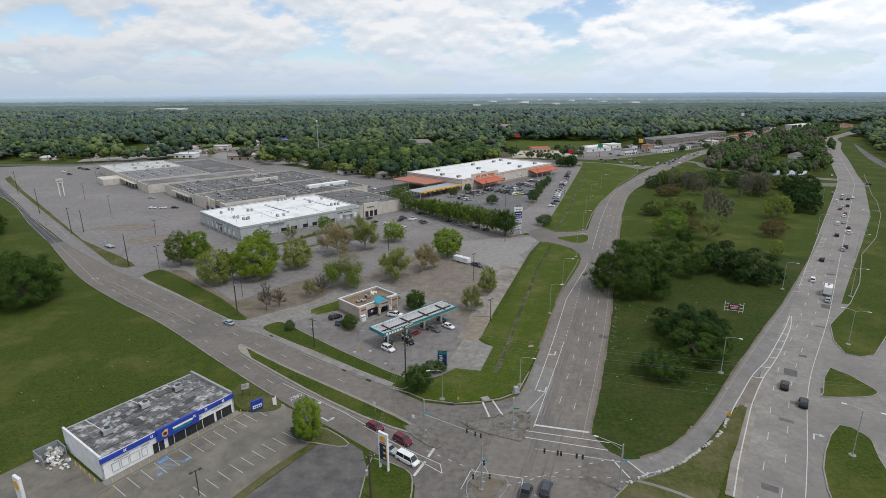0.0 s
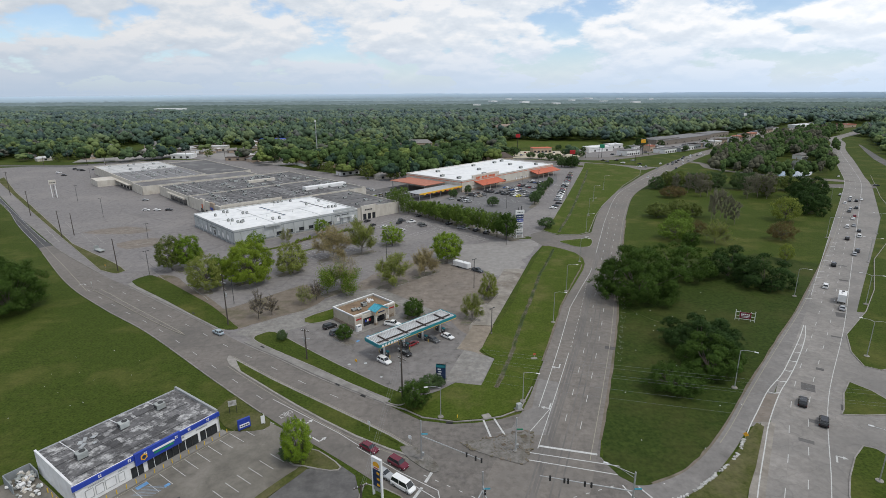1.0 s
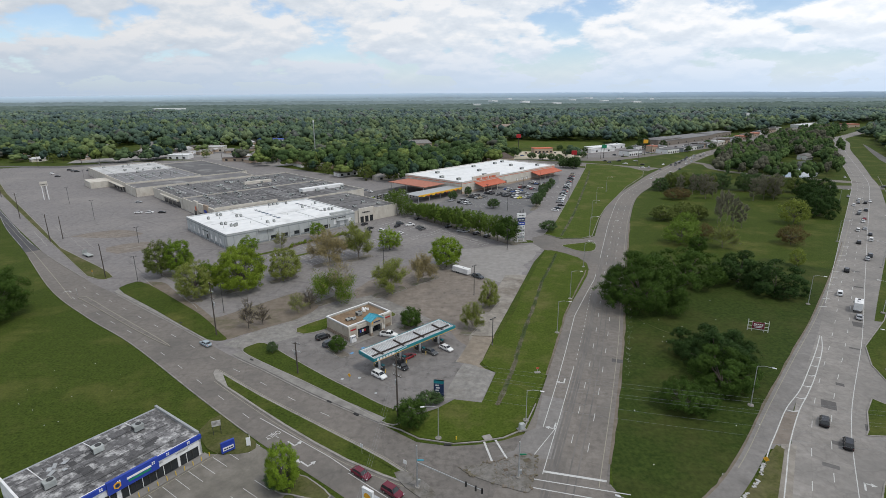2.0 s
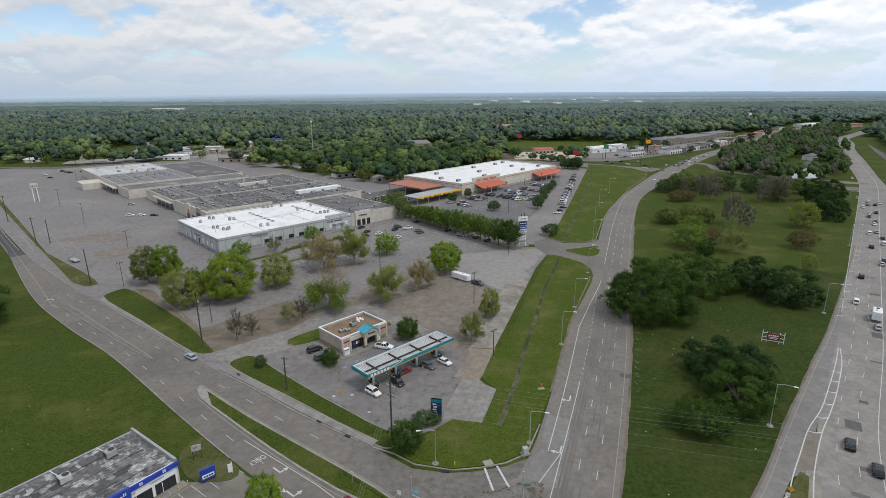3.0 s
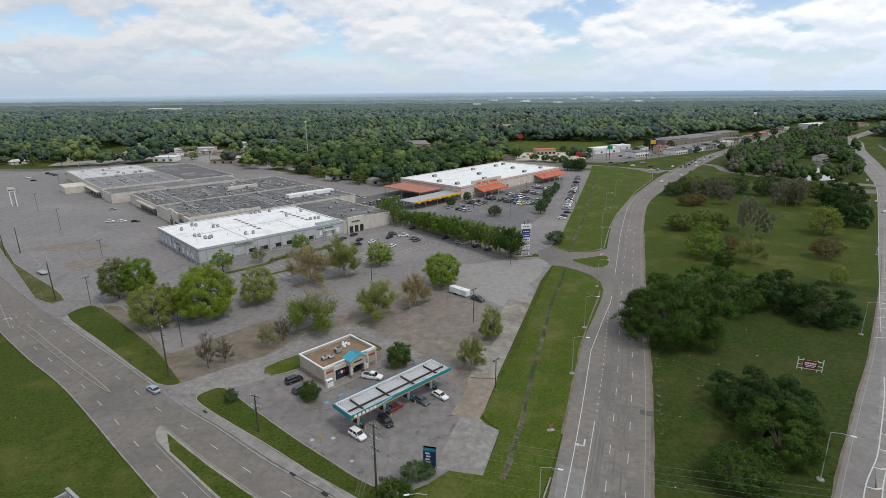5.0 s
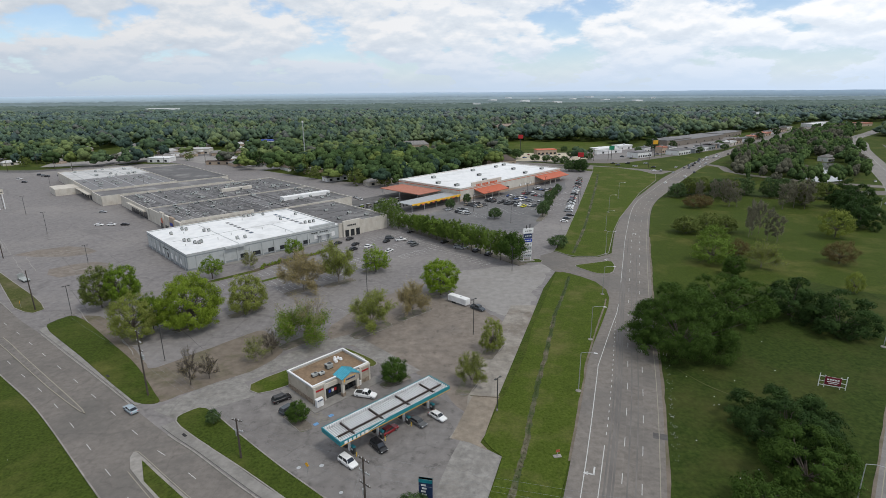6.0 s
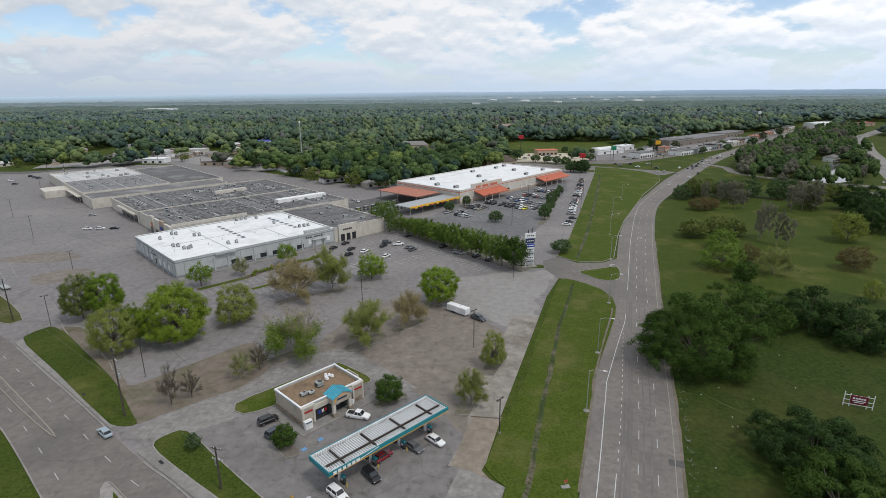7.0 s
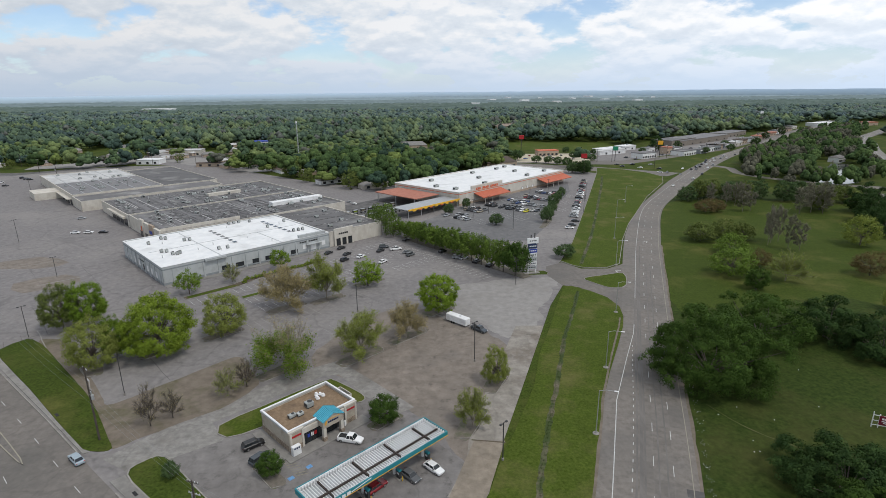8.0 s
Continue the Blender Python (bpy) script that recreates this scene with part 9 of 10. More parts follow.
wood_post(176, 92, 17, 3, 0, 80)
for dz, dy, sg in ((0, 1.0, 2.2), (0, -1.0, 2.0), (-2.4, 0.8, 2.4), (-2.4, -0.8, 2.2), (-5.4, 0, 2.6), (-7.6, 0, 2.8)):
    cable((-12.3, 131.6 + dy, 16.6 + dz), (176, 92 + dy, 16.6 + dz), sg)
for dz in (0, -2.4, -5.0):
    cable((-12.3, 131.6, 16.4 + dz), (-41.9, 153.7, 9.4 + dz * 0.4), 0.6)
    cable((-41.9, 153.7, 9.4 + dz * 0.4), (-74.7, 177.5, 15.6 + dz), 0.6)
    cable((-74.7, 177.5, 15.8 + dz), (-144.6, 235.2, 14.4 + dz), 1.6)
    cable((-144.6, 235.2, 14.4 + dz), (-208.4, 292.8, 14.6 + dz), 1.6)
    cable((-208.4, 292.8, 14.6 + dz), (-265.6, 347.3, 15.6 + dz), 1.6)
    cable((-12.3, 131.6, 16.4 + dz), (-16.3, 89.6, 9.6 + dz * 0.4), 0.8)


def signal_head(parent, x, y, z):
    s = part("signal_head", box(0.34, 0.3, 1.05, x, y, z - 0.5, bevel=0.03), black_m, parent, "dark three-lens traffic signal")
    for k, m in enumerate((tail_m, amber_m, green_m)):
        part("lens", rod((x, y + 0.15, z + 0.35 - k * 0.32), (x, y + 0.2, z + 0.35 - k * 0.32), 0.11, sides=10), m, s)


def signal_mast(x, y, h, arms, label, name="traffic_signal"):
    ob = thing(name, pose(x, y, 0), label, "traffic signal", "traffic signals")
    part("footing", rod((0, 0, 0), (0, 0, 0.4), 0.5, sides=12), kerb_m, ob)
    part("pole", rod((0, 0, 0.3), (0, 0, h), 0.21, 0.14, 10), metal_grey, ob)
    for ax, ay, az, heads in arms:
        part("mast_arm", rod((0, 0, az), (ax, ay, az + 0.5), 0.13, 0.07), metal_grey, ob)
        for t in heads:
            signal_head(ob, ax * t, ay * t, az + 0.5 * t - 0.2)
    part("cabinet", box(0.5, 0.4, 0.8, 0.35, 0, 1.2), metal_grey, ob)
    part("street_sign", box(1.3, 0.05, 0.32, 0.7, -0.2, h * 0.66), teal_roof if h > 9.5 else green_m, ob, "small street name board without lettering")
    return ob


mast = signal_mast(32.1, 91.65, 10.5, [(-16.2, 3.6, 6.4, (0.44, 0.51, 0.69, 0.73, 0.885))], "tall grey signal mast with a long signal arm and lamp")
part("lamp_arm", rod((0, 0, 10.0), (-4.2, 2.2, 10.6), 0.07, 0.05), metal_grey, mast)
part("lamp_brace", rod((0, 0, 9.2), (-2.4, 1.26, 10.3), 0.05, 0.04), metal_grey, mast)
part("lamp_head", box(0.9, 0.35, 0.16, -4.6, 2.4, 10.52, rz=-28, bevel=0.04), lens_m, mast)
signal_mast(5.1, 91.8, 10.6, [(-2.0, -4.8, 6.6, (0.95,)), (1.2, -4.8, 6.6, (0.95,)), (0.3, -2.2, 7.6, (0.9,))], "grey signal pole with hanging traffic signals on an island")
signal_mast(-6.6, 108.6, 9.8, [(12.2, -8.4, 6.0, (0.76, 0.90, 0.99))], "grey steel signal pole on the median tip")
signal_mast(13.7, 111.2, 8.6, [], "grey signal pole on a worn concrete island")


def pylon_sign():
    ob = thing("pylon_sign", pose(-14.6, 98.0, 0, 0, 0, -36), "tall white pylon sign with a yellow emblem and price panels", "sign")
    for q in (-1.1, 1.1):
        part("post", box(0.28, 0.45, 8.6, q, 0, 0), wall_white, ob)
    part("frame", box(2.5, 0.5, 0.2, 0, 0, 8.6), wall_white, ob)
    part("emblem_board", box(1.95, 0.4, 2.2, 0, 0, 6.3), wall_white, ob)
    bm = bmesh.new()
    pts = [(0.85 * math.cos(radians(a)), 0.85 * math.sin(radians(a))) for a in range(-20, 201, 20)]
    for y in (-0.23, 0.23):
        bm.faces.new([bm.verts.new((p, y, 7.2 + q)) for p, q in (pts if y < 0 else pts[::-1])])
    part("emblem", bm, amber_m, ob, "plain rounded yellow emblem")
    part("emblem_edge", box(1.2, 0.5, 0.22, 0, 0, 6.5), red_m, ob)
    for k in range(3):
        p = part("price_panel", box(1.9, 0.36, 1.15, 0, 0, 5.0 - k * 1.3), navy_m, ob)
        part("price_bar", box(0.7, 0.42, 0.5, 0.4, 0, 5.3 - k * 1.3), amber_m, p)
    part("lower_panel", box(1.9, 0.36, 0.8, 0, 0, 1.4), metal_grey, ob)


pylon_sign()


def pylon_sign_low():
    ob = thing("pylon_sign", pose(-82.5, 88.5, 0, 0, 0, -30), "white pylon sign with a yellow emblem", "sign")
    part("board", box(2.4, 0.6, 5.4, 0, 0, 1.0, bevel=0.1), wall_white, ob)
    part("emblem", rod((0, -0.32, 4.6), (0, -0.36, 4.6), 0.95, sides=18), amber_m, ob)
    part("emblem", rod((0, 0.32, 4.6), (0, 0.36, 4.6), 0.95, sides=18), amber_m, ob)
    part("post", box(0.6, 0.4, 1.0, 0, 0, 0), metal_grey, ob)


pylon_sign_low()


def shop_sign():
    ob = thing("shop_sign", pose(-48.2, 119.8, 0, 0, 0, 42), "blue and white low shop sign on the ground", "sign")
    part("board", box(2.9, 0.5, 2.5, 0, 0, 0.4), blue_m, ob)
    part("panel", box(2.3, 0.08, 0.8, 0, -0.28, 0.9), wall_white, ob)
    part("post", box(0.3, 0.4, 0.5, -1.1, 0, 0), dark_m, ob)
    part("post", box(0.3, 0.4, 0.5, 1.1, 0, 0), dark_m, ob)
    for k in range(4):
        part("sign_bar", box(0.36, 0.06, 0.34, -0.75 + k * 0.5, -0.34, 1.12), navy_m, ob)
    b = thing("blank_sign", pose(-53.1, 126.0, 0, 0, 0, 24), "weathered blank white board on two dark posts", "sign")
    part("board", box(1.9, 0.12, 1.4, 0, 0, 2.3), kerb_white, b)
    for q in (-0.8, 0.8):
        part("post", box(0.12, 0.12, 3.6, q, 0.13, 0), dark_m, b)
    w = thing("white_post_sign", pose(-44.4, 121.6, 0, 0, 0, 15), "small leaning white post sign", "sign")
    part("board", box(0.9, 0.1, 2.0, 0, 0, 0.4), wall_white, w)
    part("post", box(0.12, 0.14, 2.8, 0.3, 0.12, 0), wall_white, w)
    g = thing("price_sign", pose(-2.6, 141.2, 0, 0, 0, -12), "dark teal fuel price sign with pale bars", "sign")
    part("board", box(2.6, 0.5, 4.3, 0, 0, 0.6), navy_m, g)
    part("header", box(2.6, 0.54, 0.8, 0, 0, 4.1), teal_m, g)
    part("post", box(2.2, 0.4, 0.6, 0, 0, 0), dark_m, g)
    for k in range(4):
        part("price_bar", box(0.9, 0.06, 0.35, 0.4 * (-1) ** k * 0.2 - 0.3, -0.27, 1.3 + k * 0.7), lens_m, g)
    m = thing("mall_sign", pose(38.4, 287.4, 0, 0, 0, 14), "tall white mall sign tower stacked with shop boards", "sign")
    for q in (-1.7, 1.7):
        part("post", box(0.4, 0.5, 15, q, 0, 0), wall_white, m)
    for k, (z, h, mt) in enumerate(((13.0, 2.2, wall_white), (10.8, 2.0, navy_m), (9.0, 1.5, blue_m), (7.2, 1.6, wall_white), (5.4, 1.5, wall_grey), (3.6, 1.5, wall_white), (2.0, 1.3, wall_grey))):
        b_ = part("board", box(3.9 if k != 0 else 4.8, 0.6, h, 0, 0, z), mt, m)
        for q in range(4):
            part("sign_bar", box(0.55, 0.06, 0.4, -1.2 + q * 0.8, -0.34, z + h * 0.4), dark_m if mt in (wall_white, wall_grey) else wall_white, b_)
    part("finial", box(0.3, 0.3, 1.6, -0.8, 0, 15), dark_m, m)
    part("finial", box(0.3, 0.3, 2.2, 0.8, 0, 15), dark_m, m)
    part("base", box(6.5, 2.2, 0.35, 0, 0, 0), kerb_m, m)
    c = thing("notice_board", pose(100.1, 179.4, 0, 0, 0, -24), "maroon notice board in a white post-and-rail frame", "sign")
    for q in (-2.9, -1.7, 1.7, 2.9):
        part("post", box(0.16, 0.16, 3.8 if abs(q) > 2 else 3.4, q, 0, 0), wall_white, c)
    for z in (0.5, 1.6, 2.9):
        part("rail", box(6.0, 0.1, 0.14, 0, 0.1, z), wall_white, c)
    part("board", box(3.5, 0.14, 2.2, 0, -0.1, 0.9), maroon_m, c)
    for k in range(5):
        part("sign_bar", box(0.42, 0.05, 0.4, -1.1 + k * 0.55, -0.19, 2.2), wall_white, c)
    part("sign_bar", box(2.6, 0.05, 0.2, 0, -0.19, 1.7), wall_white, c)
    part("sign_bar", box(2.0, 0.05, 0.16, 0, -0.19, 1.3), wall_white, c)
    p = thing("mall_pylon", pose(-292.3, 408.5, 0, 0, 0, 40), "white two-legged mall sign on the empty car park", "sign")
    part("board", box(4.6, 0.6, 3.2, 0, 0, 10.2), wall_cream, p)
    for q in (-1.4, 1.4):
        part("leg", box(0.5, 0.5, 10.2, q, 0, 0), wall_white, p)
    bars(p, -1.5, -0.3, 11.2, 5, 0.5, 0.6, 0.25, dark_m)
    for x, y, h, mt, nm in ((89.7, 680.6, 22, red_m, "tall pole with a red restaurant sign"), (131.4, 570, 14, red_m, "tall pole with a red and white striped sign"), (238, 665, 16, amber_m, "tall pole with a yellow sign"),
                            (560, 1040, 30, wall_white, "tall pole with a white sign"), (182, 640, 13, green_m, "pole with a green sign")):
        t = thing("pole_sign", pose(x, y, 0), nm, "sign")
        part("pole", rod((0, 0, 0), (0, 0, h), 0.35, 0.3), dark_m, t)
        part("board", box(5.5, 0.8, 4.2, 0, 0, h - 2, bevel=0.2), mt, t)
    tw = thing("radio_mast", pose(-151, 655, 0), "thin grey lattice radio mast", "mast")
    part("mast", rod((0, 0, 0), (0, 0, 41), 0.7, 0.45, 6), metal_grey, tw)
    part("antenna", rod((0, 0, 41), (0, 0, 43), 0.9, 0.9, 8), wall_white, tw)
    for x, y, d, mt in ((64.8, 113.8, -35, amber_m), (-26.6, 148.6, -35, amber_m), (-151, 237, -40, amber_m), (-19, 118.8, -40, wall_white), (-143, 214.5, -40, wall_white), (-9.3, 113.4, -30, wall_white)):
        s = thing("road_sign", pose(x, y, 0.0, 0, 0, d), "small diamond warning sign on a post" if mt is amber_m else "small white road sign on a post", "road sign", "road signs")
        part("post", rod((0, 0, 0), (0, 0, 2.4), 0.04, sides=6), metal_grey, s)
        part("plate", box(0.85, 0.05, 0.85, 0, -0.06, 1.9, ry=45 if mt is amber_m else 0), mt, s)
    for x, y in ((16.6, 127.3), (8.4, 124.4)):
        u = thing("utility_cabinet", pose(x, y, 0.1, 0, 0, 20), "grey roadside utility cabinet on a concrete pad", "cabinet")
        part("pad", box(2.0, 1.6, 0.15), kerb_m, u)
        if y > 126:
            part("cabinet", box(1.2, 0.9, 1.5, 0, 0, 0.15, bevel=0.03), unit_m, u)
    hy = thing("fire_hydrant", pose(1.4, 123.8, 0.1), "small yellow fire hydrant on the grass", "hydrant")
    part("barrel", rod((0, 0, 0), (0, 0, 0.7), 0.14), bollard_m, hy)
    part("bonnet", rod((0, 0, 0.7), (0, 0, 0.9), 0.16, 0.05), bollard_m, hy)
    fl = thing("flatbed_trailer", pose(-172, 266.6, 0, 0, 0, -35), "rusty flat trailer with a winch frame", "trailer")
    part("deck", box(7, 2.4, 0.35, 0, 0, 0.6), unit_m, fl)
    part("frame", box(0.3, 2.2, 1.6, -3.2, 0, 0.9), unit_m, fl)
    for q in (0.8, 2.0):
        for s in (-1, 1):
            part("wheel", rod((q, s * 1.0, 0.35), (q, s * 1.2, 0.35), 0.35, sides=10), tyre_m, fl)
    part("drawbar", rod((-3.4, 0, 0.6), (-5.6, 0, 0.3), 0.1), unit_m, fl)


shop_sign()


# ---- beds, bays and small ground things ----
def bed(x, y, L, W, deg, material=None, label="kerbed planting bed of bare soil in the car park"):
    pts = [(L / 2, 0), (L * 0.42, W / 2), (-L * 0.42, W / 2), (-L / 2, 0), (-L * 0.42, -W / 2), (L * 0.42, -W / 2)]
    c, s = math.cos(radians(deg)), math.sin(radians(deg))
    pts = [(x + p * c - q * s, y + p * s + q * c) for p, q in pts]
    if material:
        area("planting_bed", pts, 0.08, material, label, "planting bed")
        kerb(pts, 0.16, 0.11, "bed_kerb", True)
        return
    area("planting_bed", ragged(pts, 0.7, x), 0.006, bed_soil, label, "planting bed")
    kerb([pts[3], pts[4], pts[5], pts[0]], 0.16, 0.11, "bed_kerb", False)


for x, y, L, W, d in ((-119, 238, 13, 4, -46), (-97, 211, 12, 4, -46), (-81.6, 221, 13, 4, 44), (-68, 232, 12, 4, 44), (-42.6, 208.8, 14, 4.4, 44), (-53.7, 253, 14, 4.4, 44), (-40.7, 260.8, 13, 4.4, 44), (-28, 278.5, 13, 4.4, 44),
                      (-22, 216.6, 15, 4.6, 44), (-9.7, 229.3, 15, 4.6, 44), (-0.1, 249, 12, 4.4, 44), (15.3, 201.7, 13, 4, 65), (7.8, 183.6, 13, 4, 65), (-12.2, 184.6, 8, 3.4, 45), (60.9, 375, 26, 3.4, 70), (76, 424, 40, 3.4, 72)):
    bed(x, y, L, W, d)
bed(-33.2, 166.4, 8.4, 3.2, -46)
bed(38.4, 287.6, 14, 5, 4, grass, "kerbed grass bed round a tall sign")
area("row_bed", [(-20, 345), (34, 281), (38, 284), (-14, 352)], 0.12, bed_soil, "mulch strip under a tree row", "planting bed")
verge(smooth([(-50.1, 183.2), (-46.6, 178.8), (-40.2, 182.4), (-34, 188.6), (-27.8, 194.9), (-23.4, 196.2), (-20, 192.2), (-18, 193.7), (-19.5, 196.5), (-25.3, 201.4), (-27.6, 203), (-30.2, 202.6), (-42.3, 191.3)], 2, True), grass_lush, label="small kerbed lawn behind the fuel station shop")
for q in ([(1, -21.6), (21, -21.6), (30, -18.6), (46, -18.2), (62, -17.2), (62, -13.8), (46, -14.8), (30, -14.8), (20, -17.8), (1, -18.2)],):
    verge([mall_xy(*p) for p in q], mulch, label="kerbed planting strip with shrubs in front of the building")
    area("strip_lawn", [mall_xy(*p) for p in ((2, -21), (19, -21), (22, -20), (19, -18.6), (2, -18.8))], 0.125, grass_lush, "mown grass in a kerbed planting strip", "grass")
for a, b in ((16.5, -34.4), (40.5, -33.6)):
    verge([mall_xy(a, b - 1.3), mall_xy(a + 9, b - 1.3), mall_xy(a + 10, b), mall_xy(a + 9, b + 1.3), mall_xy(a, b + 1.3)], grass_lush, label="small kerbed grass island between parking bays")
area("building_walk", [mall_xy(0, -3.4), mall_xy(76, -3.4), mall_xy(76, -0.05), mall_xy(0, -0.05)], 0.12, walk_m, "pale concrete walk along the building front", "pavement")
srng = random.Random(12)
shrub = make_tree("shrub", "small clipped green shrub in a planting strip", "green", 1.6, 1.8, 91, total=420, size=0.13, trunk=0.05, base=0.1, blobs=14, clump=0.3, low=0.02)
plant(shrub, [(*mall_xy(a, (-16.4 if a > 24 else -19.6) + srng.uniform(-0.9, 0.9)), srng.uniform(1.0, 1.9), srng.uniform(1.4, 2.4), srng.uniform(0, 360)) for a in np.arange(24, 61, 1.5)], 1.6, 1.8)
tagged(shrub, group="shrubs", category="shrub")


def bay_row(x, y, deg, n, length, step=2.74, material=None):
    bm = bmesh.new()
    for k in range(n):
        box(0.12, length, 0.004, k * step, 0, 0, bm)
    ob = link_bm("bay_lines", bm, material or white_line)
    ob.matrix_basis = pose(x, y, -0.004, 0, 0, deg)
    tagged(ob, "faded white parking bay lines", "road marking", kind="structure")


for a, b, n in ((1.3, -25.9, 15), (17, -39, 17), (17, -49, 17), (64, -20, 8), (60, -39, 9), (84, -14, 9), (84, -32, 9), (78, -49, 8), (102, -46, 8)):
    x, y = mall_xy(a, b)
    bay_row(x, y, 43.5, n, 5.4)
for a, b, L in ((17, -44, 43), (78, -46.2, 20), (60, -36.2, 24)):
    x, y = mall_xy(a + L / 2, b)
    tagged(link_bm("bay_lines", box(L, 0.12, 0.004, x, y, -0.0035, rz=43.5), white_line), "white spine line between parking bays", "road marking", kind="structure")
for a, b, n in ((-23.8, -10, 14), (-3, -10, 17), (16.2, -10, 20), (34.4, -10, 19), (54, -10, 18), (75.8, -10, 12)):
    x, y = hd_xy(a, b)
    bay_row(x, y, -42.8, n, 10.6)
bay_row(-21, 331, -49.5, 24, 5.4)
seam_m = surf("tar_seam", (0.085, 0.080, 0.077), (0.13, 0.122, 0.117), 0.6, 0.9)
seam_pale = surf("pale_seam", (0.24, 0.225, 0.21), (0.31, 0.295, 0.275), 0.6, 0.9)
jr = random.Random(77)
for mat, n, lo_w, hi_w, lb in ((seam_m, 46, 0.08, 0.22, "dark tar-filled seam across the car park"), (seam_pale, 20, 0.12, 0.4, "pale worn joint across the car park")):
    bm = bmesh.new()
    for k in range(n):
        a, b = jr.uniform(-95, 60), jr.uniform(-62, 150)
        if a > -16 and b > -30:
            a = -20 - jr.random() * 75
        along = jr.random() < 0.5
        L = jr.uniform(14, 52)
        x, y = mall_xy(a, b)
        pts = [np.array(mall_xy(a + (L * t if along else 0) + jr.uniform(-0.25, 0.25), b + (0 if along else L * t) + jr.uniform(-0.25, 0.25))) for t in np.linspace(-0.5, 0.5, 9)]
        if not all(inside(np.array(pts), LOT)):
            continue
        w = jr.uniform(lo_w, hi_w)
        strip_bm(offset(pts, w / 2), offset(pts, -w / 2), -0.0066 if mat is seam_m else -0.0062, bm=bm)
    tagged(link_bm("lot_seam", bm, mat), lb, "seam", kind="structure")
faint = surf("road_white_faded", (0.25, 0.24, 0.23), (0.33, 0.32, 0.30), 1.0, 0.9)
for x, y, n in ((-60, 236, 9), (-34, 232, 5)):
    bay_row(x, y, 44, n, 11, material=faint)
for k in range(8):
    ob = link_bm("bay_hatch", box(0.12, 2.6, 0.004, -30.9 + k * 0.58, 171.0 - k * 0.62, -0.003, rz=-68), yellow_faded)
    tagged(ob, "faded yellow hatched bay", "road marking", kind="structure")
for x, y in ((-26.0, 169.0), (-28.8, 165.6)):
    ob = link_bm("bay_symbol", box(1.2, 1.0, 0.004, x, y, 0.0, rz=45), blue_line)
    tagged(ob, "worn blue bay symbol", "road marking", kind="structure")
for x, y, r in ((-29, 150.6, 0.45), (-24.4, 151.2, 0.5), (-31, 142.2, 0.4), (-19, 143.4, 0.4)):
    ob = link_bm("manhole", rod((x, y, -0.01), (x, y, 0.004), r, sides=16), metal_grey)
    tagged(ob, "round iron manhole cover in the asphalt", "manhole", kind="structure")
for x, y, d in ((-57.5, 161.6, -39), (-30.3, 139.3, -37), (-22.6, 133.7, -37), (-0.5, 121.9, -3), (-90.6, 188.1, -40)):
    ob = link_bm("storm_drain", box(1.6, 0.6, 0.12, x, y, 0.06, rz=d), black_m)
    tagged(ob, "dark storm drain inlet in the kerb", "drain", kind="structure")
wrng = random.Random(41)
wb = bmesh.new()
edge_pts = RA[(RA[:, 1] > 150) & (RA[:, 1] < 205)]
for k in range(110):
    x, y = edge_pts[wrng.randrange(len(edge_pts))]
    s_ = wrng.uniform(0.05, 0.11)
    box(s_, s_, s_, x + 1.5 + abs(wrng.gauss(0, 0.7)), y + wrng.uniform(-1, 1), 0.0, wb, rz=wrng.uniform(0, 90), rx=wrng.uniform(0, 60))
tagged(link_bm("white_weeds", wb, kerb_white), "white flowering weeds along the highway kerb", "weeds", kind="stuff")
vs = thing("verge_sign", pose(24.6, 153.4, 0.1, 0, 0, 10), "small red warning board on a pale concrete base in the grass", "sign")
part("base", box(1.7, 0.9, 0.15, 0, 0, 0), kerb_m, vs)
part("post", box(0.08, 0.08, 1.5, 0, 0, 0.1), metal_grey, vs)
part("board", box(0.8, 0.05, 0.6, 0, -0.07, 1.1), canopy_orange, vs)
gp_, _ = even(smooth([(36.6, 94.1), (39.8, 92.7), (43.1, 90.8), (46, 88.6)], 4), 0.7)
tagged(link_bm("footpath", strip_bm(offset(gp_, 0.4), offset(gp_, -0.4), 0.125), walk_m), "narrow broken concrete path over the grass wedge", "path", kind="structure")
litter = bmesh.new()
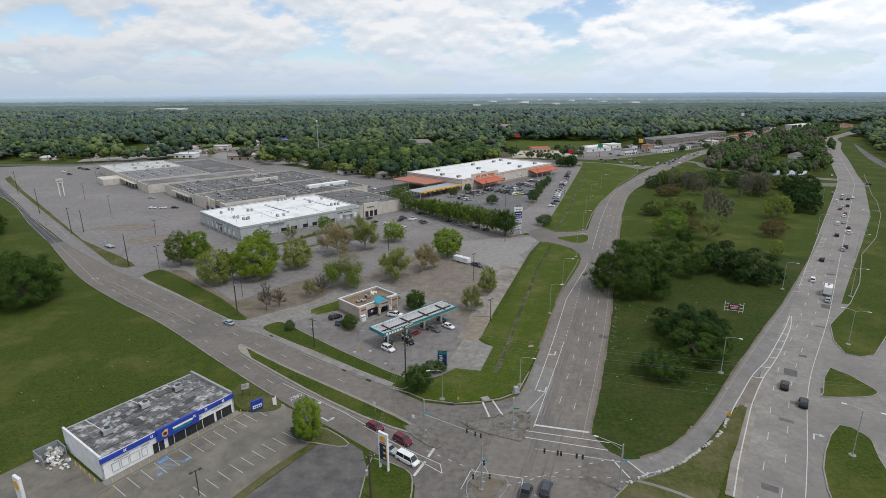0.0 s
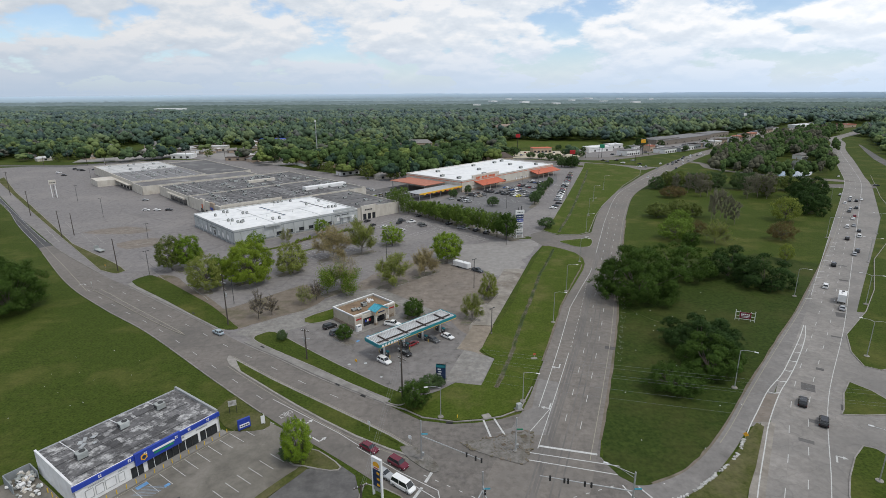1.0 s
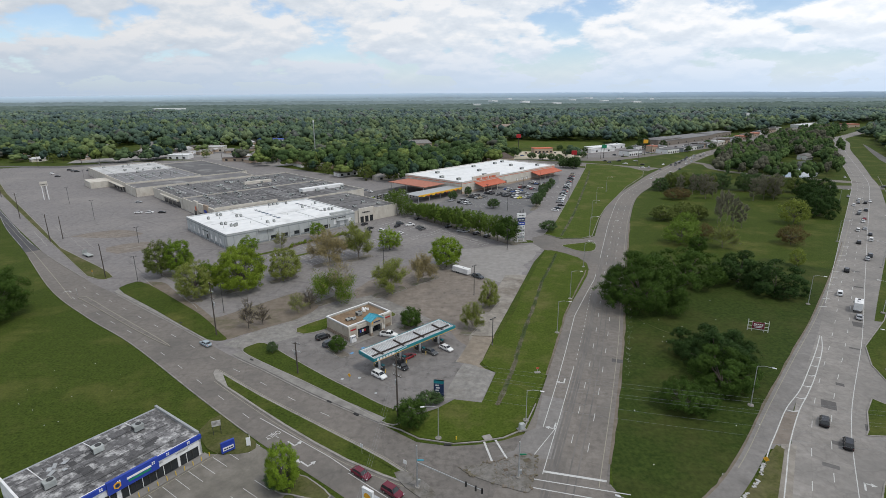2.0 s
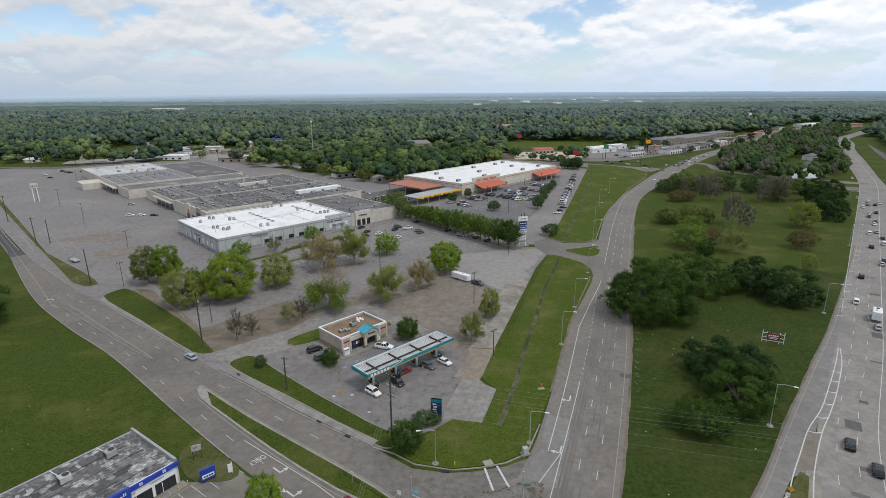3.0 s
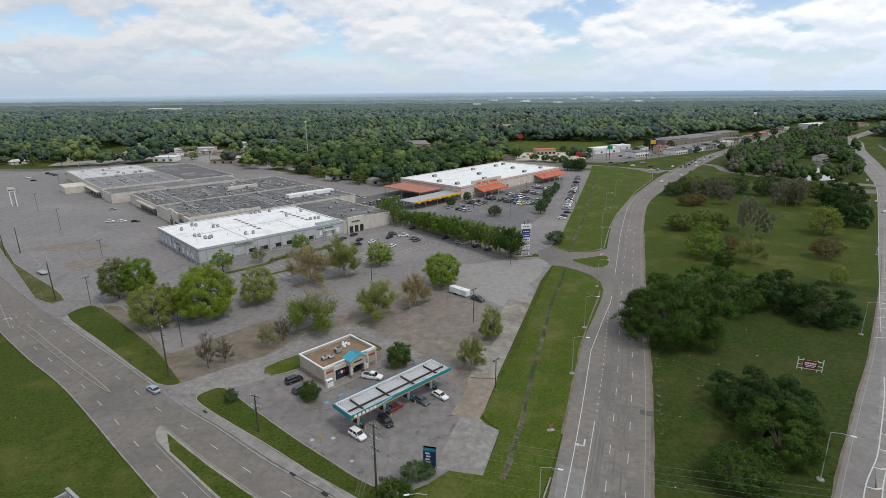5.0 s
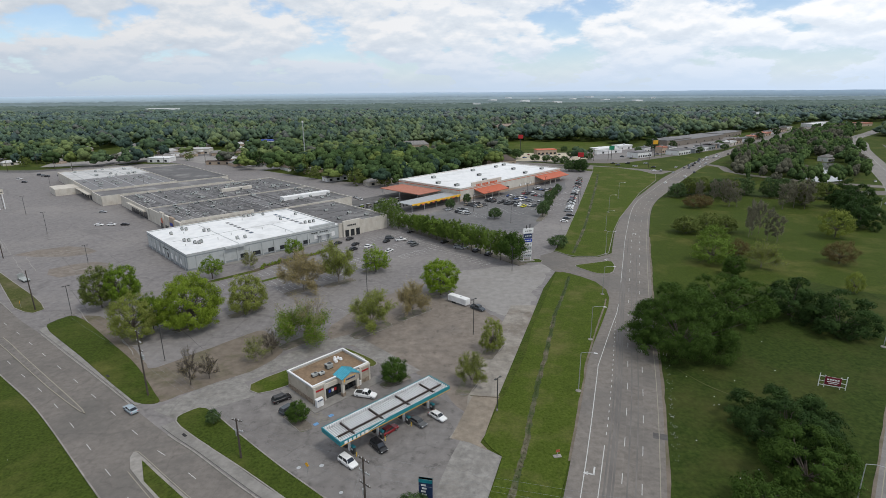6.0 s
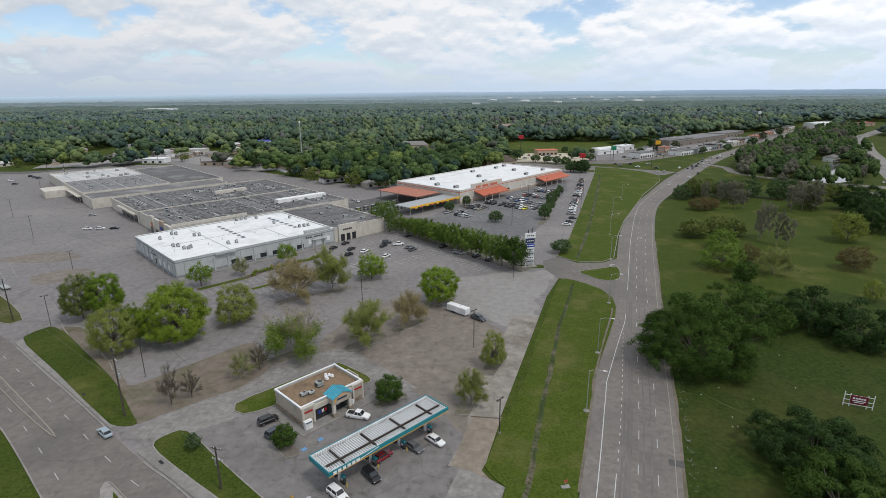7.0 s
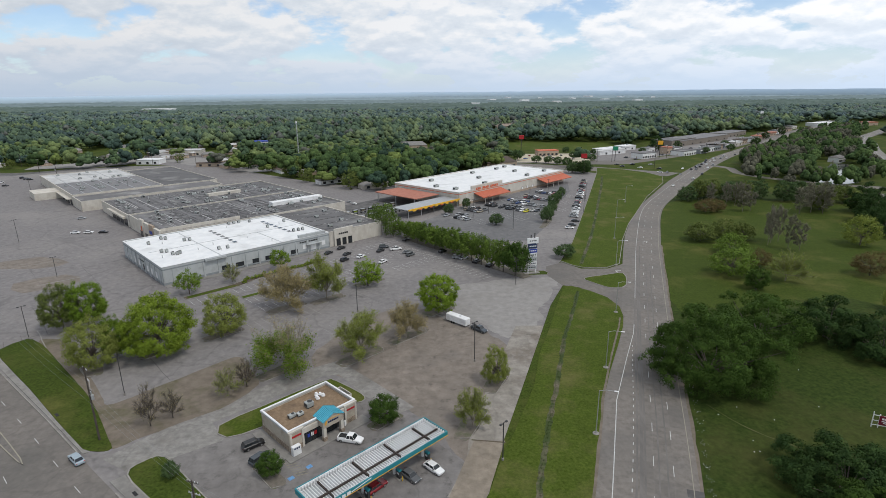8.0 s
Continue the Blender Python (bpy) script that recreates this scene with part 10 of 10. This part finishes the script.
for k in range(60):
    x, y = srng.uniform(-120, -50), srng.uniform(95, 190)
    if x * 0.62 + y > 88 or srng.random() < 0.2:
        if (x + 43) * 0.61 + (y - 123) * 0.79 > -3:
            continue
    if -92 < x < -45 and y < 135:
        continue
    s = srng.uniform(0.06, 0.16)
    box(s, s * 0.8, 0.08, x, y, -0.05, litter, rz=srng.uniform(0, 90))
for k in range(40):
    x, y = srng.uniform(38, 110), srng.uniform(100, 240)
    if 33 < x * 0.93 - (y - 118) * 0.33 < 66:
        box(0.22, 0.16, 0.08, x, y, -0.05, litter, rz=srng.uniform(0, 90))
tagged(link_bm("litter", litter, wall_white), "scraps of white litter and flowers in the grass", "litter", kind="stuff")


# ---- distance ----
def far_band():
    bm = bmesh.new()
    rng_ = np.random.default_rng(9)
    n = 260
    lo, hi = [], []
    for i in range(n + 1):
        a = radians(-60 + 120 * i / n)
        x, y = 4780 * math.sin(a), 4780 * math.cos(a)
        lo.append(bm.verts.new((x, y, -2)))
        hi.append(bm.verts.new((x, y, 53 + 1.2 * math.sin(i * 0.21) + rng_.uniform(-1.5, 1.5))))
    for i in range(n):
        bm.faces.new((lo[i], lo[i + 1], hi[i + 1], hi[i]))
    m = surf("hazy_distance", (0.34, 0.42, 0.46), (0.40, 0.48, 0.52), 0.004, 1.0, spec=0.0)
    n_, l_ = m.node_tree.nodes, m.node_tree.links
    # haze painted as a colour ramp: blue-grey low down, near sky blue on top
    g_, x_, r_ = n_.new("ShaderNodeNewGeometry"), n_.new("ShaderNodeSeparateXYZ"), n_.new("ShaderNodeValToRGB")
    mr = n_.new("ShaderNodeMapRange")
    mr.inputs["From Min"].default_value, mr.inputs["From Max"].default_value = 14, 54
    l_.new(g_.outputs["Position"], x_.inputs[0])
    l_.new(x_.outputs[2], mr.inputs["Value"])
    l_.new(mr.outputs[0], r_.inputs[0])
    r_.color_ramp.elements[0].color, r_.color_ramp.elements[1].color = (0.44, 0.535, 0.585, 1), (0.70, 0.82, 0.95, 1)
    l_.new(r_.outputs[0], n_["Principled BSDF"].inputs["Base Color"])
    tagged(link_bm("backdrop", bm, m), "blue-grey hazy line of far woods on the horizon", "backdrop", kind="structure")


far_band()
